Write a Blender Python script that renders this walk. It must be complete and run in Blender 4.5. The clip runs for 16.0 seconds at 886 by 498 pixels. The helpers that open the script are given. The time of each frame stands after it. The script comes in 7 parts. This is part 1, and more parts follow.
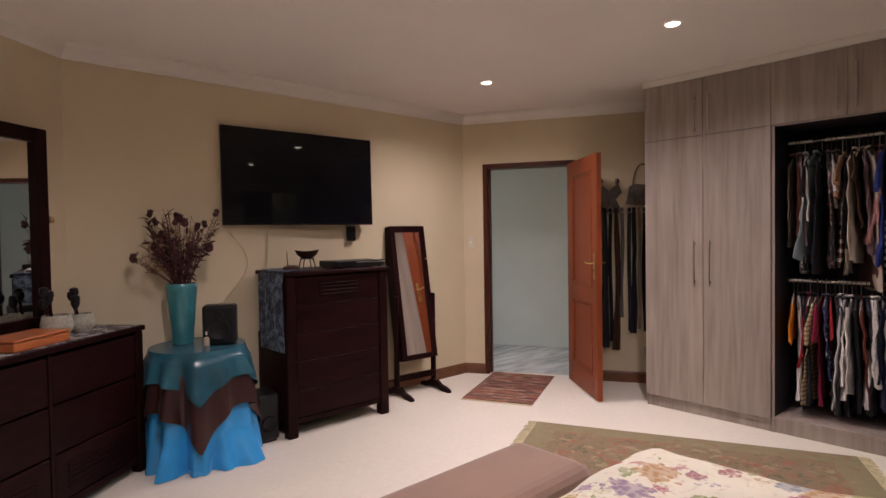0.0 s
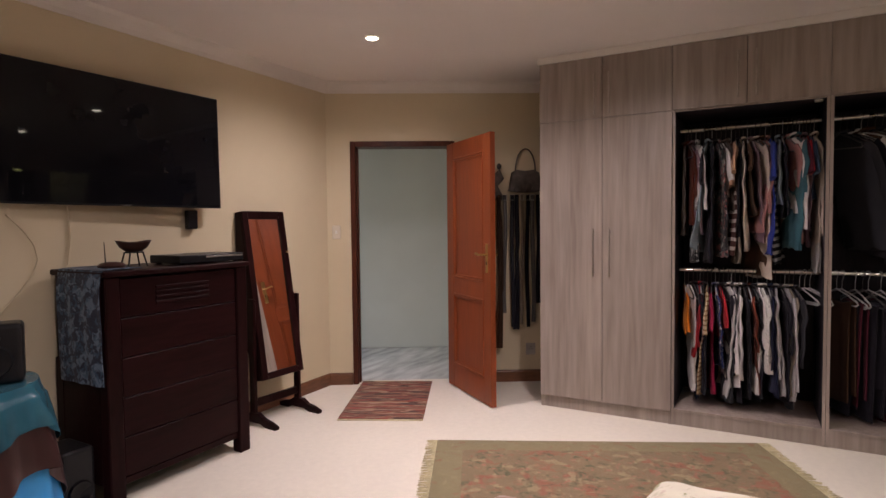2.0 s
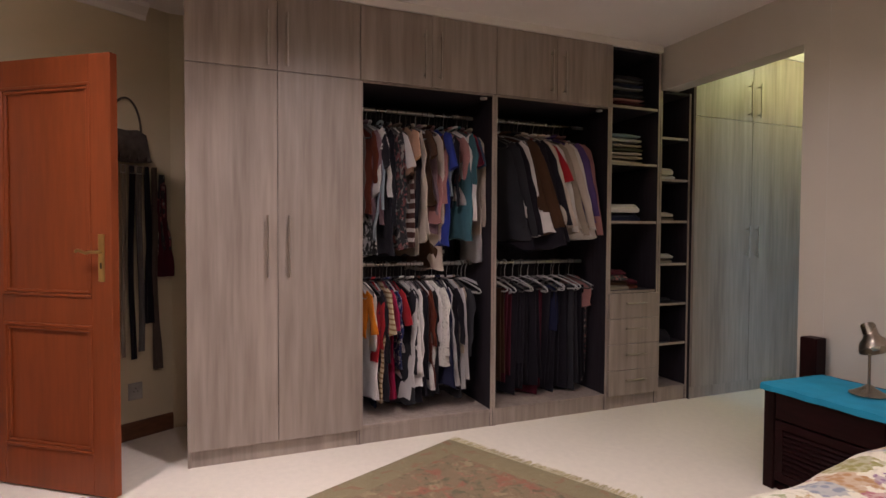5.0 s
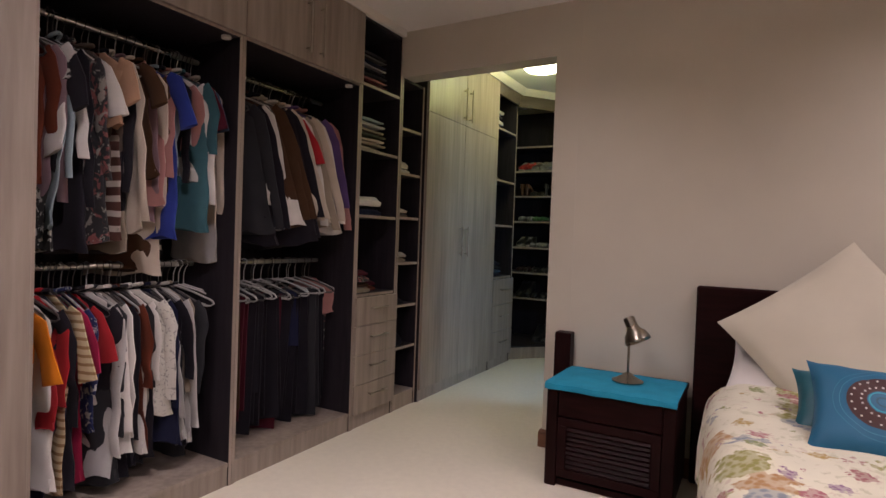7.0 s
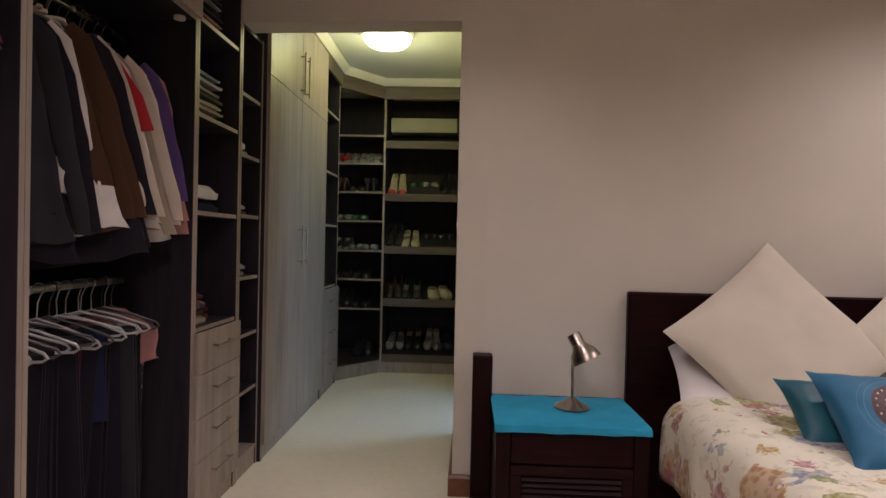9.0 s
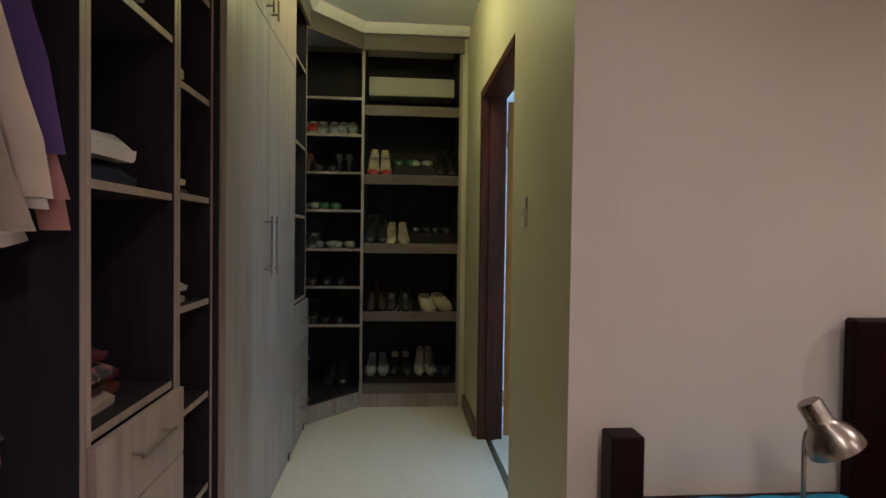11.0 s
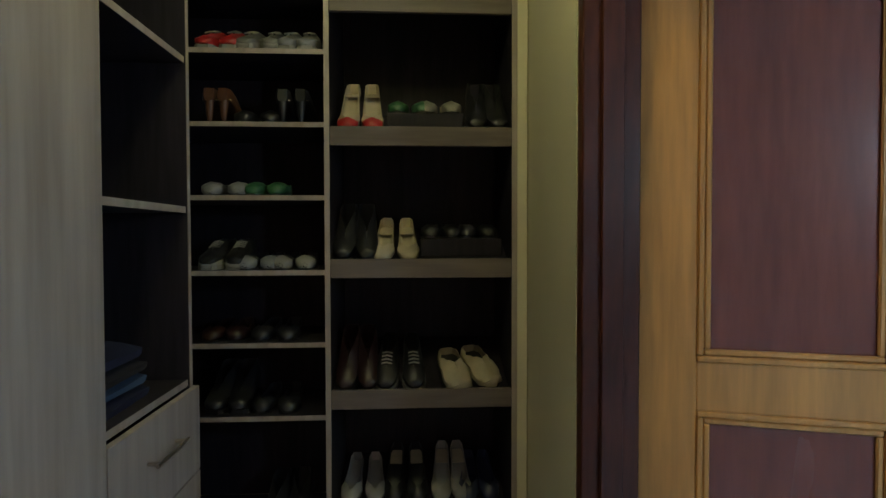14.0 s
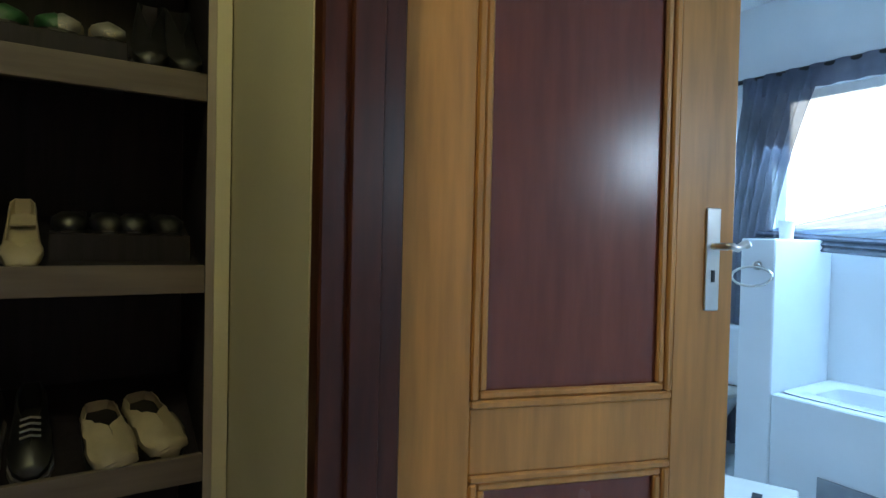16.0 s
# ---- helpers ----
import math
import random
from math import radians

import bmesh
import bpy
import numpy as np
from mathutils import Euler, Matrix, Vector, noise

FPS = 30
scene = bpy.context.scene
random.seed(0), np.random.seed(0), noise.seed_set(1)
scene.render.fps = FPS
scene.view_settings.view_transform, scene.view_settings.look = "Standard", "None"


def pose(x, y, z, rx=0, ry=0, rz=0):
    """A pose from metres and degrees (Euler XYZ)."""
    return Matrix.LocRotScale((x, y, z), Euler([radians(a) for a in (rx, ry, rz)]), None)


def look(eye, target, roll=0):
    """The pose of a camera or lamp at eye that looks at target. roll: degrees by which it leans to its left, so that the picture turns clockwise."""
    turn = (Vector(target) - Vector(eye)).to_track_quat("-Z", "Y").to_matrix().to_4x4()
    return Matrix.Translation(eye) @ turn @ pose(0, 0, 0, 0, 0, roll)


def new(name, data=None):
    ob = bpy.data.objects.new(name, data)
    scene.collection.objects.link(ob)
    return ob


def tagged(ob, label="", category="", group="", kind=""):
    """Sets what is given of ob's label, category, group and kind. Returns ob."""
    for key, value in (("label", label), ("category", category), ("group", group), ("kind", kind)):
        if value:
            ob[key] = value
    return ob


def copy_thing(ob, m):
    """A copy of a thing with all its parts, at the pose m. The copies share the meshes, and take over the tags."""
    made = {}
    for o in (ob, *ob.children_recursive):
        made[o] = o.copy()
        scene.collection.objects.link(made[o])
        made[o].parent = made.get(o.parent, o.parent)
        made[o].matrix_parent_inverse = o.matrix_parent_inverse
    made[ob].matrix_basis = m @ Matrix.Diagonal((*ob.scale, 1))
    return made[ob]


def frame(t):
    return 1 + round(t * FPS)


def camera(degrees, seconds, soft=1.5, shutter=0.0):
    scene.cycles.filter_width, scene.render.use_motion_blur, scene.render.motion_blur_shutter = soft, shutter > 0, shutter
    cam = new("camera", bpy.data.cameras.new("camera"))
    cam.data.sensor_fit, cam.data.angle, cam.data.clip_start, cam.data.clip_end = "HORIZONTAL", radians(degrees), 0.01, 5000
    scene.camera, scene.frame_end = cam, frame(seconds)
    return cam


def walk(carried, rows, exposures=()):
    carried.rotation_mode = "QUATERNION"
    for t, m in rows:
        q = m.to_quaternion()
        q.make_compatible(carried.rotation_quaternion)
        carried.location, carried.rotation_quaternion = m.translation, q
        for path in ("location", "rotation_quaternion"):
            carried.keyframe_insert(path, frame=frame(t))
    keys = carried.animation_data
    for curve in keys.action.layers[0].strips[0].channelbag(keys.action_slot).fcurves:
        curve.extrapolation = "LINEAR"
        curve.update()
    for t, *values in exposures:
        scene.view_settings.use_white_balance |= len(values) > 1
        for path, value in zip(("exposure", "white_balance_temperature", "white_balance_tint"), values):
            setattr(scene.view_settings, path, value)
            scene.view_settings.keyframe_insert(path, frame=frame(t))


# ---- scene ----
cam = camera(76.1, 16.0)
METRES, EYE, TILT, LEAN, TURN = 8.0, 1.5, 0.0, 0.0, -42.6
PATH = [
    (0, (0.179, -0.015, 1.386), (1.528, 1.461, 1.333), -0.9),
    (0.5, (0.255, 0.164, 1.391), (1.679, 1.567, 1.328), -0.8),
    (1, (0.308, 0.369, 1.38), (1.816, 1.681, 1.309), -0.8),
    (1.5, (0.341, 0.603, 1.365), (1.975, 1.754, 1.289), -0.8),
    (2, (0.401, 0.843, 1.343), (2.154, 1.803, 1.262), -0.6),
    (2.5, (0.496, 1.069, 1.318), (2.355, 1.803, 1.242), -0.5),
    (3, (0.602, 1.339, 1.296), (2.542, 1.821, 1.222), -0.3),
    (3.2, (0.647, 1.439, 1.291), (2.612, 1.799, 1.214), -0.1),
    (3.5, (0.701, 1.577, 1.28), (2.689, 1.781, 1.205), -0.1),
    (4, (0.874, 1.78, 1.268), (2.869, 1.659, 1.202), -0.0),
    (4.5, (1.084, 1.974, 1.244), (3.031, 1.521, 1.182), 0.2),
    (5, (1.251, 2.109, 1.229), (3.097, 1.343, 1.168), 0.3),
    (5.2, (1.327, 2.141, 1.229), (3.113, 1.242, 1.164), 0.5),
    (7.3, (2.477, 2.289, 1.192), (3.292, 0.463, 1.158), 2.0),
    (7.5, (2.58, 2.262, 1.194), (3.296, 0.395, 1.166), 1.9),
    (8, (2.824, 2.144, 1.202), (3.303, 0.202, 1.181), 1.8),
    (8.5, (3.077, 2.017, 1.215), (3.34, 0.035, 1.19), 1.4),
    (9, (3.308, 1.818, 1.203), (3.391, -0.181, 1.179), 1.3),
    (9.2, (3.384, 1.713, 1.201), (3.411, -0.287, 1.181), 1.1),
    (11.3, (3.854, 0.455, 1.214), (3.685, -1.537, 1.168), 0.8),
    (11.5, (3.855, 0.309, 1.217), (3.695, -1.684, 1.173), 0.6),
    (12, (3.847, -0.029, 1.222), (3.705, -2.023, 1.171), 0.4),
    (12.5, (3.815, -0.377, 1.224), (3.695, -2.373, 1.173), 0.2),
    (13, (3.806, -0.696, 1.22), (3.712, -2.693, 1.17), 0.2),
    (13.5, (3.794, -0.977, 1.229), (3.719, -2.975, 1.188), -0.1),
    (14, (3.767, -1.254, 1.244), (3.657, -3.251, 1.194), -0.1),
    (14.5, (3.763, -1.442, 1.259), (3.518, -3.425, 1.194), 0.1),
    (15, (3.737, -1.598, 1.283), (3.23, -3.53, 1.194), 0.6),
    (15.5, (3.695, -1.719, 1.269), (2.897, -3.552, 1.198), 0.7),
    (16, (3.649, -1.792, 1.242), (2.589, -3.487, 1.199), 1.3),
]
walk(cam, [(t, look(eye, target, roll)) for t, eye, target, roll in PATH])

# ---------------------------------------------------------------- light
world = bpy.data.worlds.new("sky_world")
scene.world = world
world.use_nodes = True
_n = world.node_tree.nodes
_sky = _n.new("ShaderNodeTexSky")
_sky.sky_type = "NISHITA"
_sky.sun_disc = False
_sky.sun_elevation, _sky.sun_rotation = radians(24), radians(-60)
_n["Background"].inputs[1].default_value = 0.12
world.node_tree.links.new(_sky.outputs[0], _n["Background"].inputs[0])

CEIL, CEIL2 = 2.55, 2.66
WARM = (1.0, 0.855, 0.885)


def spot_lamp(x, y, z, watts, size=160, blend=1.0, color=WARM):
    d = bpy.data.lights.new("downlight_lamp", "SPOT")
    d.energy, d.color, d.spot_size, d.spot_blend, d.shadow_soft_size = watts, color, radians(size), blend, 0.05
    ob = new("downlight_lamp", d)
    ob.matrix_world = look((x, y, z), (x, y, 0))
    return ob


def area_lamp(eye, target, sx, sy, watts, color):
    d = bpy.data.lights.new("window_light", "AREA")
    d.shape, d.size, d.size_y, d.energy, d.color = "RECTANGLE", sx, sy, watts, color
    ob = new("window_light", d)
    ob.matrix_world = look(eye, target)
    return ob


# the last two are unseen lamps, added to brighten the room's left half
CEILING_SPOTS = [(3.40, 2.985, 85, 160), (3.31, 1.47, 86, 154), (3.23, -0.04, 24, 132), (1.05, 1.8, 119, 160), (1.15, 0.0, 62, 160)]
for _x, _y, _w, _s in CEILING_SPOTS:
    spot_lamp(_x, _y, CEIL - 0.03, _w, _s)
# the bulbs' narrower beams, which leave pools on the carpet
spot_lamp(3.40, 2.985, CEIL - 0.035, 42, 85)
spot_lamp(3.31, 1.47, CEIL - 0.035, 50, 85)
d = bpy.data.lights.new("dome_lamp", "POINT")
d.energy, d.color, d.shadow_soft_size = 7.0, (1.0, 0.99, 0.36), 0.12
new("dome_lamp", d).location = (3.9, -2.17, 2.50)
# unseen lamp, added for the highlight mirrored in the bathroom door
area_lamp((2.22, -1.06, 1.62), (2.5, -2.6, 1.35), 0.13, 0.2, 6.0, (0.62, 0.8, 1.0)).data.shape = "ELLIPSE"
# daylight in the bathroom's window; the passage's end opening and its lamp are added, unseen
area_lamp((0.50, -2.72, 1.68), (1.3, -2.85, 0.4), 1.5, 0.8, 58, (0.36, 0.67, 1.0))
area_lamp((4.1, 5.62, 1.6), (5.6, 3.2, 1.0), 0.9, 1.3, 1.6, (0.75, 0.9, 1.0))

# ---------------------------------------------------------------- materials


def mat(name, color, rough=0.5, metal=0.0, var=0.12, scale=6.0, stretch=(1, 1, 1), bump=0.08, bscale=None, color2=None, coat=0.0, sheen=0.0, rand=0.0, big=1.0, spec=0.5):
    """A procedural surface: colour varied at two scales, fine relief, uneven gloss."""
    m = bpy.data.materials.new(name)
    m.use_nodes = True
    nt = m.node_tree
    b = nt.nodes["Principled BSDF"]
    tc = nt.nodes.new("ShaderNodeTexCoord")
    mp = nt.nodes.new("ShaderNodeMapping")
    mp.inputs["Scale"].default_value = stretch
    nt.links.new(tc.outputs["Object"], mp.inputs[0])
    n1 = nt.nodes.new("ShaderNodeTexNoise")
    n1.inputs["Scale"].default_value, n1.inputs["Detail"].default_value = scale, 8
    n2 = nt.nodes.new("ShaderNodeTexNoise")
    n2.inputs["Scale"].default_value, n2.inputs["Detail"].default_value = scale * 0.17 * big, 3
    for n in (n1, n2):
        nt.links.new(mp.outputs[0], n.inputs["Vector"])
    add = nt.nodes.new("ShaderNodeMath")
    add.operation = "ADD"
    nt.links.new(n1.outputs[0], add.inputs[0])
    nt.links.new(n2.outputs[0], add.inputs[1])
    ramp = nt.nodes.new("ShaderNodeMapRange")
    ramp.inputs[1].default_value, ramp.inputs[2].default_value = 0.7, 1.3
    nt.links.new(add.outputs[0], ramp.inputs[0])
    mix = nt.nodes.new("ShaderNodeMix")
    mix.data_type = "RGBA"
    c2 = color2 or tuple(c * (1 - 2 * var) for c in color)
    c1 = color if color2 else tuple(min(1, c * (1 + var)) for c in color)
    mix.inputs["A"].default_value, mix.inputs["B"].default_value = (*c2, 1), (*c1, 1)
    nt.links.new(ramp.outputs[0], mix.inputs["Factor"])
    out = mix.outputs["Result"]
    if rand:
        info = nt.nodes.new("ShaderNodeObjectInfo")
        mr = nt.nodes.new("ShaderNodeMapRange")
        mr.inputs[3].default_value, mr.inputs[4].default_value = 1 - rand, 1 + rand
        nt.links.new(info.outputs["Random"], mr.inputs[0])
        hsv = nt.nodes.new("ShaderNodeHueSaturation")
        nt.links.new(mr.outputs[0], hsv.inputs["Value"])
        nt.links.new(out, hsv.inputs["Color"])
        out = hsv.outputs[0]
    nt.links.new(out, b.inputs["Base Color"])
    rr = nt.nodes.new("ShaderNodeMapRange")
    rr.inputs[3].default_value, rr.inputs[4].default_value = max(0.02, rough - 0.07), min(1, rough + 0.07)
    nt.links.new(n2.outputs[0], rr.inputs[0])
    nt.links.new(rr.outputs[0], b.inputs["Roughness"])
    b.inputs["Metallic"].default_value = metal
    b.inputs["Specular IOR Level"].default_value = spec
    b.inputs["Coat Weight"].default_value = coat
    b.inputs["Sheen Weight"].default_value = sheen
    if bump:
        nb = n1
        if bscale:
            nb = nt.nodes.new("ShaderNodeTexNoise")
            nb.inputs["Scale"].default_value, nb.inputs["Detail"].default_value = bscale, 4
            nt.links.new(mp.outputs[0], nb.inputs["Vector"])
        bp = nt.nodes.new("ShaderNodeBump")
        bp.inputs["Strength"].default_value, bp.inputs["Distance"].default_value = bump, 0.01
        nt.links.new(nb.outputs[0], bp.inputs["Height"])
        nt.links.new(bp.outputs[0], b.inputs["Normal"])
    return m


def emit(name, color, strength):
    m = bpy.data.materials.new(name)
    m.use_nodes = True
    b = m.node_tree.nodes["Principled BSDF"]
    b.inputs["Base Color"].default_value = (*color, 1)
    b.inputs["Emission Color"].default_value = (*color, 1)
    b.inputs["Emission Strength"].default_value = strength
    return m


def spotted(name, base, spots, rough=0.8, bump=0.15, weave=350, soft=0.03, cover=0.85):
    """Cloth with printed blotches: spots is a list of (colour, scale, threshold, shift)."""
    m = mat(name, base, rough, 0, 0.05, 9, bump=bump, bscale=weave, sheen=0.08, spec=0.25)
    nt = m.node_tree
    b = nt.nodes["Principled BSDF"]
    cur = b.inputs["Base Color"].links[0].from_socket
    tc = nt.nodes.new("ShaderNodeTexCoord")
    for col, sc, th, shift in spots:
        mp = nt.nodes.new("ShaderNodeMapping")
        mp.inputs["Location"].default_value = (shift, shift * 1.7, shift * 0.6)
        nt.links.new(tc.outputs["Object"], mp.inputs[0])
        v = nt.nodes.new("ShaderNodeTexNoise")
        v.inputs["Scale"].default_value, v.inputs["Detail"].default_value, v.inputs["Roughness"].default_value = sc, 4, 0.55
        v.inputs["Distortion"].default_value = 0.6
        nt.links.new(mp.outputs[0], v.inputs["Vector"])
        r = nt.nodes.new("ShaderNodeMapRange")
        r.inputs[1].default_value, r.inputs[2].default_value = th - soft * 0.4, th + soft
        r.inputs[4].default_value = cover
        nt.links.new(v.outputs[0], r.inputs[0])
        mx = nt.nodes.new("ShaderNodeMix")
        mx.data_type = "RGBA"
        mx.inputs["B"].default_value = (*col, 1)
        nt.links.new(cur, mx.inputs["A"])
        nt.links.new(r.outputs[0], mx.inputs["Factor"])
        cur = mx.outputs["Result"]
    nt.links.new(cur, b.inputs["Base Color"])
    return m


M_wall = mat("beige_wall_paint", (0.63, 0.54, 0.375), 0.75, var=0.025, scale=3, bump=0.05, bscale=60)
M_wall2 = mat("pale_taupe_wall_paint", (0.585, 0.535, 0.462), 0.75, var=0.025, scale=3, bump=0.05, bscale=60)
M_wall3 = mat("olive_cream_wall_paint", (0.60, 0.55, 0.38), 0.6, var=0.025, scale=3, bump=0.05, bscale=60)
M_white = mat("white_wall_paint", (0.78, 0.79, 0.80), 0.6, var=0.02, scale=3, bump=0.04, bscale=60)
M_hall = mat("pale_grey_green_paint", (0.53, 0.57, 0.55), 0.6, var=0.03, scale=3, bump=0.04, bscale=60)
M_ceil = mat("ceiling_paint", (0.82, 0.77, 0.74), 0.85, var=0.02, scale=2, bump=0.04, bscale=80)
M_corn = mat("white_plaster", (0.76, 0.72, 0.68), 0.7, var=0.03, scale=4, bump=0.04)
M_carpet = mat("cream_carpet", (0.72, 0.66, 0.57), 0.95, var=0.035, scale=26, bump=0.16, bscale=420, big=0.25, sheen=0.2)
M_tile = mat("grey_marble_tile", (0.62, 0.63, 0.62), 0.18, var=0.26, scale=3.0, bump=0.0, stretch=(1, 3.5, 1))
M_btile = mat("white_tile", (0.78, 0.82, 0.85), 0.2, var=0.03, scale=3, bump=0.01)
M_grain = mat("grey_oak_laminate", (0.37, 0.305, 0.265), 0.42, var=0.2, scale=7, stretch=(5, 5, 0.35), bump=0.05, color2=(0.225, 0.182, 0.16), rand=0.06, big=1.5)
# unit insides: oak darkened in its own colour, in place of the shade within
M_carc = mat("oak_laminate_in_shade", (0.024, 0.020, 0.026), 0.55, var=0.2, scale=9, stretch=(6, 6, 0.6), bump=0.04, spec=0.2)
# shelf fronts, in a darker brown than the doors' laminate
M_fascia = mat("darker_oak_edging", (0.17, 0.135, 0.115), 0.5, var=0.2, scale=7, stretch=(0.5, 5, 5), bump=0.04, color2=(0.095, 0.075, 0.065), spec=0.3)
M_mahog = mat("dark_mahogany_stain", (0.017, 0.0042, 0.0048), 0.42, var=0.25, scale=7, stretch=(1, 7, 7), bump=0.03, spec=0.09)
M_mahv = mat("dark_mahogany_upright", (0.017, 0.0044, 0.0048), 0.42, var=0.25, scale=7, stretch=(7, 7, 1), bump=0.03, spec=0.09)
M_skirt = mat("brown_skirting_wood", (0.16, 0.065, 0.03), 0.4, var=0.2, scale=7, stretch=(2, 2, 8), bump=0.04)
M_frame = mat("dark_brown_frame_wood", (0.075, 0.021, 0.011), 0.36, var=0.22, scale=7, stretch=(7, 7, 1), bump=0.03, spec=0.22)
M_door = mat("red_mahogany_door", (0.25, 0.053, 0.014), 0.42, var=0.10, scale=6, stretch=(7, 7, 0.7), bump=0.02, spec=0.35)
M_pine = mat("golden_pine_stile", (0.55, 0.235, 0.055), 0.42, var=0.16, scale=6, stretch=(8, 8, 0.7), bump=0.03)
M_panel = mat("red_brown_door_panel", (0.19, 0.045, 0.022), 0.25, var=0.12, scale=7, stretch=(7, 7, 0.8), bump=0.03)
M_nickel = mat("satin_nickel", (0.42, 0.37, 0.33), 0.42, 1.0, var=0.08, scale=20, bump=0.02)
M_chrome = mat("brushed_steel", (0.62, 0.60, 0.56), 0.28, 1.0, var=0.06, scale=20, bump=0.02)
M_brass = mat("aged_brass", (0.55, 0.38, 0.16), 0.3, 1.0, var=0.15, scale=20, bump=0.02)
M_black = mat("black_plastic", (0.010, 0.010, 0.012), 0.35, var=0.1, scale=20, bump=0.02, spec=0.25)
M_screen = mat("black_screen_glass", (0.006, 0.006, 0.008), 0.07, var=0.05, scale=3, bump=0, spec=0.22)
M_plast = mat("white_plastic", (0.78, 0.76, 0.72), 0.4, var=0.03, scale=8, bump=0.01)
M_mirror = mat("mirror_silver", (0.86, 0.86, 0.86), 0.02, 1.0, var=0.0, scale=2, bump=0)
M_mirror.node_tree.nodes["Principled BSDF"].inputs["Roughness"].links and M_mirror.node_tree.links.remove(M_mirror.node_tree.nodes["Principled BSDF"].inputs["Roughness"].links[0])
M_mirror.node_tree.nodes["Principled BSDF"].inputs["Roughness"].default_value = 0.02
for _m, _r in ((M_screen, 0.03),):
    _p = _m.node_tree.nodes["Principled BSDF"]
    _m.node_tree.links.remove(_p.inputs["Roughness"].links[0])
    _p.inputs["Roughness"].default_value = _r
M_lampglow = emit("lamp_glow", (1.0, 0.9, 0.75), 30)
M_domeglow = emit("dome_glow", (1.0, 1.0, 0.72), 9)

# ---------------------------------------------------------------- builders


def thing(name, m=None, label="", category="", group="", kind=""):
    ob = new(name)
    ob.empty_display_size = 0.1
    if m is not None:
        ob.matrix_world = m
    return tagged(ob, label, category, group, kind)


def part(name, bm, material, parent=None, label="", smooth=False, m=None):
    me = bpy.data.meshes.new(name)
    bmesh.ops.recalc_face_normals(bm, faces=bm.faces)
    if smooth:
        for f in bm.faces:
            f.smooth = True
    bm.to_mesh(me)
    bm.free()
    if smooth:
        me.set_sharp_from_angle(angle=radians(48))
    if isinstance(material, (list, tuple)):
        for x in material:
            me.materials.append(x)
    else:
        me.materials.append(material)
    ob = new(name, me)
    if parent is not None:
        ob.parent = parent
    if m is not None:
        ob.matrix_basis = m
    if label:
        ob["label"] = label
    return ob


def shared(name, me, parent, m):
    ob = new(name, me)
    ob.parent = parent
    ob.matrix_basis = m
    return ob


def bx(x0, x1, y0, y1, z0, z1, bevel=0.0, bm=None, seg=1):
    """A box, rounded at its edges if bevel is given."""
    own = bmesh.new()
    bmesh.ops.create_cube(own, size=1.0)
    for v in own.verts:
        v.co = Vector(((x0 + x1) / 2 + v.co.x * (x1 - x0), (y0 + y1) / 2 + v.co.y * (y1 - y0), (z0 + z1) / 2 + v.co.z * (z1 - z0)))
    if bevel:
        bmesh.ops.bevel(own, geom=own.edges[:], offset=bevel, segments=seg, affect="EDGES", profile=0.5)
    if bm is None:
        return own
    return join(bm, own)


def join(bm, other, m=None):
    me = bpy.data.meshes.new("tmp")
    if m is not None:
        other.transform(m)
    other.to_mesh(me)
    other.free()
    bm.from_mesh(me)
    bpy.data.meshes.remove(me)
    return bm


def lathe(profile, n=24, bm=None):
    """A turned body from (radius, height) rows."""
    bm = bm or bmesh.new()
    rings = []
    for r, z in profile:
        if r < 1e-5:
            rings.append([bm.verts.new((0, 0, z))])
        else:
            rings.append([bm.verts.new((r * math.cos(2 * math.pi * i / n), r * math.sin(2 * math.pi * i / n), z)) for i in range(n)])
    for a, b in zip(rings, rings[1:]):
        for i in range(n):
            j = (i + 1) % n
            q = [a[i % len(a)], a[j % len(a)], b[j % len(b)], b[i % len(b)]]
            q = list(dict.fromkeys(q))
            if len(q) > 2:
                bm.faces.new(q)
    return bm


def tube(points, r, n=8, bm=None, r2=None, closed=False):
    """A round bar along points."""
    bm = bm or bmesh.new()
    pts = [Vector(p) for p in points]
    rings = []
    up = Vector((0, 0, 1))
    side = None
    for i, p in enumerate(pts):
        if closed:
            t = (pts[(i + 1) % len(pts)] - pts[i - 1]).normalized()
        else:
            t = (pts[min(i + 1, len(pts) - 1)] - pts[max(i - 1, 0)]).normalized()
        if side is None:
            side = t.cross(up if abs(t.z) < 0.95 else Vector((1, 0, 0))).normalized()
        side = (side - t * side.dot(t)).normalized()
        w = t.cross(side)
        k = i / max(1, len(pts) - 1)
        rr = r if r2 is None else r + (r2 - r) * k
        rings.append([bm.verts.new(p + side * (rr * math.cos(2 * math.pi * j / n)) + w * (rr * math.sin(2 * math.pi * j / n))) for j in range(n)])
    loops = list(zip(rings, rings[1:])) + ([(rings[-1], rings[0])] if closed else [])
    for a, b in loops:
        for j in range(n):
            k = (j + 1) % n
            bm.faces.new((a[j], a[k], b[k], b[j]))
    if not closed:
        bm.faces.new(rings[0][::-1])
        bm.faces.new(rings[-1])
    return bm


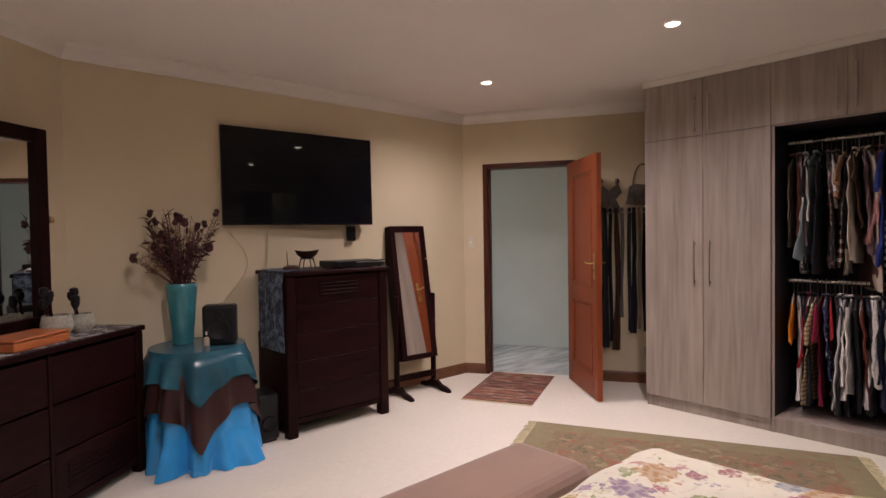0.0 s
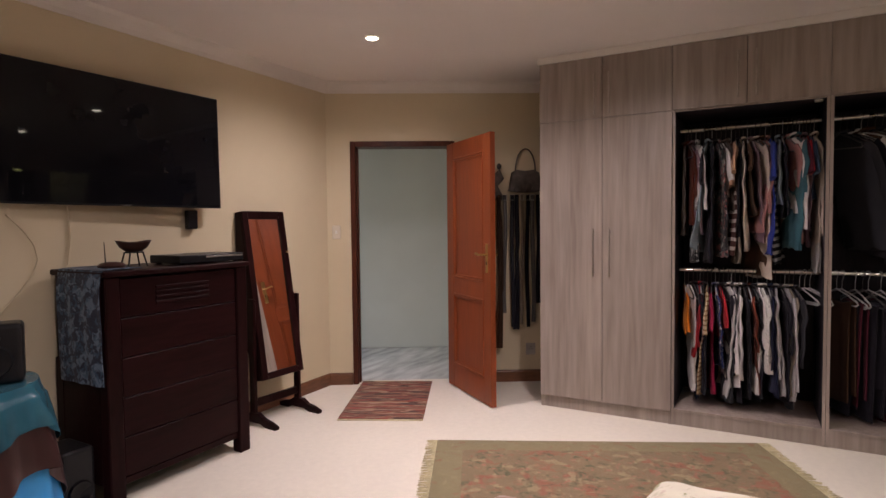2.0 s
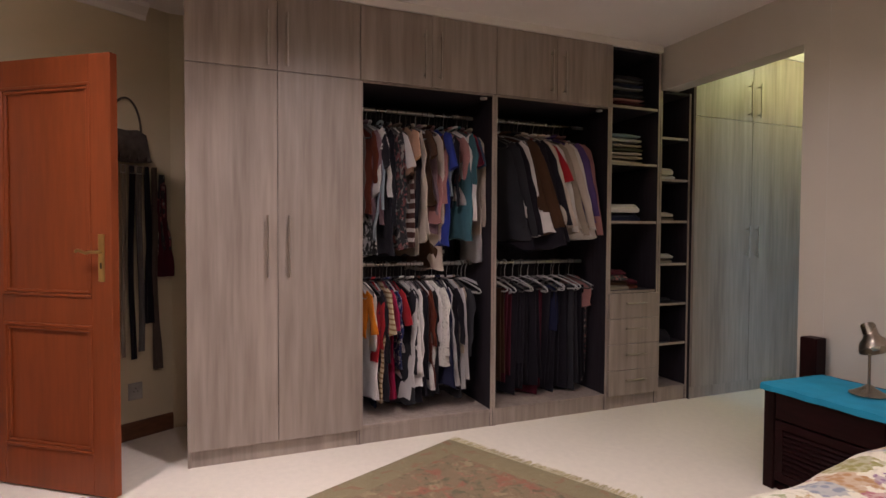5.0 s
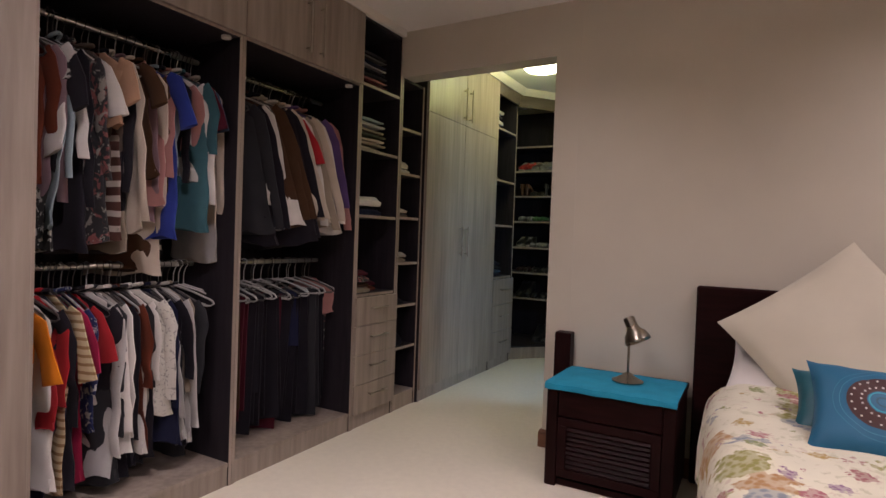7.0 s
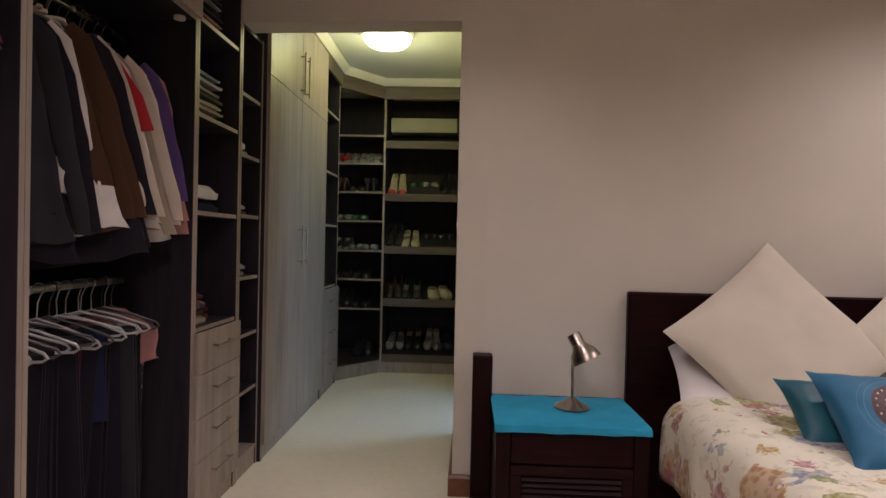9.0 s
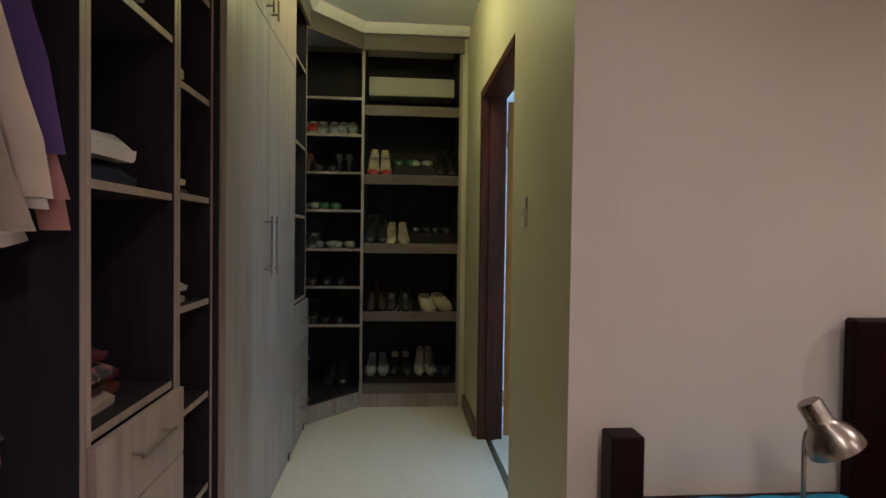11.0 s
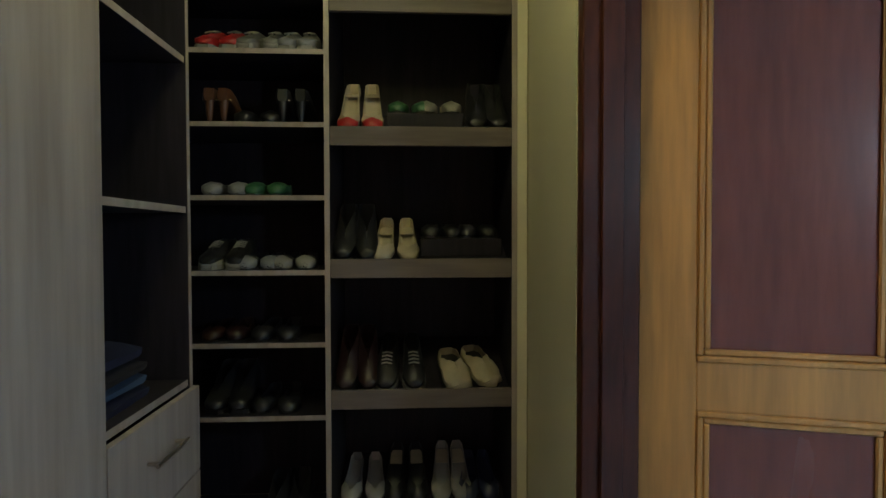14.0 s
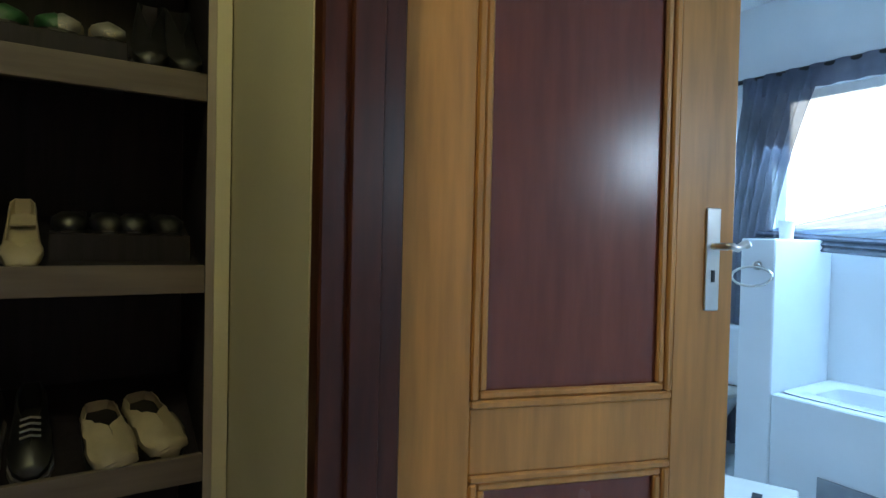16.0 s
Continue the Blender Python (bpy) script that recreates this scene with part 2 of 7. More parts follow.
def sweep(path, profile, closed=False):
    """A moulding: profile rows (out, z) swept along plan points; out lies to the left of the way, mitred at corners."""
    bm = bmesh.new()
    n = len(path)
    rings = []
    for i in range(n):
        p = Vector((*path[i], 0))
        a = Vector((*path[i - 1], 0)) if (i > 0 or closed) else None
        b = Vector((*path[(i + 1) % n], 0)) if (i < n - 1 or closed) else None
        d1 = (p - a).normalized() if a else (b - p).normalized()
        d2 = (b - p).normalized() if b else d1
        n1, n2 = Vector((-d1.y, d1.x, 0)), Vector((-d2.y, d2.x, 0))
        mid = (n1 + n2).normalized()
        k = 1 / max(0.3, mid.dot(n1))
        rings.append([bm.verts.new(p + mid * (o * k) + Vector((0, 0, z))) for o, z in profile])
    for a, b in list(zip(rings, rings[1:])) + ([(rings[-1], rings[0])] if closed else []):
        for j in range(len(profile)):
            k = (j + 1) % len(profile)
            bm.faces.new((a[j], a[k], b[k], b[j]))
    if not closed:
        bm.faces.new(rings[0])
        bm.faces.new(rings[-1][::-1])
    return bm


def slab(points, z0, z1):
    bm = bmesh.new()
    lo = [bm.verts.new((x, y, z0)) for x, y in points]
    hi = [bm.verts.new((x, y, z1)) for x, y in points]
    bm.faces.new(lo[::-1])
    bm.faces.new(hi)
    for i in range(len(points)):
        j = (i + 1) % len(points)
        bm.faces.new((lo[i], lo[j], hi[j], hi[i]))
    return bm


def wall(name, p, q, z1, thick, inner, outer, label, holes=(), z0=0.0, start=None):
    """A wall from p to q, its inner face on that line and its thickness to the right of the way. holes: (from, to, bottom, top) along it."""
    d = Vector((q[0] - p[0], q[1] - p[1], 0))
    length = d.length
    m = Matrix.Translation((*p, 0)) @ Matrix.Rotation(math.atan2(d.y, d.x), 4, "Z")
    bm = bmesh.new()
    cuts = sorted({0.0, length, *[h[0] for h in holes], *[h[1] for h in holes]})
    for a, b in zip(cuts, cuts[1:]):
        zs = [(z0, z1)]
        for h in holes:
            if h[0] - 1e-6 <= a and b <= h[1] + 1e-6:
                zs = [(s, t) for s, t in ((z0, h[2]), (h[3], z1)) if t - s > 1e-4]
        for s, t in zs:
            bx(a, b, -thick, 0, s, t, bm=bm)
    for f in bm.faces:
        f.normal_update()
        f.material_index = 1 if f.normal.y < -0.5 else 2 if f.normal.x < -0.5 and f.calc_center_median().x < 0.001 else 0
    ob = part(name, bm, [inner, outer, start or inner])
    ob.matrix_world = m
    return tagged(ob, label, "wall", kind="structure"), m


# ---------------------------------------------------------------- rooms: plan
A = (4.13, 3.995)      # corner of television wall and door wall
B = (5.12, 2.32)       # door wall meets the wardrobe's back wall
C = (5.12, -0.86)
L = (0.80, 3.995)      # corner of the slanted wall and the television wall
K = (-1.2, 2.317)
J = (-1.2, -0.866)
T = 0.14
DW = Vector((B[0] - A[0], B[1] - A[1], 0)).normalized()
tagged(part("floor", slab([(-1.4, -0.93), (3.3, -0.95), (3.28, -3.9), (5.3, -3.9), (5.3, 2.3), (4.2, 4.06), (0.75, 4.2), (-1.4, 2.4)], -0.1, 0.0), M_carpet), "cream fitted carpet over the bedroom and closet", "floor", kind="structure")
tagged(part("floor_hall", slab([(4.2, 4.06), (5.3, 2.3), (7.6, 3.2), (5.2, 7.0), (3.0, 5.9)], -0.1, -0.004), M_tile), "grey marble tiles in the passage", "floor", kind="structure")
tagged(part("ceiling", slab([(-1.3, -0.88), (5.2, -0.95), (5.2, 2.3), (4.2, 4.06), (0.75, 4.1), (-1.3, 2.4)], CEIL, CEIL + 0.1), M_ceil), "off-white painted bedroom ceiling", "ceiling", kind="structure")
tagged(part("ceiling_closet", slab([(3.2, -3.85), (5.2, -3.85), (5.2, -1.0), (3.2, -0.95)], CEIL2, CEIL2 + 0.1), M_white), "white closet ceiling", "ceiling", kind="structure")
tagged(part("ceiling_hall", slab([(4.2, 4.06), (5.3, 2.3), (7.6, 3.2), (5.2, 7.0), (3.0, 5.9)], 2.7, 2.8), M_white), "white passage ceiling", "ceiling", kind="structure")

wall("wall_north", A, L, CEIL, T, M_wall, M_white, "beige painted wall behind the television")
wall("wall_slanted", L, K, CEIL, T, M_wall, M_white, "beige painted slanted wall behind the dresser")
wall("wall_west", K, J, CEIL, T, M_wall, M_white, "beige painted bedroom wall")
wall("wall_south", J, (3.2139, -0.866), CEIL, T, M_wall2, M_white, "taupe painted wall behind the bed")
wall("wall_lintel", (3.3535, -0.867), (5.12, -0.935), CEIL2 + 0.1, T, M_wall2, M_white, "painted lintel over the closet opening", z0=2.25)
D0, D1 = 0.2, 1.08
_, MD = wall("wall_door", B, A, 2.8, T, M_wall, M_white, "beige painted wall with the bedroom door", holes=[(1.946 - D1, 1.946 - D0, 0, 2.06)])
wall("wall_east", (5.12, -3.78), B, 2.8, T, M_wall, M_white, "painted wall behind the wardrobes")
wall("wall_closet_end", (3.24, -3.78), (5.12, -3.78), 2.8, T, M_wall3, M_white, "painted wall behind the shoe shelves")
# closet's side wall with the bathroom door, turned slightly to fit the camera's view
P0, P1 = Vector((3.3539, -0.866, 0)), Vector((3.335, -3.78, 0))
_cl = (P1 - P0).length
BD0, BD1 = 0.824, 1.833
_, MB = wall("wall_closet_side", P0[:2], P1[:2], CEIL2, T, M_wall3, M_btile, "olive-cream painted closet wall with the bathroom doorway", holes=[(BD0, BD1, 0, 2.07)], start=M_wall2)

# passage behind the bedroom door
NH = Vector((-DW.y, DW.x, 0))
_h0 = Vector((*A, 0)) + NH * 1.45 - DW * 1.7
_h1 = Vector((*A, 0)) + NH * 1.45 + DW * 2.6
wall("wall_hall_far", _h1[:2], _h0[:2], 2.8, T, M_hall, M_white, "pale grey passage wall")
wall("wall_hall_end", (_h1 - NH * 1.31)[:2], _h1[:2], 2.8, T, M_hall, M_white, "pale passage end wall")
# unseen end wall; its opening is added to light the passage
wall("wall_hall_window", _h0[:2], (_h0 - NH * 1.31)[:2], 2.8, T, M_hall, M_white, "pale passage wall with an added opening that lets light in", holes=[(0.25, 1.1, 0.9, 2.2)])

# bathroom shell
BX0, BY0 = 0.42, -4.0
tagged(part("floor_bathroom", slab([(BX0 - 0.1, BY0 - 0.1), (3.26, BY0 - 0.1), (3.25, -0.95), (BX0 - 0.1, -1.0)], -0.1, -0.002), M_btile), "pale bathroom floor tiles", "floor", kind="structure")
tagged(part("ceiling_bathroom", slab([(BX0 - 0.1, BY0 - 0.1), (3.25, BY0 - 0.1), (3.25, -0.95), (BX0 - 0.1, -1.0)], 2.6, 2.7), M_white), "white bathroom ceiling", "ceiling", kind="structure")
wall("wall_bath_window", (BX0, -1.007), (BX0, BY0), 2.6, T, M_btile, M_white, "white bathroom wall with the window", holes=[(0.922, 2.502, 1.28, 2.08)])
wall("wall_bath_back", (BX0, BY0), (3.2, BY0), 2.6, T, M_btile, M_white, "white bathroom back wall")

# cornice, skirting
COR = [(0, 2.46), (0.012, 2.46), (0.02, 2.485), (0.055, 2.525), (0.06, 2.55), (0, 2.55)]
_cend = Vector((*A, 0)) + DW * 1.80
_e = 0.002
tagged(part("cornice", sweep([(_cend.x, _cend.y), A, L, K], COR), M_corn), "white plaster cornice along the ceiling", "cornice", kind="structure")
SK = [(0.0, 0.0), (0.018, 0.0), (0.018, 0.085), (0.010, 0.10), (0.0, 0.10)]


def skirting(path):
    return tagged(part("baseboard", sweep(path, SK), M_skirt), "brown varnished wooden skirting board", "skirting", kind="structure")


_d0, _d1 = Vector((*A, 0)) + DW * (D0 - 0.002), Vector((*A, 0)) + DW * (D1 + 0.002)
skirting([(_d0.x, _d0.y), A, L, K])
skirting([(5.118, 2.324), (_d1.x, _d1.y)])
skirting([(-1.19, -0.866), (3.353, -0.866), (3.352, -1.1), (3.348, -1.68)])
_b1 = P0 + (P1 - P0).normalized() * (BD1 + 0.01)
skirting([(_b1.x, _b1.y), (3.338, -3.29)])


def door_frame(name, m, a, b, top, depth, w=0.045, label="", proud=0.015, inset=0.0):
    """A frame lining an opening from a to b along a wall; local y 0 is the inner wall face, the wall lies at y<0."""
    t = thing(name, m, label, "door frame", kind="structure")
    part("jamb", bx(a, a + w, -depth - 0.012, proud - inset, 0, top, 0.004), M_frame, t)
    part("jamb", bx(b - w, b, -depth - 0.012, proud, 0, top, 0.004), M_frame, t)
    part("head", bx(a + w, b - w, -depth - 0.012, proud, top - w, top, 0.004), M_frame, t)
    part("stop", bx(a + w, a + w + 0.014, -depth * 0.75, -depth * 0.35, 0, top - w, 0.002), M_frame, t)
    part("stop", bx(b - w - 0.014, b - w, -depth * 0.75, -depth * 0.35, 0, top - w, 0.002), M_frame, t)
    return t


door_frame("door_frame_1", MD, 1.946 - D1, 1.946 - D0, 2.06, T, label="dark brown wooden frame of the bedroom door")
door_frame("door_frame_2", MB, BD0, BD1, 2.07, T, label="dark brown wooden frame of the bathroom door", proud=-0.002, inset=0.065)


def panel_door(name, m, width, height, M_st, M_pn, label, handle_z=1.03, hm=M_brass, thick=0.042, st=0.115, flip=1):
    """A leaf hinged at local x=0 running to x=width, faces at y=+-thick/2, with raised mouldings round two panels."""
    t = thing(name, m, label, "door", kind="structure")
    h = thick / 2
    z0 = 0.008
    rails = [(z0, z0 + 0.19), (0.792, 0.918), (height - 0.125, height)]
    part("stile", bx(0, st, -h, h, z0, height, 0.003), M_st, t)
    part("stile", bx(width - st, width, -h, h, z0, height, 0.003), M_st, t)
    for a, b in rails:
        part("rail", bx(st, width - st, -h + 0.001, h - 0.001, a, b, 0.002), M_st, t)
    for (a0, a1), (b0, b1) in zip(rails, rails[1:]):
        p = part("panel", bx(st - 0.004, width - st + 0.004, -0.009, 0.009, a1 - 0.004, b0 + 0.004), M_pn, t)
        for s in (-1, 1):
            bm = bmesh.new()
            for off, dep in ((0.0, 0.013), (0.017, 0.008)):
                x0, x1, y0, y1 = st + off, width - st - off, a1 + off, b0 - off
                w = 0.016
                ya, yb = sorted((s * 0.0085, s * (h + dep - 0.008)))
                for r in ((x0, x1, y0, y0 + w), (x0, x1, y1 - w, y1), (x0, x0 + w, y0 + w, y1 - w), (x1 - w, x1, y0 + w, y1 - w)):
                    bx(r[0], r[1], ya, yb, r[2], r[3], 0.004, bm=bm)
            part("moulding", bm, M_st, p)
    for s in (-1, 1):
        hd = part("handle", bx(width - 0.072, width - 0.038, min(s * h, s * (h + 0.006)), max(s * h, s * (h + 0.006)), handle_z - 0.135, handle_z + 0.08, 0.0028, seg=2), hm, t, "metal lever handle on a long plate")
        xx = width - 0.055
        part("lever", tube([(xx, s * (h + 0.004), handle_z), (xx, s * (h + 0.045), handle_z), (xx - flip * 0.015, s * (h + 0.05), handle_z + 0.001), (xx - flip * 0.04, s * (h + 0.05), handle_z - 0.004), (xx - flip * 0.065, s * (h + 0.05), handle_z + 0.004), (xx - flip * 0.085, s * (h + 0.048), handle_z + 0.008), (xx - flip * 0.098, s * (h + 0.046), handle_z + 0.002)], 0.0075, 8), hm, hd, smooth=True)
        part("keyhole", bx(xx - 0.004, xx + 0.004, min(s * (h + 0.005), s * (h + 0.008)), max(s * (h + 0.005), s * (h + 0.008)), handle_z - 0.075, handle_z - 0.05), M_black, hd)
    for z in (0.22, height - 0.22):
        part("hinge", tube([(-0.006, h + 0.004, z - 0.05), (-0.006, h + 0.004, z + 0.05)], 0.007, 8), M_chrome, t)
    return t


# bedroom door: hinged at the far jamb, swung into the room
_hx = Vector((*A, 0)) + DW * (D1 - 0.05) - NH * 0.03
_fx = Vector((4.178, 2.498, 0))
_ang = math.degrees(math.atan2(_fx.y - _hx.y, _fx.x - _hx.x))
panel_door("door_1", pose(_hx.x, _hx.y, 0, 0, 0, _ang), 0.75, 2.02, M_door, M_door, "open red-brown panelled wooden bedroom door", handle_z=1.13)
# bathroom door: swung into the bathroom
panel_door("door_2", pose(3.168, -2.722, 0, 0, 0, 162.2), 0.718, 2.02, M_pine, M_panel, "open two-tone panelled bathroom door, golden stiles and red-brown panels", hm=M_chrome, handle_z=1.235, st=0.142, flip=-0.5)

# ---------------------------------------------------------------- wardrobes along the east wall
WX, WD = 4.41, 0.60      # front plane and depth


def bar_handle(parent, x, y, z0, z1, nx=-1, r=0.006, stand=0.032):
    """An upright bar handle in front of the plane x, standing off towards nx."""
    xo = x + nx * stand
    bm = tube([(xo, y, z0 - 0.02), (xo, y, z1 + 0.02)], r, 8)
    for z in (z0 + 0.005, z1 - 0.005):
        tube([(x + nx * 0.0005, y, z), (xo, y, z)], r * 0.8, 6, bm)
    return part("handle", bm, M_nickel, parent, "satin nickel bar handle", smooth=True)


def lying_handle(parent, x, y0, y1, z, nx=-1):
    xo = x + nx * 0.028
    bm = tube([(xo, y0 - 0.015, z), (xo, y1 + 0.015, z)], 0.005, 8)
    for y in (y0, y1):
        tube([(x + nx * 0.0005, y, z), (xo, y, z)], 0.0045, 6, bm)
    return part("handle", bm, M_nickel, parent, "satin nickel bar handle", smooth=True)


def unit(name, y0, y1, ztop, label, x=WX, depth=WD, plinth=0.09, group="fitted wardrobe units", end=False):
    """The carcass of a fitted unit, open in front."""
    t = thing(name, pose(0, 0, 0), label, "wardrobe", group)
    b = 0.0015
    for a, c in ((y0 + 0.001, y0 + 0.018), (y1 - 0.018, y1 - 0.001)):
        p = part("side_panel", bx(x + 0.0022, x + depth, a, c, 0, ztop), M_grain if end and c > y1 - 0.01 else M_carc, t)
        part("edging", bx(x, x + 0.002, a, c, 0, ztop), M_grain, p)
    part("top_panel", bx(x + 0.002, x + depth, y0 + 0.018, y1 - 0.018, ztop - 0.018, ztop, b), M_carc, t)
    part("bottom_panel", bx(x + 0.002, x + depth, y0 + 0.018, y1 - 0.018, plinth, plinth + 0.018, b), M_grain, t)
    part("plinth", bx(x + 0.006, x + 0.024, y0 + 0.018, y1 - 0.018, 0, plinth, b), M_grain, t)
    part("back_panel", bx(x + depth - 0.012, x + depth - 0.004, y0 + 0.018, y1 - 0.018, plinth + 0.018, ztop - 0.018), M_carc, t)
    return t


def leaf(t, y0, y1, z0, z1, hy, hz0, hz1, x=WX):
    d = part("door", bx(x - 0.019, x - 0.001, y0 + 0.0015, y1 - 0.0015, z0 + 0.0015, z1 - 0.0015, 0.0015), M_grain, t)
    bar_handle(d, x - 0.019, hy, hz0, hz1)
    return d


def shelf(t, y0, y1, z, x=WX, depth=WD, lip=0.0):
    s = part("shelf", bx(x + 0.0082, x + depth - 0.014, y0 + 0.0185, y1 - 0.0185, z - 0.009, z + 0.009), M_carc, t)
    part("edging", bx(x + 0.006, x + 0.008, y0 + 0.0185, y1 - 0.0185, z - 0.009, z + 0.009), M_grain, s)
    return s


def drawers(t, y0, y1, zs, x=WX):
    for a, b in zip(zs, zs[1:]):
        d = part("drawer", bx(x - 0.019, x - 0.001, y0 + 0.002, y1 - 0.002, a + 0.0015, b - 0.0015, 0.0015), M_grain, t)
        m = (y0 + y1) / 2
        lying_handle(d, x - 0.019, m - 0.075, m + 0.075, (a + b) / 2 + 0.02)


def rail(t, y0, y1, z, x=WX + 0.29):
    return part("rail", tube([(x, y0 + 0.0185, z), (x, y1 - 0.0185, z)], 0.0125, 10), M_chrome, t, "chrome hanging rail", smooth=True)


U1, U2, U3, U4, U5 = (1.312, 2.215), (0.452, 1.312), (-0.435, 0.452), (-0.876, -0.435), (-1.166, -0.878)
ZT, ZM = 2.50, 2.08
w1 = unit("wardrobe", *U1, ZT, "closed grey oak laminate wardrobe with steel bar handles", end=True)
_m = sum(U1) / 2
leaf(w1, U1[0], _m, 0.09, ZM, _m - 0.055, 1.0, 1.29)
leaf(w1, _m, U1[1], 0.09, ZM, _m + 0.055, 1.0, 1.29)
leaf(w1, U1[0], _m, ZM, ZT, _m - 0.05, 2.12, 2.36)
leaf(w1, _m, U1[1], ZM, ZT, _m + 0.05, 2.12, 2.36)
w2 = unit("wardrobe", *U2, ZT, "open grey oak laminate wardrobe crammed with hanging shirts")
w3 = unit("wardrobe", *U3, ZT, "open grey oak laminate wardrobe with jackets and trousers")
for w, (a, b) in ((w2, U2), (w3, U3)):
    _m = (a + b) / 2
    leaf(w, a, _m, ZM, ZT, _m - 0.05, 2.14, 2.38)
    leaf(w, _m, b, ZM, ZT, _m + 0.05, 2.14, 2.38)
    dv = part("divider", bx(WX + 0.0042, WX + WD - 0.014, a + 0.0185, b - 0.0185, ZM - 0.009, ZM + 0.009, 0.001), M_carc, w)
    part("edging", bx(WX + 0.002, WX + 0.004, a + 0.0185, b - 0.0185, ZM - 0.009, ZM + 0.009), M_grain, dv)
    rail(w, a, b, 1.985)
    rail(w, a, b, 1.02)
    p = part("puck_light", lathe([(0, 0), (0.022, 0), (0.022, 0.012), (0, 0.012)], 16), M_plast, w, "small white puck light")
    p.matrix_basis = pose(WX + 0.05, a + 0.055, ZM - 0.0215)
w4 = unit("shelf_unit", *U4, ZT, "grey oak laminate shelf unit with four drawers")
for z in (2.10, 1.707, 1.302, 0.815):
    shelf(w4, *U4, z)
drawers(w4, *U4, [0.09, 0.27, 0.45, 0.63, 0.806])
w5 = unit("shelf_unit", *U5, 2.245, "narrow grey oak laminate shelf unit beside the closet opening", depth=0.32)
for z in (1.91, 1.61, 1.31, 1.0, 0.71, 0.42):
    shelf(w5, *U5, z, depth=0.32)
tagged(part("trim", bx(WX - 0.025, WX + 0.02, U4[0], U1[1] + 0.015, ZT + 0.001, CEIL, 0.004), M_corn), "white painted scotia over the wardrobes", "trim", kind="structure")

# closet's tall cabinet, drawers and shoe shelves
CX = 4.39
c2 = unit("wardrobe", -2.40, -1.169, 2.60, "tall closed grey oak laminate closet cabinet with two pairs of doors", x=CX, depth=0.64, group="closet units")
for a, b, s in ((-2.40, -1.75, -1), (-1.75, -1.169, 1)):
    hy = -1.75 + s * 0.048
    leaf(c2, a, b, 0.09, ZM, hy, 1.06, 1.265, x=CX)
    leaf(c2, a, b, ZM, 2.60, hy, 2.13, 2.35, x=CX)
c3 = unit("shelf_unit", -2.89, -2.401, 2.60, "grey oak laminate closet shelf unit with drawers below", x=CX, depth=0.64, group="closet units")
for z in (2.20, 1.73, 1.315, 0.83):
    shelf(c3, -2.89, -2.401, z, x=CX, depth=0.64)
part("fascia", bx(CX - 0.019, CX - 0.001, -2.89, -2.401, 2.49, 2.60, 0.0015), M_fascia, c3)
drawers(c3, -2.89, -2.401, [0.09, 0.335, 0.58, 0.82], x=CX)

# corner shoe shelves across the angle
ca, cb = Vector((4.425, -2.922, 0)), Vector((4.08, -3.312, 0))
_cd = cb - ca
MC = Matrix.Translation(ca) @ Matrix.Rotation(math.atan2(_cd.y, _cd.x), 4, "Z")
CL = _cd.length
c4 = thing("shoe_shelf", MC, "grey oak laminate corner shoe shelves set at an angle", "shoe shelf", "closet units")
CHS = [2.16, 1.905, 1.643, 1.379, 1.107, 0.843, 0.575]
CFY, CBY, CEX = -3.332, -3.70, 4.86      # front and back of the straight shelves inside the angle, and the blind end
MCI = MC.inverted()
part("stile", bx(0.0, 0.014, 0.0, 0.018, 0, 2.60, 0.0015), M_grain, c4)
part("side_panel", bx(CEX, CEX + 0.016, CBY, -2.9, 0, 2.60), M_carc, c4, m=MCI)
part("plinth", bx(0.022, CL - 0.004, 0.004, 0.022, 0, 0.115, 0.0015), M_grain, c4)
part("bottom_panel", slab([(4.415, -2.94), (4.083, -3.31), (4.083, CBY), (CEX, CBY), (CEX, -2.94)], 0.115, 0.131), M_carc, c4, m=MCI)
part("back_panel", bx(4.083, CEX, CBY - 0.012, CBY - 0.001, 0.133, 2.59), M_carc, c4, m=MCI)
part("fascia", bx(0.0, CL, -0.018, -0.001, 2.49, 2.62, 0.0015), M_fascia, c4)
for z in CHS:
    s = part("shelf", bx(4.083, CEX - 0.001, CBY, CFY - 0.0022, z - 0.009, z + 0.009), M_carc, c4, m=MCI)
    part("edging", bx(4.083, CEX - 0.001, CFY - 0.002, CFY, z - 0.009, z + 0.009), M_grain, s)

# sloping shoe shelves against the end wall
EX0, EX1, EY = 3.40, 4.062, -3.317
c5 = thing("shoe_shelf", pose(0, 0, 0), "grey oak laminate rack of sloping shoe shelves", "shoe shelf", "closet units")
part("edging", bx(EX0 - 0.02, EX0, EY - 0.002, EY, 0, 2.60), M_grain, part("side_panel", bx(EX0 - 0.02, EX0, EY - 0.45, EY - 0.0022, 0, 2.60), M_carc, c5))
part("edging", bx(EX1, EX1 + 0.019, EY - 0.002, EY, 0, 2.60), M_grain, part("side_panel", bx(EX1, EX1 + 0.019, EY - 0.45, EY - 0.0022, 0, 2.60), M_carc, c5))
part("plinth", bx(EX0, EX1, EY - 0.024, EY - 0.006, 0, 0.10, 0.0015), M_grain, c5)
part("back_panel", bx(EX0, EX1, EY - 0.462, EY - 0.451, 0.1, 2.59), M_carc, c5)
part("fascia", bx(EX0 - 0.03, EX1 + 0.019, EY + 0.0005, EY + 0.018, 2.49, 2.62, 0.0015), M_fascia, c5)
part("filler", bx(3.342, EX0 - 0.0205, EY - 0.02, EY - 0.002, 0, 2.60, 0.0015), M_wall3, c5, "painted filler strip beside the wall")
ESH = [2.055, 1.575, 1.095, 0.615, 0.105]
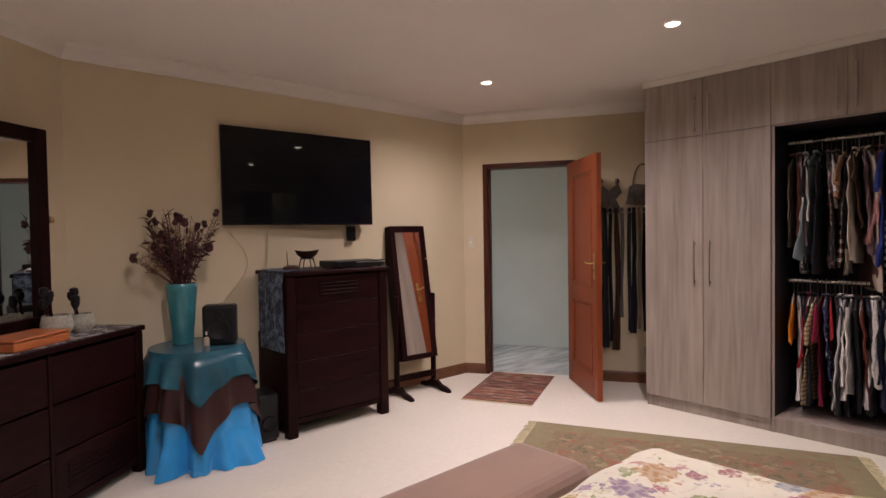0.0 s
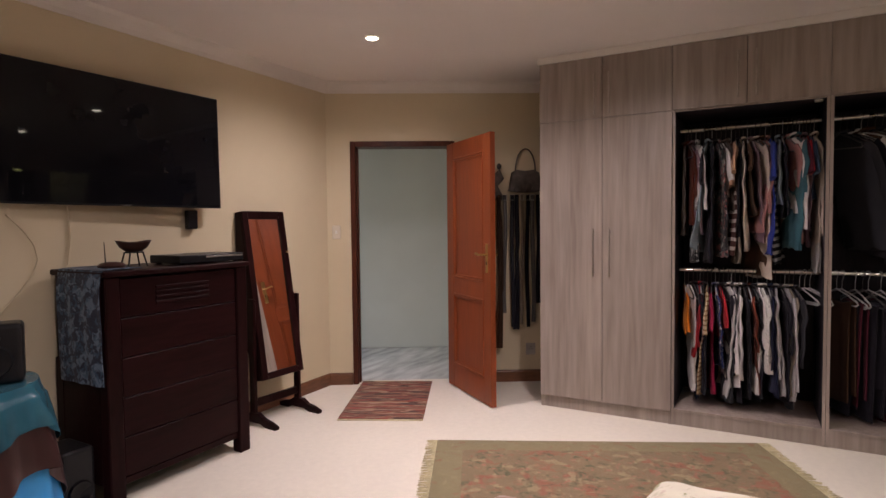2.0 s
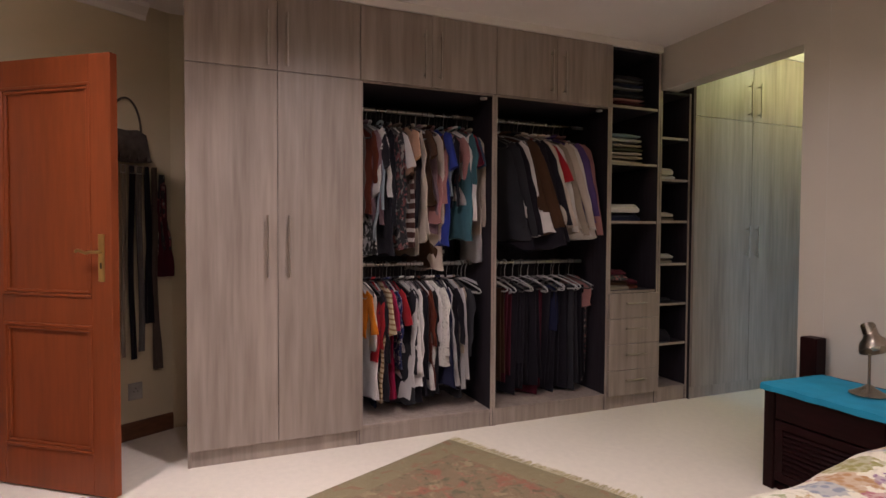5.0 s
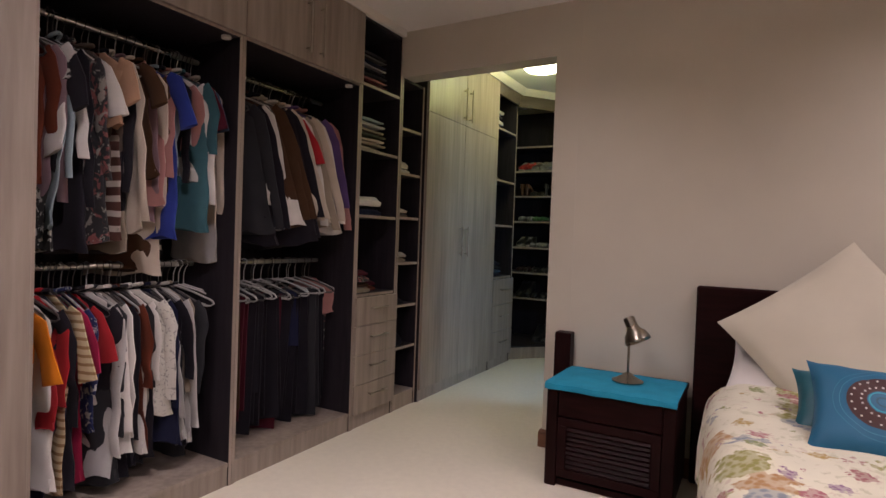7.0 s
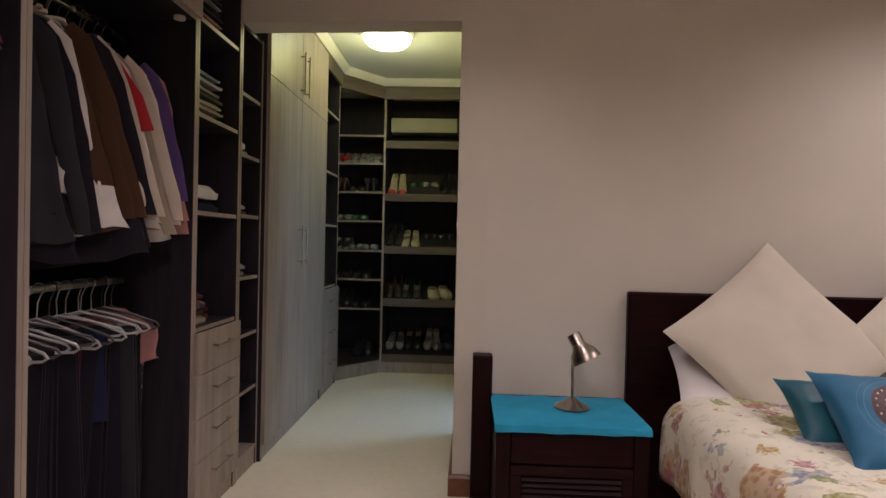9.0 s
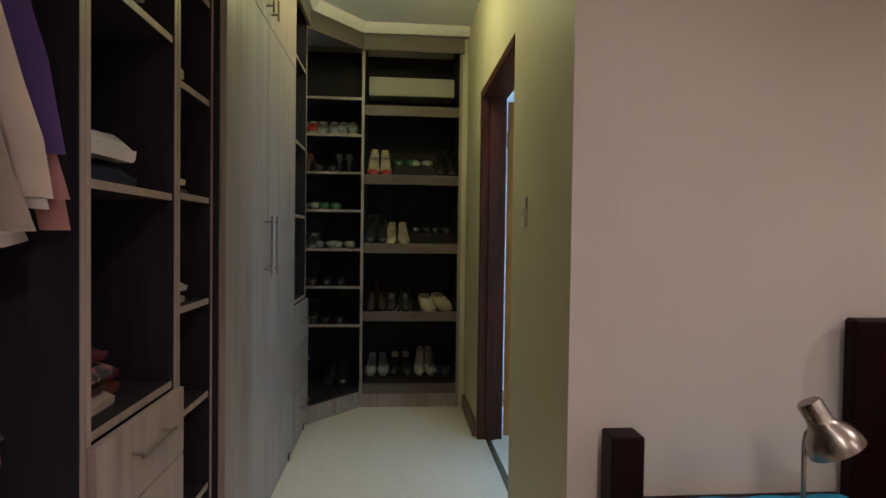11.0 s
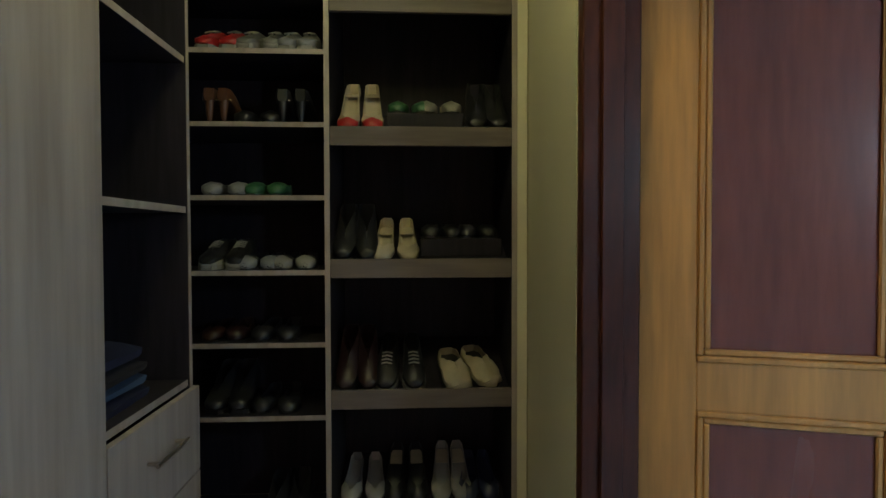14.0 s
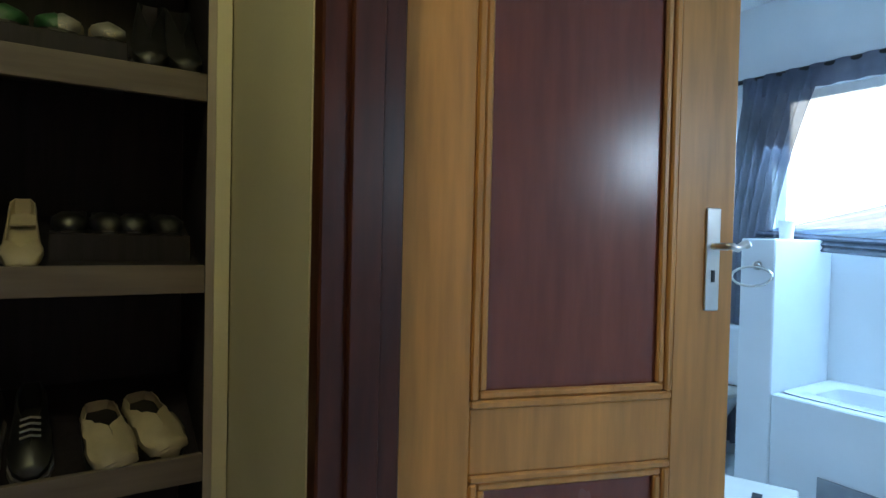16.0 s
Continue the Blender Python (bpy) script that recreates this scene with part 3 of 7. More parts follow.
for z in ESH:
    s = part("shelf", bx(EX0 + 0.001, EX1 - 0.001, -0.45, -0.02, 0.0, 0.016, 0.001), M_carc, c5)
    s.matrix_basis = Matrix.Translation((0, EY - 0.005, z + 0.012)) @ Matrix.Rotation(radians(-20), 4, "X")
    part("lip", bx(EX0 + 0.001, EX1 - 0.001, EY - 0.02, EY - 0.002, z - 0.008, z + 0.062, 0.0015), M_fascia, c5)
b = part("storage_box", bx(EX0 + 0.02, EX1 - 0.02, EY - 0.42, EY - 0.17, 2.225, 2.36, 0.006), mat("dull_cream_board", (0.40, 0.38, 0.30), 0.6, var=0.06, scale=6))
tagged(b, "pale plastic storage box on the top shoe shelf", "storage box")

# closet crown moulding
CR = [(0, 2.60), (0.01, 2.60), (0.035, 2.63), (0.05, 2.66), (0, 2.66)]
tagged(part("cornice", sweep([(3.352, -1.08), (CX - 0.02, -1.10), (CX - 0.02, -2.93), (4.08, -3.285), (3.34, -3.285)], [(-o, z) for o, z in CR]), M_corn), "white plaster cornice round the closet ceiling", "cornice", kind="structure")

# ---------------------------------------------------------------- ceiling lights
for x, y, w, cone in CEILING_SPOTS[:3]:
    t = thing("downlight", pose(x, y, CEIL), "small recessed ceiling downlight, switched on", "downlight", "ceiling downlights")
    part("bezel", lathe([(0.034, -0.001), (0.045, -0.001), (0.046, -0.006), (0.040, -0.010), (0.034, -0.006)], 24), M_plast, t, smooth=True)
    g = part("bulb", lathe([(0, -0.016), (0.02, -0.014), (0.0335, -0.008), (0.0335, -0.001), (0, -0.001)], 20), M_lampglow, t, "glowing bulb", smooth=True)
    g.visible_shadow = False
t = thing("dome_light", pose(3.9, -2.17, CEIL2), "glowing round ceiling dome light in the closet", "ceiling light")
part("base", lathe([(0, 0), (0.19, 0), (0.19, -0.018), (0.17, -0.022), (0, -0.022)], 32), M_plast, t)
g = part("diffuser", lathe([(0.168, -0.023), (0.165, -0.045), (0.135, -0.075), (0.08, -0.092), (0, -0.098)], 32), M_domeglow, t, "glowing milky glass", smooth=True)
g.visible_shadow = False

# ---------------------------------------------------------------- television wall
tv = thing("television", pose(2.333, 3.938, 1.824, -0.94, 0, -2.92) @ Matrix.Scale(0.98, 4), "large black flat wall-mounted television, switched off", "television")
part("body", bx(-0.60, 0.60, -0.005, 0.022, -0.34, 0.34, 0.006), M_black, tv)
part("bezel", bx(-0.628, 0.628, -0.022, -0.004, -0.359, 0.359, 0.003), M_black, tv)
part("screen", bx(-0.622, 0.622, -0.0235, -0.0222, -0.348, 0.353), M_screen, tv, "glossy black screen")
part("badge", bx(-0.03, 0.03, -0.0245, -0.0225, -0.356, -0.351), M_chrome, tv)
hb_ = thing("media_box", pose(2.79, 3.972, 1.40), "small black box on the wall under the television", "media box")
part("body", bx(-0.035, 0.035, -0.02, 0.02, -0.06, 0.06, 0.006), M_black, hb_)
part("front", bx(-0.03, 0.03, -0.024, -0.0205, -0.055, 0.055, 0.001), M_screen, hb_)

M_navyprint = spotted("blue_damask_cloth", (0.02, 0.025, 0.05), [((0.16, 0.22, 0.30), 26, 0.52, 1.3), ((0.05, 0.1, 0.16), 40, 0.55, 4.0)], 0.6)
M_runner = spotted("black_white_print_cloth", (0.035, 0.03, 0.035), [((0.5, 0.47, 0.44), 22, 0.52, 2.0), ((0.3, 0.27, 0.26), 50, 0.55, 3.0)], 0.7)

# tall chest of drawers
ch = thing("chest_of_drawers", pose(2.385, 3.735, 0), "dark mahogany tall chest of drawers on block feet", "chest of drawers")
hw, hd = 0.425, 0.225
part("top", bx(-hw - 0.012, hw + 0.012, -hd - 0.012, hd, 1.115, 1.145, 0.006), M_mahog, ch)
part("side_panel", bx(-hw + 0.002, -hw + 0.03, -hd + 0.07, hd - 0.02, 0.10, 1.114, 0.003), M_mahv, ch)
part("side_panel", bx(hw - 0.03, hw - 0.002, -hd + 0.07, hd - 0.02, 0.10, 1.114, 0.003), M_mahv, ch)
part("back_panel", bx(-hw + 0.03, hw - 0.03, hd - 0.03, hd - 0.012, 0.10, 1.114), M_mahv, ch)
for sx in (-1, 1):
    for sy in (-1, 1):
        xa, xb = sorted((sx * hw, sx * (hw - 0.075)))
        ya, yb = sorted((sy * hd, sy * (hd - 0.07)))
        part("leg", bx(xa, xb, ya, yb, 0, 1.114 if sy < 0 else 0.7, 0.006), M_mahv, ch)
_z = [0.13, 0.325, 0.52, 0.715, 0.91, 1.105]
for i, (a, b) in enumerate(zip(_z, _z[1:])):
    dr = part("drawer", bx(-hw + 0.079, hw - 0.079, -hd + 0.012, -hd + 0.045, a + 0.002, b - 0.002, 0.003), M_mahog, ch)
    if i == 4:
        for k in range(4):
            part("slat", bx(-0.16, 0.16, -hd + 0.006, -hd + 0.013, a + 0.05 + k * 0.026, a + 0.066 + k * 0.026, 0.002), M_mahog, dr)
part("apron", bx(-hw + 0.076, hw - 0.076, -hd + 0.02, -hd + 0.045, 0.09, 0.127, 0.003), M_mahog, ch)


def cloth_over(name, w, top, drop, m, material, label, cat="cloth"):
    """A folded cloth lying along local y, width w in y, hanging down at x<0 by drop."""
    bm = bmesh.new()
    n, rows = 14, []
    prof = [(top, 0.004), (top * 0.5, 0.005), (0.02, 0.004), (-0.002, 0.001), (-0.008, -0.02)] + [(-0.010 - 0.002 * math.sin(k * 1.7), -0.02 - drop * (k + 1) / 8) for k in range(8)]
    for k, (x, z) in enumerate(prof):
        rows.append([bm.verts.new((x - (0.004 * math.sin(j * 1.3 + k * 0.4) + 0.004 if z < -0.02 else 0), (j / n - 0.5) * w, z)) for j in range(n + 1)])
    for a, b in zip(rows, rows[1:]):
        for j in range(n):
            bm.faces.new((a[j], a[j + 1], b[j + 1], b[j]))
    bm.normal_update()
    bmesh.ops.solidify(bm, geom=bm.faces[:], thickness=-0.003)
    ob = part(name, bm, material, smooth=True)
    ob.matrix_world = m
    return tagged(ob, label, cat)


cloth_over("table_runner", 0.36, 0.2, 0.53, pose(1.957, 3.70, 1.1465), M_navyprint, "navy blue damask runner hanging over the chest's side")

# on the chest
M_bowl = mat("dark_fired_clay", (0.05, 0.02, 0.015), 0.35, var=0.2, scale=12)
M_shade = mat("cream_glass", (0.55, 0.45, 0.36), 0.4, var=0.05, scale=8)
ob = thing("oil_burner", pose(2.23, 3.70, 1.146), "dark clay boat-shaped dish on a black wire stand", "ornament")
bm = bmesh.new()
for a in (45, 135, 225, 315):
    c, s = math.cos(radians(a)), math.sin(radians(a))
    tube([(c * 0.075, s * 0.05, 0), (c * 0.068, s * 0.045, 0.02), (c * 0.05, s * 0.035, 0.075)], 0.004, 6, bm)
tube([(0.05 * math.cos(k * math.pi / 8), 0.035 * math.sin(k * math.pi / 8), 0.076) for k in range(16)], 0.004, 6, bm, closed=True)
part("stand", bm, M_black, ob)
bm = lathe([(0, 0.074), (0.04, 0.078), (0.075, 0.10), (0.095, 0.13), (0.089, 0.13), (0.07, 0.106), (0.03, 0.09), (0, 0.088)], 24)
for v in bm.verts:
    v.co.y *= 0.62
    v.co.z += 0.22 * max(0, abs(v.co.x) - 0.05) if v.co.z > 0.1 else 0
part("dish", bm, M_bowl, ob, smooth=True)
ob = thing("candle_holder", pose(2.075, 3.64, 1.1525), "low dark ornament lying on the blue runner", "ornament")
part("base", lathe([(0, 0), (0.06, 0), (0.065, 0.012), (0.05, 0.024), (0.022, 0.03), (0, 0.031)], 24), M_bowl, ob, smooth=True)
part("spike", tube([(-0.03, 0, 0.02), (-0.035, 0, 0.13)], 0.003, 6, r2=0.0015), M_black, ob)
ob = thing("disc_player", pose(2.60, 3.67, 1.146), "slim black disc player with a silver front strip", "disc player")
part("body", bx(-0.215, 0.215, -0.13, 0.13, 0.008, 0.052, 0.004), M_black, ob)
part("front_strip", bx(-0.05, 0.205, -0.134, -0.1305, 0.034, 0.043, 0.001), M_chrome, ob, "bright silver strip")
for x in (-0.18, 0.18):
    for y in (-0.1, 0.1):
        part("foot", lathe([(0, 0), (0.014, 0), (0.014, 0.0085), (0, 0.0085)], 12), M_black, ob, m=pose(x, y, 0))

# standing mirror cabinet, leaning back
mc = thing("cheval_mirror", pose(3.325, 3.765, 0, 0, 0, -4), "dark mahogany standing mirror cabinet tilted back on a trestle foot", "mirror")
tilt = pose(0, 0, 0.30, -9, 0, 0)
hwm = 0.185
part("case", bx(-hwm, hwm, -0.02, 0.085, 0.0, 1.17, 0.004), M_mahv, mc, m=tilt)
bm = bmesh.new()
for r in ((-hwm, -hwm + 0.05, 0, 1.17), (hwm - 0.05, hwm, 0, 1.17), (-hwm + 0.05, hwm - 0.05, 0, 0.045), (-hwm + 0.05, hwm - 0.05, 1.115, 1.17)):
    bx(r[0], r[1], -0.04, -0.0205, r[2], r[3], 0.004, bm=bm)
fr = part("frame", bm, M_mahv, mc, m=tilt)
part("knob", lathe([(0, 0), (0.006, 0), (0.009, 0.012), (0, 0.016)], 10), M_brass, fr, m=pose(hwm - 0.02, -0.04, 0.87, 90, 0, 0))
part("glass", bx(-hwm + 0.05, hwm - 0.05, -0.026, -0.0215, 0.045, 1.115), M_mirror, mc, "mirror glass", m=tilt)
for s in (-1, 1):
    x = s * (hwm + 0.012)
    bm = bx(x - 0.012, x + 0.012, 0.02, 0.075, 0.05, 0.86, 0.004)
    part("post", bm, M_mahv, mc)
    bm = bmesh.new()
    edge = [(-0.21, 0.0), (-0.215, 0.02), (-0.16, 0.042), (-0.09, 0.055), (-0.04, 0.085), (0.04, 0.085), (0.09, 0.055), (0.16, 0.042), (0.215, 0.02), (0.21, 0.0), (0.11, 0.0), (0.06, 0.018), (-0.06, 0.018), (-0.11, 0.0)]
    sides = [[bm.verts.new((x + o, u, h)) for u, h in edge] for o in (-0.016, 0.016)]
    bm.faces.new(sides[0][::-1]), bm.faces.new(sides[1])
    for i in range(len(edge)):
        j = (i + 1) % len(edge)
        bm.faces.new((sides[0][i], sides[0][j], sides[1][j], sides[1][i]))
    part("foot", bm, M_mahv, mc, m=pose(0, 0.03, 0))
part("stretcher", bx(-hwm, hwm, 0.03, 0.06, 0.12, 0.17, 0.003), M_mahv, mc)

# light switches, socket
# white plastic toned down towards the wall's cream
M_switch = mat("cream_white_plastic", (0.66, 0.60, 0.50), 0.4, var=0.03, scale=8, bump=0.01)


def switch_plate(name, m, w, h, n, label):
    t = thing(name, m, label, "light switch")
    part("plate", bx(-w / 2, w / 2, 0.0, 0.011, -h / 2, h / 2, 0.004), M_switch, t)
    for k in range(n):
        x = (k - (n - 1) / 2) * 0.028
        part("rocker", bx(x - 0.009, x + 0.009, 0.0112, 0.017, -0.014, 0.014, 0.002), M_plast, t)
    return t


_s = Vector((*A, 0)) + DW * 0.075
switch_plate("light_switch", Matrix.Translation((_s.x, _s.y, 1.30)) @ Matrix.Rotation(math.atan2(-DW.y, -DW.x), 4, "Z"), 0.072, 0.115, 1, "white plastic light switch beside the bedroom door")
_s = P0 + (P1 - P0).normalized() * 0.576
switch_plate("light_switch", Matrix.Translation((_s.x, _s.y, 1.305)) @ Matrix.Rotation(math.atan2((P1 - P0).y, (P1 - P0).x), 4, "Z"), 0.072, 0.115, 2, "white plastic double light switch on the closet wall")
_s = Vector((*A, 0)) + DW * 1.72
so = thing("wall_socket", Matrix.Translation((_s.x, _s.y, 0.28)) @ Matrix.Rotation(math.atan2(-DW.y, -DW.x), 4, "Z"), "grey wall socket above the skirting", "wall socket")
part("plate", bx(-0.04, 0.04, 0, 0.01, -0.05, 0.05, 0.003), mat("grey_plastic", (0.40, 0.38, 0.36), 0.5, scale=12), so)
for x, z in ((-0.012, 0), (0.012, 0), (0, 0.018)):
    part("pin_hole", lathe([(0, 0), (0.0035, 0), (0.0035, 0.0008), (0, 0.0008)], 8), M_black, so, m=pose(x, 0.0101, z, -90, 0, 0))

# ---------------------------------------------------------------- round table with draped cloths
TX, TY, TH = 1.44, 3.69, 0.70
M_satin = mat("turquoise_satin", (0.03, 0.29, 0.66), 0.26, var=0.12, scale=5, bump=0.05, sheen=0.08)
M_teal = mat("teal_satin", (0.024, 0.115, 0.165), 0.24, var=0.3, scale=5, bump=0.05, sheen=0.05)
M_choc = mat("chocolate_satin", (0.036, 0.011, 0.011), 0.3, var=0.2, scale=5, bump=0.04, sheen=0.05)


def drape(rt, rb, zt, zb, folds, amp, seed, square=0.0, n=144, rows=18, turn=0.0, puddle=0.0):
    """A cloth over a round top, falling in folds; square lets four corners hang lower."""
    bm = bmesh.new()
    rng = random.Random(seed)
    ph = [rng.uniform(0, 6.28) for _ in range(3)]
    rings = [[bm.verts.new((0, 0, zt))]]
    for rr in (0.5, 0.92, 0.985):
        rings.append([bm.verts.new((rt * rr * math.cos(6.28319 * i / n), rt * rr * math.sin(6.28319 * i / n), zt)) for i in range(n)])
    for k in range(rows + 1):
        f = k / rows
        ring = []
        for i in range(n):
            a = 6.28319 * i / n
            low = zb
            if square:
                c = max(abs(math.cos(a - turn)), abs(math.sin(a - turn)))
                low = zt - (zt - zb) * (1 - square * ((c - 0.7071) / 0.2929) ** 0.8) if c > 0.7071 else zb
                low = zt - (zt - zb) * (1 - square * (1 - (1 - c) / 0.2929))
            w = math.sin(folds * a + ph[0]) * 0.6 + math.sin((folds * 0.5 + 1.5) // 1 * a + ph[1]) * 0.4
            r = rt + (rb - rt) * f ** 0.8 + amp * f * w + (0.012 * math.sin(f * math.pi / 2) if f < 0.2 else 0.012)
            r += 0.017 * min(1, f * 1.2) * math.sin(19 * a + 3.0 * math.sin(2 * a + 1) + ph[2]) * (0.55 + 0.45 * math.sin(5 * a))
            if puddle:
                g = math.exp(-((a - 5.15) / 0.33) ** 2) + 0.6 * math.exp(-((a - 3.9) / 0.25) ** 2)
                r += 0.032 * max(0, f - 0.5) * math.sin(21 * a + 2.5 * math.sin(3 * a))
                r += puddle * g * max(0, f - 0.72) / 0.28 
            z = zt - 0.012 * (0 if k == 0 else 1) - (zt - 0.012 - low) * f
            ring.append(bm.verts.new((r * math.cos(a), r * math.sin(a), z)))
        rings.append(ring)
    for a, b in zip(rings, rings[1:]):
        for i in range(n):
            j = (i + 1) % n
            q = list(dict.fromkeys([a[i % len(a)], a[j % len(a)], b[j], b[i]]))
            bm.faces.new(q[::-1])
    bm.normal_update()
    bmesh.ops.solidify(bm, geom=bm.faces[:], thickness=0.002)
    return bm


rt_ = thing("round_table", pose(TX, TY, 0), "round side table hidden under satin cloths", "table")
part("tabletop", lathe([(0, TH - 0.03), (0.262, TH - 0.03), (0.265, TH - 0.015), (0.262, TH - 0.004), (0, TH - 0.004)], 40), M_mahog, rt_)
part("pedestal", lathe([(0, 0), (0.15, 0), (0.15, 0.03), (0.04, 0.06), (0.035, TH - 0.031), (0, TH - 0.031)], 20), M_mahog, rt_)
o = part("tablecloth", drape(0.268, 0.325, TH, 0.004, 13, 0.05, 3, puddle=0.10), M_satin, smooth=True)
o.location = (TX, TY, 0)
tagged(o, "shiny turquoise satin cloth falling to the floor", "tablecloth")
o = part("tablecloth", drape(0.277, 0.335, TH + 0.004, 0.12, 13, 0.046, 3, square=0.42, turn=radians(26.7)), M_choc, smooth=True)
o.location = (TX, TY, 0)
tagged(o, "chocolate brown satin overlay with pointed corners", "tablecloth")
o = part("tablecloth", drape(0.284, 0.325, TH + 0.008, 0.40, 13, 0.036, 3, square=0.45, turn=radians(26.7)), M_teal, smooth=True)
o.location = (TX, TY, 0)
tagged(o, "teal satin top cloth on the round table", "tablecloth")
TT = TH + 0.0105
vs = thing("vase", pose(1.385, 3.80, TT), "tall turquoise glazed vase with dried flowers", "vase")
M_glaze = mat("turquoise_glaze", (0.045, 0.22, 0.26), 0.22, var=0.15, scale=14, bump=0.03, coat=0.4)
part("body", lathe([(0, 0), (0.062, 0), (0.066, 0.01), (0.07, 0.08), (0.082, 0.22), (0.092, 0.33), (0.094, 0.37), (0.088, 0.385), (0.082, 0.386), (0.082, 0.37), (0.07, 0.2), (0.05, 0.03), (0, 0.03)], 32), M_glaze, vs, smooth=True)
M_dry = mat("dried_brown_flower", (0.075, 0.022, 0.022), 0.85, var=0.3, scale=30, bump=0.3)
M_dry2 = mat("dried_tan_grass", (0.22, 0.13, 0.07), 0.85, var=0.25, scale=30)
rng = random.Random(11)
stems, heads, grass = bmesh.new(), bmesh.new(), bmesh.new()
fl = thing("dried_flowers", pose(1.385, 3.80, TT + 0.03), "bunch of dried dark-red flowers and grasses in the vase", "dried flowers")
for k in range(60):
    a, sp, h = rng.uniform(0, 6.28), rng.uniform(0.03, 0.25), rng.uniform(0.52, 0.80)
    if k < 3:
        a, sp, h = math.pi * (0.93 + 0.12 * k), 0.27 + 0.03 * k, 0.52
    dx, dy = math.cos(a) * sp, math.sin(a) * sp * 0.8
    dy = min(dy, 0.13)
    pts = [(dx * 0.1, dy * 0.1, 0.01), (dx * 0.22, dy * 0.22, 0.36), (dx * 0.6, dy * 0.6, 0.36 + (h - 0.36) * 0.55), (dx, dy, h)]
    tube(pts, 0.0028, 5, stems, r2=0.0015)
    if k % 3 == 0:
        m = Matrix.Translation(pts[-1]) @ Euler((rng.uniform(-0.6, 0.6), rng.uniform(-0.6, 0.6), a)).to_matrix().to_4x4()
        for p in range(11):
            ang = p * 2.4
            lean = 0.25 + 0.09 * p
            pet = bmesh.new()
            vv = [pet.verts.new(c) for c in ((0, -0.008, 0), (0, 0.008, 0), (0.018, 0.013, 0.012), (0.032, 0, 0.02), (0.018, -0.013, 0.012))]
            pet.faces.new(vv)
            pet.normal_update()
            bmesh.ops.solidify(pet, geom=pet.faces[:], thickness=0.002)
            join(heads, pet, m @ Matrix.Rotation(ang, 4, "Z") @ Matrix.Rotation(-1.2 + lean * 0.8, 4, "Y"))
        bmesh.ops.create_icosphere(heads, subdivisions=1, radius=0.02 if k % 6 else 0.027, matrix=m)
    else:
        for p in range(20):
            f = rng.uniform(0.35, 1.0)
            base = Vector(pts[1]).lerp(Vector(pts[3]), f)
            tip = base + Vector((rng.uniform(-0.05, 0.05), rng.uniform(-0.04, 0.04), rng.uniform(0.0, 0.06)))
            tube([base, base.lerp(tip, 0.5) + Vector((0, 0, 0.006)), tip], 0.004 if k % 3 == 1 else 0.0018, 4, heads if k % 3 == 1 else grass, r2=0.001)
for k in range(170):
    a, f = rng.uniform(0, 6.28), rng.uniform(0, 1) ** 1.3
    rad = (0.03 + 0.17 * f) * rng.uniform(0.3, 1)
    base = Vector((math.cos(a) * rad, min(0.12, math.sin(a) * rad * 0.8), 0.37 + 0.30 * f))
    leaf_ = bmesh.new()
    vv = [leaf_.verts.new(c) for c in ((0, 0, 0), (0.02, 0.009, 0.004), (0.045, 0.008, 0.0), (0.062, 0, -0.006), (0.045, -0.008, 0.0), (0.02, -0.009, 0.004))]
    leaf_.faces.new(vv)
    leaf_.normal_update()
    bmesh.ops.solidify(leaf_, geom=leaf_.faces[:], thickness=0.0015)
    join(heads, leaf_, Matrix.Translation(base) @ Matrix.Rotation(a, 4, "Z") @ Matrix.Rotation(rng.uniform(-1.3, 0.5), 4, "Y") @ Matrix.Rotation(rng.uniform(-1, 1), 4, "X"))
part("stem", stems, M_dry, fl)["kind"] = "stuff"
part("flower_head", heads, M_dry, fl)["kind"] = "stuff"
part("grass", grass, M_dry2, fl, "pale dried grass")["kind"] = "stuff"
sp = thing("loudspeaker", pose(1.55, 3.60, TT, 0, 0, -28), "small glossy black loudspeaker on the round table", "loudspeaker")
part("body", bx(-0.10, 0.10, -0.06, 0.07, 0, 0.25, 0.02, seg=3), M_black, sp)
part("woofer", lathe([(0, 0.004), (0.03, 0.006), (0.055, 0.016), (0.062, 0.018), (0.066, 0.0), (0, 0)], 24), M_black, sp, m=pose(0, -0.0605, 0.10, 90, 0, 0), smooth=True)
part("tweeter", lathe([(0, 0.008), (0.015, 0.005), (0.024, 0.006), (0.026, 0.0), (0, 0)], 20), M_black, sp, m=pose(0, -0.0605, 0.195, 90, 0, 0), smooth=True)
ob = thing("glass_bottle", pose(1.46, 3.59, TT), "small clear perfume bottle with a pale cap", "bottle")
part("body", lathe([(0, 0), (0.018, 0), (0.02, 0.01), (0.02, 0.05), (0.008, 0.06), (0.008, 0.068), (0, 0.068)], 14), M_shade, ob, smooth=True)
part("cap", lathe([(0, 0.0685), (0.011, 0.0685), (0.011, 0.09), (0, 0.092)], 12), M_plast, ob)
bn = thing("subwoofer", pose(1.845, 3.66, 0), "black loudspeaker box on the floor beside the chest", "loudspeaker")
part("body", bx(-0.075, 0.075, -0.10, 0.12, 0.015, 0.33, 0.02, seg=3), M_black, bn)
part("cone", lathe([(0, 0.004), (0.03, 0.006), (0.05, 0.014), (0.056, 0.0), (0, 0)], 20), M_screen, bn, m=pose(0, -0.1005, 0.13, 90, 0, 0), smooth=True)
part("foot", bx(-0.06, 0.06, -0.08, 0.1, 0, 0.0145), M_black, bn)
bm = bmesh.new()
tube([(1.78 + 0.13 * math.sin(k * 0.55) * (1 if k < 8 else 0.3), 3.985 - 0.002 * (k % 2), 1.42 - k * 0.075) for k in range(16)], 0.004, 6, bm)
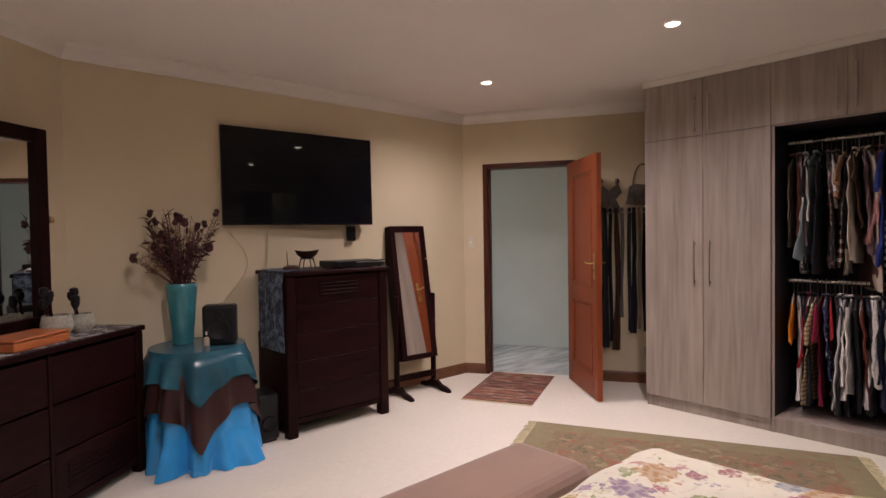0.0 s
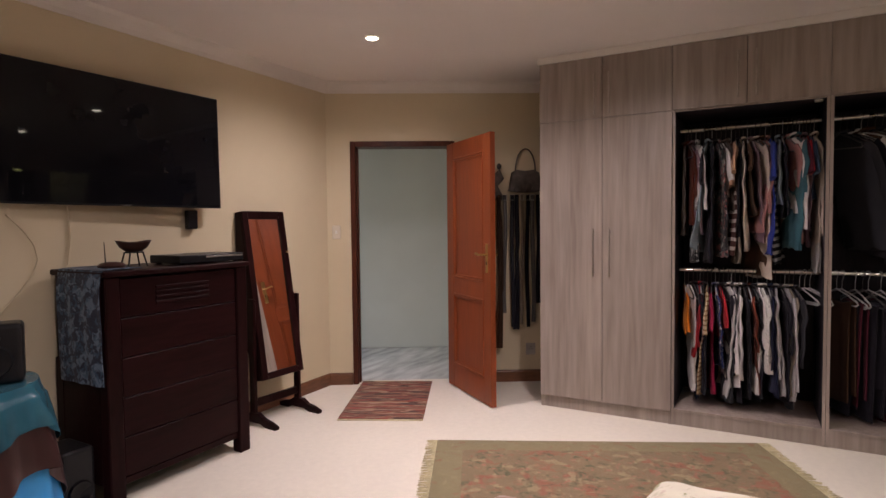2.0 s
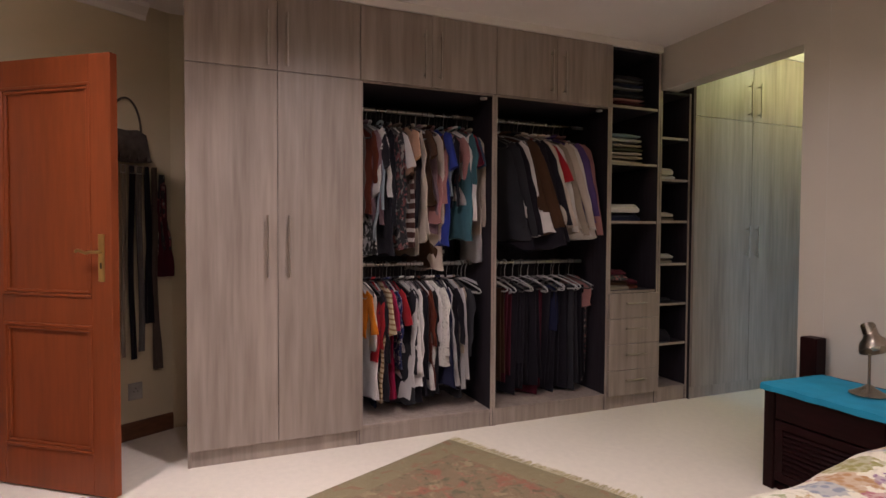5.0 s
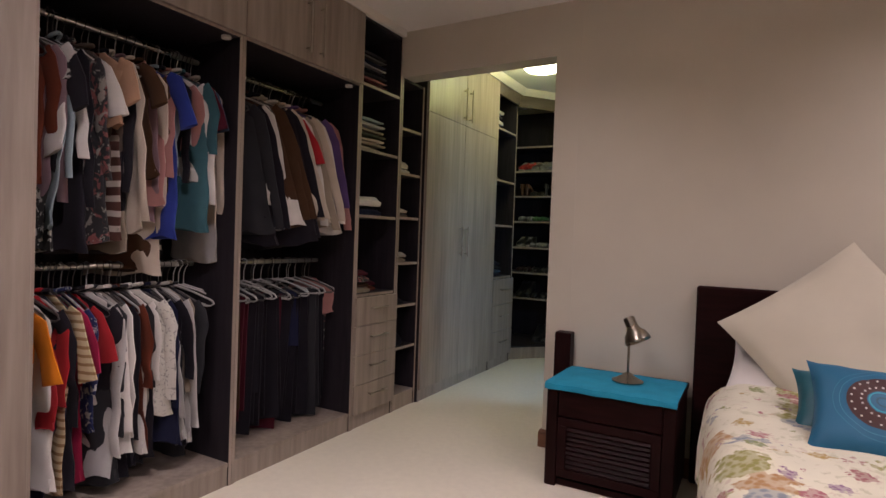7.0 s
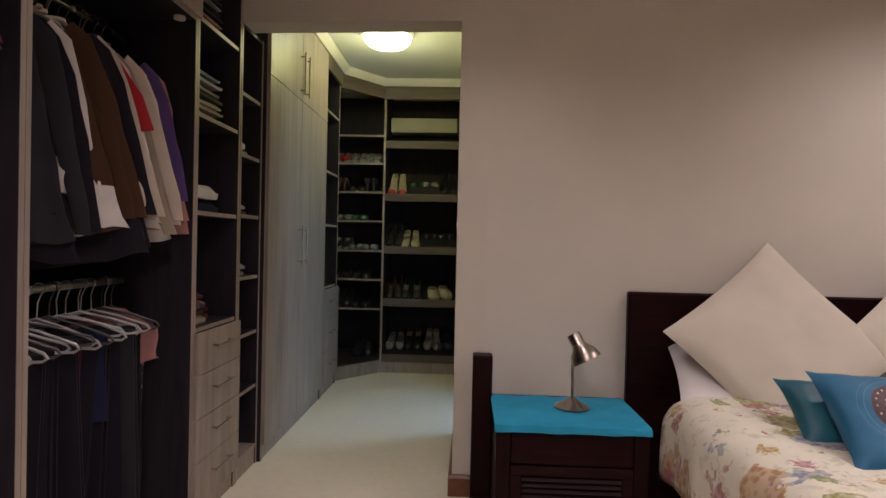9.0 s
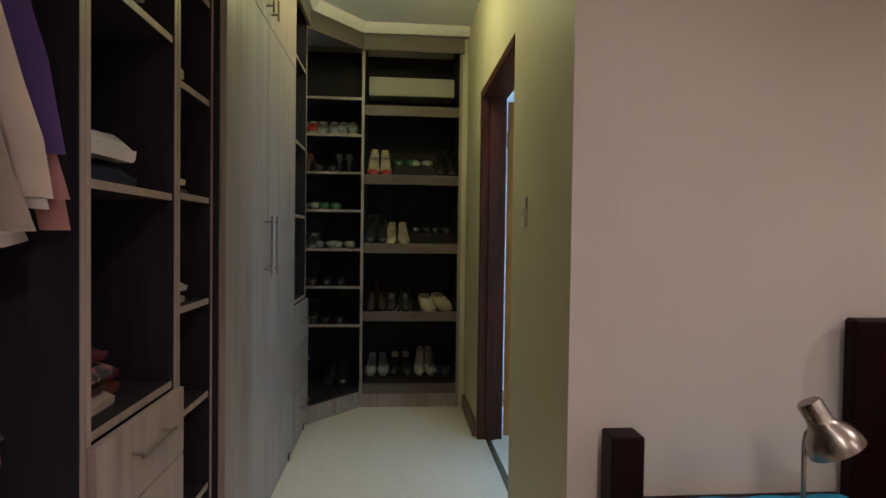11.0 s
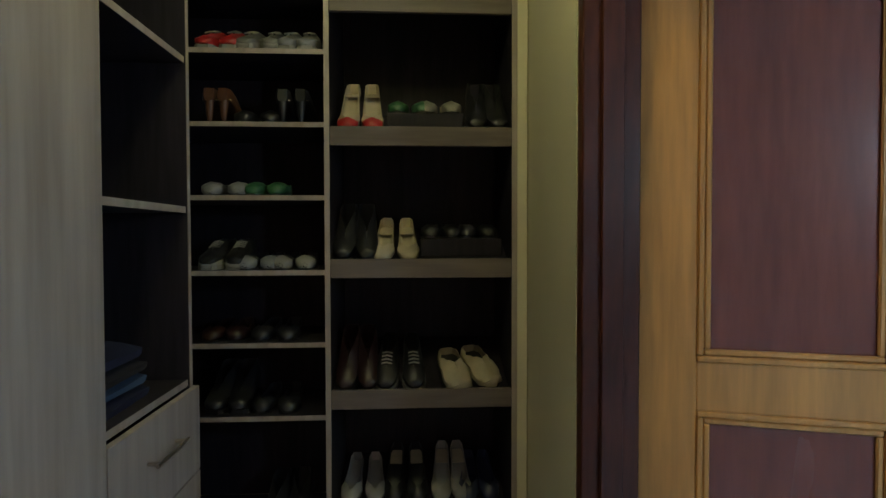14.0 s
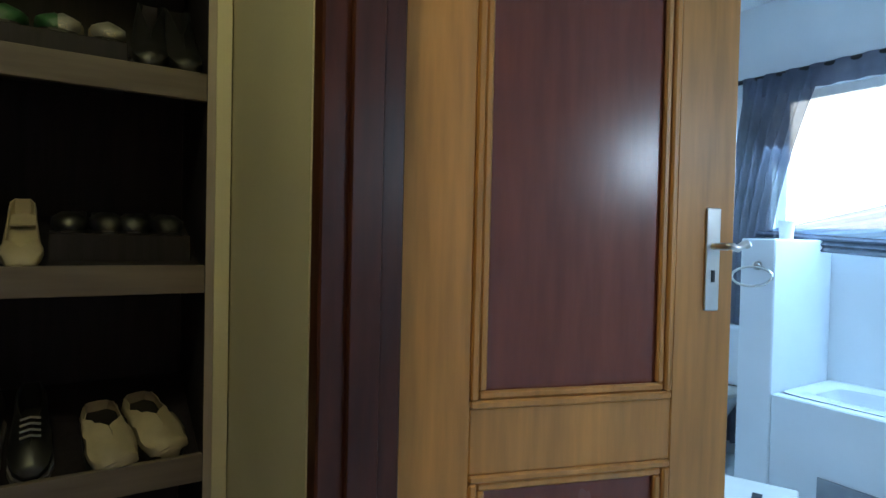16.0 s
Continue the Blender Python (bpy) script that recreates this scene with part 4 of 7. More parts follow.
tagged(part("cable", bm, M_wall, smooth=True), "thin beige cable trailing down the wall", "cable")
tagged(part("cable", tube([(2.06, 3.985, 1.47), (2.07, 3.986, 1.3), (2.05, 3.984, 1.16)], 0.005, 6), M_wall, smooth=True), "thin beige cable below the television", "cable")

# ---------------------------------------------------------------- dresser on the slanted wall
DA = math.degrees(math.atan2(0.643, 0.766))
dd = Vector((math.cos(radians(DA)), math.sin(radians(DA)), 0))
dn = Vector((dd.y, -dd.x, 0))       # into the room
DL, DDp, DZ = 1.35, 0.42, 0.87
_end = Vector((1.125, 3.70, 0))
MDR = Matrix.Translation(_end - dd * DL) @ Matrix.Rotation(radians(DA), 4, "Z")   # local x along the front, y into the wall
dz = thing("dresser", MDR, "long dark mahogany dresser with six drawers", "dresser")
part("top", bx(-0.012, DL + 0.012, -0.012, DDp, DZ - 0.03, DZ, 0.006), M_mahog, dz)
part("side_panel", bx(0, 0.03, 0.03, DDp - 0.01, 0.06, DZ - 0.031, 0.003), M_mahv, dz)
part("side_panel", bx(DL - 0.03, DL, 0.03, DDp - 0.01, 0.06, DZ - 0.031, 0.003), M_mahv, dz)
part("back_panel", bx(0.031, DL - 0.031, DDp - 0.025, DDp - 0.012, 0.06, DZ - 0.031), M_mahv, dz)
for x in (0.0, DL - 0.06):
    for y in (0.0, DDp - 0.07):
        part("leg", bx(x + 0.001, x + 0.059, y - 0.001, y + 0.055, 0, 0.0595 if y > 0.1 else DZ - 0.031, 0.004), M_mahv, dz)
_zz = [0.09, 0.335, 0.58, 0.825]
for i, (a, b) in enumerate(zip(_zz, _zz[1:])):
    for x0, x1 in ((0.064, DL / 2 - 0.012), (DL / 2 + 0.012, DL - 0.064)):
        dr = part("drawer", bx(x0, x1, 0.008, 0.04, a + 0.005, b - 0.005, 0.005), M_mahog, dz)
        if i == 0:
            for k in range(5):
                part("slat", bx(x0 + 0.08, x1 - 0.08, 0.002, 0.0085, a + 0.05 + k * 0.028, a + 0.068 + k * 0.028, 0.002), M_mahog, dr)
part("centre_post", bx(DL / 2 - 0.011, DL / 2 + 0.011, 0.004, 0.04, 0.06, DZ - 0.031, 0.002), M_mahv, dz)
part("apron", bx(0.06, DL - 0.06, 0.01, 0.035, 0.05, 0.088, 0.003), M_mahog, dz)

dm = thing("dresser_mirror", MDR @ pose(0, 0, DZ + 0.001), "dark wooden framed mirror standing on the dresser", "mirror")
mx1, mx0, mz = DL - 0.30, 0.05, 1.12
for a, b in ((mx0, mx0 + 0.07), (mx1 - 0.07, mx1)):
    part("post", bx(a, b, DDp - 0.10, DDp - 0.04, 0, mz, 0.005), M_mahv, dm)
part("rail", bx(mx0 + 0.07, mx1 - 0.07, DDp - 0.09, DDp - 0.05, 0.0, 0.10, 0.004), M_mahog, dm)
part("rail", bx(mx0 + 0.07, mx1 - 0.07, DDp - 0.09, DDp - 0.05, mz - 0.075, mz, 0.004), M_mahog, dm)
part("glass", bx(mx0 + 0.07, mx1 - 0.07, DDp - 0.068, DDp - 0.062, 0.10, mz - 0.075), M_mirror, dm, "mirror glass")
part("ornament", lathe([(0, 0), (0.012, 0), (0.022, 0.016), (0.012, 0.032), (0, 0.036)], 14), M_brass, dm, "small brass bead hanging on the frame", m=pose(mx1 + 0.004, DDp - 0.09, 0.62, 0, 60, 0), smooth=True)
rn = part("table_runner", bx(0.12, DL - 0.02, 0.015, 0.34, DZ + 0.001, DZ + 0.0035, 0.001), M_runner)
rn.matrix_world = MDR
tagged(rn, "black and white patterned runner along the dresser top", "cloth")
M_pot = spotted("mottled_silver_glaze", (0.42, 0.41, 0.34), [((0.2, 0.19, 0.16), 60, 0.5, 1.0), ((0.6, 0.58, 0.5), 40, 0.58, 2.0)], 0.35, bump=0.05, weave=60, soft=0.12, cover=0.5)
for x, y, r in ((DL - 0.41, 0.20, 0.076), (DL - 0.265, 0.18, 0.068)):
    pt = thing("pot", MDR @ pose(x, y, DZ + 0.0038), "round mottled silver pot holding brushes", "pot", "pots on the dresser")
    part("bowl", lathe([(0, 0), (r * 0.62, 0), (r * 0.95, r * 0.45), (r, r * 0.85), (r * 0.86, r * 1.5), (r * 0.8, r * 1.5), (r * 0.92, r * 0.85), (r * 0.55, 0.01), (0, 0.01)], 28), M_pot, pt, smooth=True)
    rg = random.Random(int(r * 1000))
    for k in range(4):
        a, s = rg.uniform(2.2, 4.4), rg.uniform(0.02, 0.05)
        tip = Vector((math.cos(a) * s * 1.6, math.sin(a) * s * 0.6, r * 2.2 + 0.02 * k))
        br = part("brush", tube([(math.cos(a) * 0.01, math.sin(a) * 0.01, 0.012), tip], 0.004, 6), M_mahog, pt)
        part("bristles", lathe([(0, -0.016), (0.011, -0.013), (0.023, 0.012), (0.02, 0.036), (0, 0.044)], 12), M_black, br, m=Matrix.Translation(tip), smooth=True)
ty = thing("tray", MDR @ pose(DL - 0.68, 0.13, DZ + 0.0038, 0, 0, 2), "orange-brown varnished wooden box on the dresser", "box")
M_orange = mat("orange_varnished_wood", (0.42, 0.12, 0.035), 0.35, var=0.15, scale=6, stretch=(1, 7, 7), coat=0.2)
part("base", bx(-0.17, 0.17, -0.10, 0.10, 0, 0.045, 0.01, seg=2), M_orange, ty)
part("lid", bx(-0.172, 0.172, -0.102, 0.102, 0.0455, 0.06, 0.008, seg=2), M_orange, ty)

# ---------------------------------------------------------------- hanging clothes
CLOTH = {}
PALETTE = dict(white=(0.76, 0.72, 0.70), cream=(0.62, 0.53, 0.45), beige=(0.36, 0.30, 0.24), taupe=(0.13, 0.10, 0.085), grey=(0.17, 0.16, 0.16), palegrey=(0.52, 0.50, 0.50),
               charcoal=(0.035, 0.035, 0.042), black=(0.017, 0.015, 0.022), navy=(0.015, 0.018, 0.05), blue=(0.03, 0.05, 0.28), bluegrey=(0.24, 0.31, 0.36), purple=(0.10, 0.06, 0.19),
               brown=(0.075, 0.036, 0.02), rust=(0.15, 0.035, 0.02), red=(0.42, 0.025, 0.035), crimson=(0.30, 0.015, 0.06), maroon=(0.09, 0.012, 0.025), pink=(0.42, 0.20, 0.19),
               peach=(0.50, 0.30, 0.20), orange=(0.75, 0.22, 0.015), lilac=(0.26, 0.17, 0.2), olive=(0.085, 0.085, 0.05), denim=(0.06, 0.10, 0.17), teal=(0.05, 0.13, 0.16), paleblue=(0.34, 0.42, 0.47))


def striped(name, base, band, period, share, rough=0.85):
    """Cloth with woven bands across its length."""
    m = mat(name, base, rough, var=0.08, scale=9, bump=0.2, bscale=300, spec=0.15)
    nt = m.node_tree
    b = nt.nodes["Principled BSDF"]
    cur = b.inputs["Base Color"].links[0].from_socket
    tc = nt.nodes.new("ShaderNodeTexCoord")
    wv = nt.nodes.new("ShaderNodeTexWave")
    wv.bands_direction = "Z"
    wv.inputs["Scale"].default_value, wv.inputs["Distortion"].default_value, wv.inputs["Detail Scale"].default_value = 0.314 / period, 0.6, 2.0
    nt.links.new(tc.outputs["Object"], wv.inputs["Vector"])
    r = nt.nodes.new("ShaderNodeMapRange")
    r.inputs[1].default_value, r.inputs[2].default_value = 1 - share - 0.06, 1 - share + 0.06
    nt.links.new(wv.outputs["Fac"], r.inputs[0])
    mx = nt.nodes.new("ShaderNodeMix")
    mx.data_type = "RGBA"
    mx.inputs["B"].default_value = (*band, 1)
    nt.links.new(cur, mx.inputs["A"])
    nt.links.new(r.outputs[0], mx.inputs["Factor"])
    nt.links.new(mx.outputs["Result"], b.inputs["Base Color"])
    return m


def cloth(c):
    if c not in CLOTH:
        if c == "stripe":
            CLOTH[c] = striped("black_white_striped_cloth", (0.02, 0.02, 0.025), (0.55, 0.53, 0.5), 0.045, 0.45)
            return CLOTH[c]
        if c == "brownstripe":
            CLOTH[c] = striped("brown_white_striped_cloth", (0.07, 0.03, 0.025), (0.42, 0.37, 0.34), 0.06, 0.35)
            return CLOTH[c]
        if c == "tattersall":
            CLOTH[c] = striped("cream_checked_cloth", (0.45, 0.36, 0.24), (0.24, 0.15, 0.08), 0.03, 0.3)
            return CLOTH[c]
        if c == "check":
            CLOTH[c] = spotted("black_white_check_cloth", (0.02, 0.02, 0.02), [((0.6, 0.58, 0.55), 30, 0.53, 5.0)], 0.85)
        elif c == "dots":
            CLOTH[c] = spotted("blue_white_dotted_cloth", (0.02, 0.03, 0.12), [((0.6, 0.6, 0.6), 45, 0.56, 8.0)], 0.85)
        elif c == "floral":
            CLOTH[c] = spotted("dark_floral_cloth", (0.03, 0.03, 0.035), [((0.30, 0.10, 0.10), 22, 0.56, 6.0), ((0.35, 0.33, 0.3), 26, 0.58, 2.0)], 0.85)
        elif c == "lace":
            CLOTH[c] = spotted("white_lace_cloth", (0.58, 0.56, 0.52), [((0.28, 0.27, 0.26), 70, 0.58, 1.0)], 0.85)
        else:
            CLOTH[c] = mat(c + "_cloth", tuple(v * 0.8 for v in PALETTE[c]), 0.9, var=0.09, scale=9, bump=0.2, bscale=300, sheen=0.03, spec=0.15)
    return CLOTH[c]


M_hang = mat("pale_hanger_plastic", (0.36, 0.35, 0.35), 0.4, scale=10)
M_hangd = mat("dark_hanger_plastic", (0.05, 0.045, 0.045), 0.4, scale=10)


def hanger_mesh(bm=None):
    bm = bm or bmesh.new()
    hook = [(0.0, 0, -0.10), (0.0, 0, -0.035)] + [(-0.019 * math.cos(a) + 0.0, 0, 0.0 + 0.019 * math.sin(a)) for a in [radians(k) for k in (-60, -20, 20, 60, 90, 120, 160, 200)]]
    hook[1] = (0, 0, -0.045)
    tube(hook, 0.0022, 6, bm)
    tube([(0, 0, -0.098), (-0.09, 0, -0.125), (-0.185, 0, -0.165), (-0.195, 0, -0.18), (-0.18, 0, -0.19), (0, 0, -0.188), (0.18, 0, -0.19), (0.195, 0, -0.18), (0.185, 0, -0.165), (0.09, 0, -0.125), (0, 0, -0.098)], 0.005, 6, bm)
    return bm


_hm = {}
for key, mm in (("pale", M_hang), ("dark", M_hangd)):
    o = part("hanger", hanger_mesh(), mm, smooth=True)
    _hm[key] = o.data
    bpy.data.objects.remove(o)


def garment_body(L, wid, thick, seed, flare=0.0):
    """A hanging garment: sloping shoulders, a crumpled body with falling folds and an uneven hem."""
    rng = random.Random(seed)
    bm = bmesh.new()
    n, last = 32, 11
    ph = [rng.uniform(0, 6.28) for _ in range(6)]
    k1, k2, amp = 33 + rng.uniform(-2, 2), rng.uniform(60, 95), rng.uniform(0.005, 0.009)
    ph[0] = seed * 0.3
    twist, slope, bow = rng.uniform(-0.2, 0.2), rng.uniform(-0.12, 0.12), rng.uniform(-0.02, 0.02)
    rows = [(0.0, 0.045, 0.7), (0.014, 0.062, 0.95), (0.034, 0.10, 0.9), (0.055, wid * 0.80, 0.8), (0.078, wid * 0.98, 0.75), (0.115, wid, 0.9), (0.19, wid * 0.93, 1.1)]
    base = len(rows)
    for k in range(1, last + 1):
        rows.append((0.19 + (L - 0.19) * k / last, wid * (0.93 + flare * k / last + 0.012 * math.sin(k * 1.3 + ph[3])), 1.1 + 0.07 * k))
    rings = []
    for k, (dz, a, b) in enumerate(rows):
        ring = []
        f = max(0, (dz - 0.10) / max(0.1, L - 0.10))
        end = k == len(rows) - 1
        for i in range(n):
            t = 6.28319 * i / n
            cx, sy = math.cos(t), math.sin(t)
            px = a * math.copysign(abs(cx) ** 0.75, cx)
            py = thick * b * math.copysign(abs(sy) ** 0.7, sy)
            py += amp * f * (math.sin(px * k1 + ph[0] + dz * 2.5) + 0.35 * math.sin(px * k2 + ph[1] - dz * 4)) + bow * math.sin(dz * 6 + ph[2]) * f
            py += 0.004 * math.sin(dz * 34 + px * 20 + ph[4]) * min(1, dz / 0.2)
            px += 0.003 * math.sin(dz * 15 + ph[3]) * f + (0.012 * math.sin(i * 1.9 + ph[4]) if end else 0)
            c, s_ = math.cos(twist * f), math.sin(twist * f)
            hem = f * (slope * px + 0.010 * math.sin(px * k1 + ph[5]))
            ring.append(bm.verts.new((px * c - py * s_, px * s_ + py * c, -0.105 - dz + hem)))
        rings.append(ring)
    for k, (a, b) in enumerate(zip(rings, rings[1:])):
        for i in range(n):
            j = (i + 1) % n
            q = bm.faces.new((a[i], a[j], b[j], b[i]))
            q.material_index = 1 if k >= len(rings) - 4 else 0
    bm.faces.new(rings[-1])
    bm.faces.new(rings[0])
    return bm


def sleeve_mesh(side, wid, slen, seed, out=0.0):
    """A limp sleeve: short ones stick out, long ones fall with a soft bend and a cuff."""
    rng = random.Random(seed)
    k1, k2 = rng.uniform(-0.008, 0.012), rng.uniform(-0.012, 0.012)
    x = side * wid
    if slen < 0.25:
        pts = [(x * 0.80, 0, -0.175), (x * 1.0, k2 * 0.2, -0.19), (x * 1.0 + side * slen * 0.30, k2 * 0.6, -0.19 - slen * 0.55), (x * 1.0 + side * slen * 0.45, k2, -0.19 - slen)]
        r, r2 = 0.042, 0.048
    else:
        pts = [(x * 0.82, 0, -0.172), (x * 1.0, k2 * 0.2, -0.205)]
        for k in range(1, 7):
            f = k / 6
            pts.append((x * (1.06 - 0.04 * f) + side * out * slen * f + k1 * math.sin(f * 2.6) * 1.2, k2 * math.sin(f * 2.2) * 1.5, -0.205 - slen * f))
        r, r2 = 0.038, 0.023
    bm = tube(pts, r, 14, r2=r2)
    p1, p2, sq = rng.uniform(0, 6), rng.uniform(0, 6), rng.uniform(0.22, 0.34)
    low = min(p[2] for p in pts)
    for v in bm.verts:
        v.co.y = v.co.y * sq + 0.006 * math.sin(v.co.z * 38 + p1) + 0.003 * math.sin(v.co.z * 90 + v.co.x * 60)
        v.co.x += 0.003 * math.sin(v.co.z * 29 + p2) + 0.002 * math.sin(v.co.z * 80 + p1)
        if v.co.z < low + 0.03:
            v.co.z += 0.10 * (v.co.x - x)
    return bm


def hang(kind, x, y, z, color, L, slen, turn, seed, group, thick=0.017, sway=0.0, hem=""):
    labels = {"shirt": "%s cloth garment on a hanger in the wardrobe", "trousers": "%s trousers folded over a hanger in the wardrobe"}
    words = {"stripe": "black and white striped", "brownstripe": "brown and white striped", "tattersall": "cream and yellow checked", "paleblue": "pale blue", "check": "black and white checked", "dots": "blue and white dotted", "floral": "dark floral", "lace": "white lace"}
    rng = random.Random(seed * 7 + 1)
    t = thing("hanging_" + kind, pose(x, y, z, 0, rng.uniform(-4, 4), turn), labels[kind] % words.get(color, color), "clothing", group)
    mt = cloth(color)
    hanger = shared("hanger", _hm["pale" if seed % 4 == 0 or group.startswith("trousers") and seed % 3 else "dark"], t, pose(0, 0, 0))
    if kind == "shirt":
        tailored = group.startswith("jackets")
        wid, flare = (rng.uniform(0.185, 0.20), rng.uniform(0.12, 0.28)) if tailored else (rng.uniform(0.14, 0.195), rng.uniform(-0.08, 0.18))
        hanger.matrix_basis = Matrix.Diagonal((wid / 0.205, 1, 1, 1))
        swung = Matrix.Identity(4)
        swung[1][2], swung[0][2] = sway, 0.15 - 0.5 * max(0.0, -0.05 - y) + rng.uniform(-0.02, 0.02) if tailored else rng.uniform(-0.02, 0.07)
        bm = garment_body(L, wid, thick, seed, flare)
        bm.transform(swung)
        part("body", bm, [mt, cloth(hem) if hem else mt], t, smooth=True)
        if slen > 0.25:
            bm = tube([(0.05 * math.cos(q), (thick + 0.010) * math.sin(q), -0.092 - 0.012 * math.cos(q)) for q in [6.28319 * e / 14 for e in range(14)]], 0.008, 6, closed=True)
            part("collar", bm, mt, t, smooth=True)
        if slen:
            for s in (-1, 1):
                bm = sleeve_mesh(s, wid, slen * rng.uniform(0.85, 1.05), seed + s, 0.10 if tailored else 0.03)
                bm.transform(swung)
                part("sleeve", bm, mt, t, smooth=True)
    else:
        bm = bmesh.new()
        rows = []
        n = 10
        w = rng.uniform(0.13, 0.16)
        ph = rng.uniform(0, 6)
        path = [(0.013, -0.185 - L * f) for f in (1, 0.75, 0.5, 0.25, 0.06)] + [(0.009, -0.180), (0, -0.176), (-0.009, -0.180)] + [(-0.013, -0.185 - (L - 0.04) * f) for f in (0.06, 0.25, 0.5, 0.75, 1)]
        for yy, zz in path:
            rows.append([bm.verts.new(((j / n - 0.5) * 2 * w * (1 + 0.1 * (zz + 0.18)), yy * (1 - 0.9 * (zz + 0.18)) + 0.007 * math.sin(j * 1.1 + ph) * min(1, abs(zz + 0.18) * 5), zz + 0.006 * math.sin(j * 0.9 + ph))) for j in range(n + 1)])
        for a, b in zip(rows, rows[1:]):
            for j in range(n):
                bm.faces.new((a[j], a[j + 1], b[j + 1], b[j]))
        bm.normal_update()
        bmesh.ops.solidify(bm, geom=bm.faces[:], thickness=0.007)
        part("cloth", bm, mt, t, smooth=True)
    return t


UP2 = "taupe .62 .5|rust .52 .3|lilac .7 .5|white .46 .42|check .80 .1|black .5 .2|paleblue .72 .5|black .80 .55|floral .76 .4|white .34 .16|taupe .62 .3|brownstripe .74 0|peach .30 .14|black .80 .5 beige|cream .72 .64|brown .5 .14|lilac .66 .5|cream .90 .66|brown .88 .5|pink .6 .4|blue .74 .2|stripe .80 0|paleblue .40 .3|black .5 .4|pink .66 .5|white .5 .48|teal .70 .3|maroon .36 .16|lilac .66 .5|red .34 .16|denim .40 .16|cream .84 .5 palegrey"
LO2 = "orange .28 .2|white .64 0|black .66 .4|navy .68 .45|red .44 .3|black .60 .3|tattersall .66 .2|crimson .66 .2|dots .5 .3|red .32 .18|black .66 .4|white .60 .44|charcoal .70 .5|palegrey .66 .5|white .54 .46|black .66 .5|rust .62 .3|charcoal .66 .5|white .6 .3|lace .48 .42|black .66 .4|navy .6 .44|palegrey .62 .46|black .62 .3|palegrey .64 .5|beige .62 .4|charcoal .68 .4"
UP3 = "charcoal .70 .6|black .74 .6|white .54 .5|brown .70 .62 white|brown .68 .6|black .76 .66|black .78 .6|cream .62 .54|cream .60 .5|red .30 .2|white .58 .5|beige .66 .58|cream .64 .56|white .62 .58|purple .60 .5|pink .64 .6|pink .62 .56|white .70 0"
for txt, (ya, yb), z, grp in ((UP2, (1.275, 0.50), 1.985, "shirts on the upper rail"), (LO2, (1.275, 0.60), 1.02, "shirts on the lower rail"), (UP3, (0.385, -0.25), 1.985, "jackets on the upper rail")):
    rows = [r.split() for r in txt.split("|")]
    rng = random.Random(len(rows))
    jac = grp[0] == "j"
    gaps = [rng.uniform(0.7, 1.3) for _ in rows]
    at = 0.0
    for i, r in enumerate(rows):
        at += gaps[i]
        y = ya + (yb - ya) * (at - gaps[i] / 2) / sum(gaps)
        sway = 0.16 * (1 - i / 16) + rng.uniform(-0.01, 0.01) if jac else 0.05 * math.sin(i * 0.9) + rng.uniform(-0.02, 0.025)
        hang("shirt", WX + 0.29 + rng.uniform(-0.02, 0.015), y, z + 0.0005, r[0], float(r[1]) * (1.1 if z < 1.5 else 1.0), float(r[2]), rng.uniform(-3, 3) + 36 if jac else rng.uniform(-5, 5) + 10 + 9 * math.sin(i * 0.8), 100 + i + int(z * 1000), grp, rng.uniform(0.008, 0.013) if jac else rng.uniform(0.005, 0.011), sway, r[3] if len(r) > 3 else "")
# bare hangers at the end of the lower rail
for y, q in ((0.575, 28), (0.548, 40), (0.52, 34)):
    hg = part("coat_hanger", hanger_mesh(), M_hang, smooth=True)
    hg.matrix_world = pose(WX + 0.285, y, 1.0205, 0, 0, q)
    tagged(hg, "pale plastic coat hanger, empty, on the lower rail", "coat hanger", "bare hangers")
LO3 = "brown .6|black .68|maroon .62|black .7|black .5|black .68|black .66|maroon .72|black .7|black .68|navy .3|black .72|black .7|black .55|charcoal .72|black .68|floral .66"
rows = LO3.split("|")
for i, r in enumerate(rows):
    c, L_ = r.split()
    y = 0.40 - 0.74 * (i + 0.5 + 0.3 * math.sin(i * 4.3)) / len(rows)
    hang("trousers", WX + 0.29, y, 1.0205, c, float(L_), 0, 26 + 12 * math.sin(i * 2.1), 900 + i, "trousers on the lower rail")
hang("shirt", WX + 0.285, -0.345, 1.0205, "pink", 0.22, 0, 14, 951, "trousers on the lower rail", 0.012)

# folded clothes and oddments on the shelves


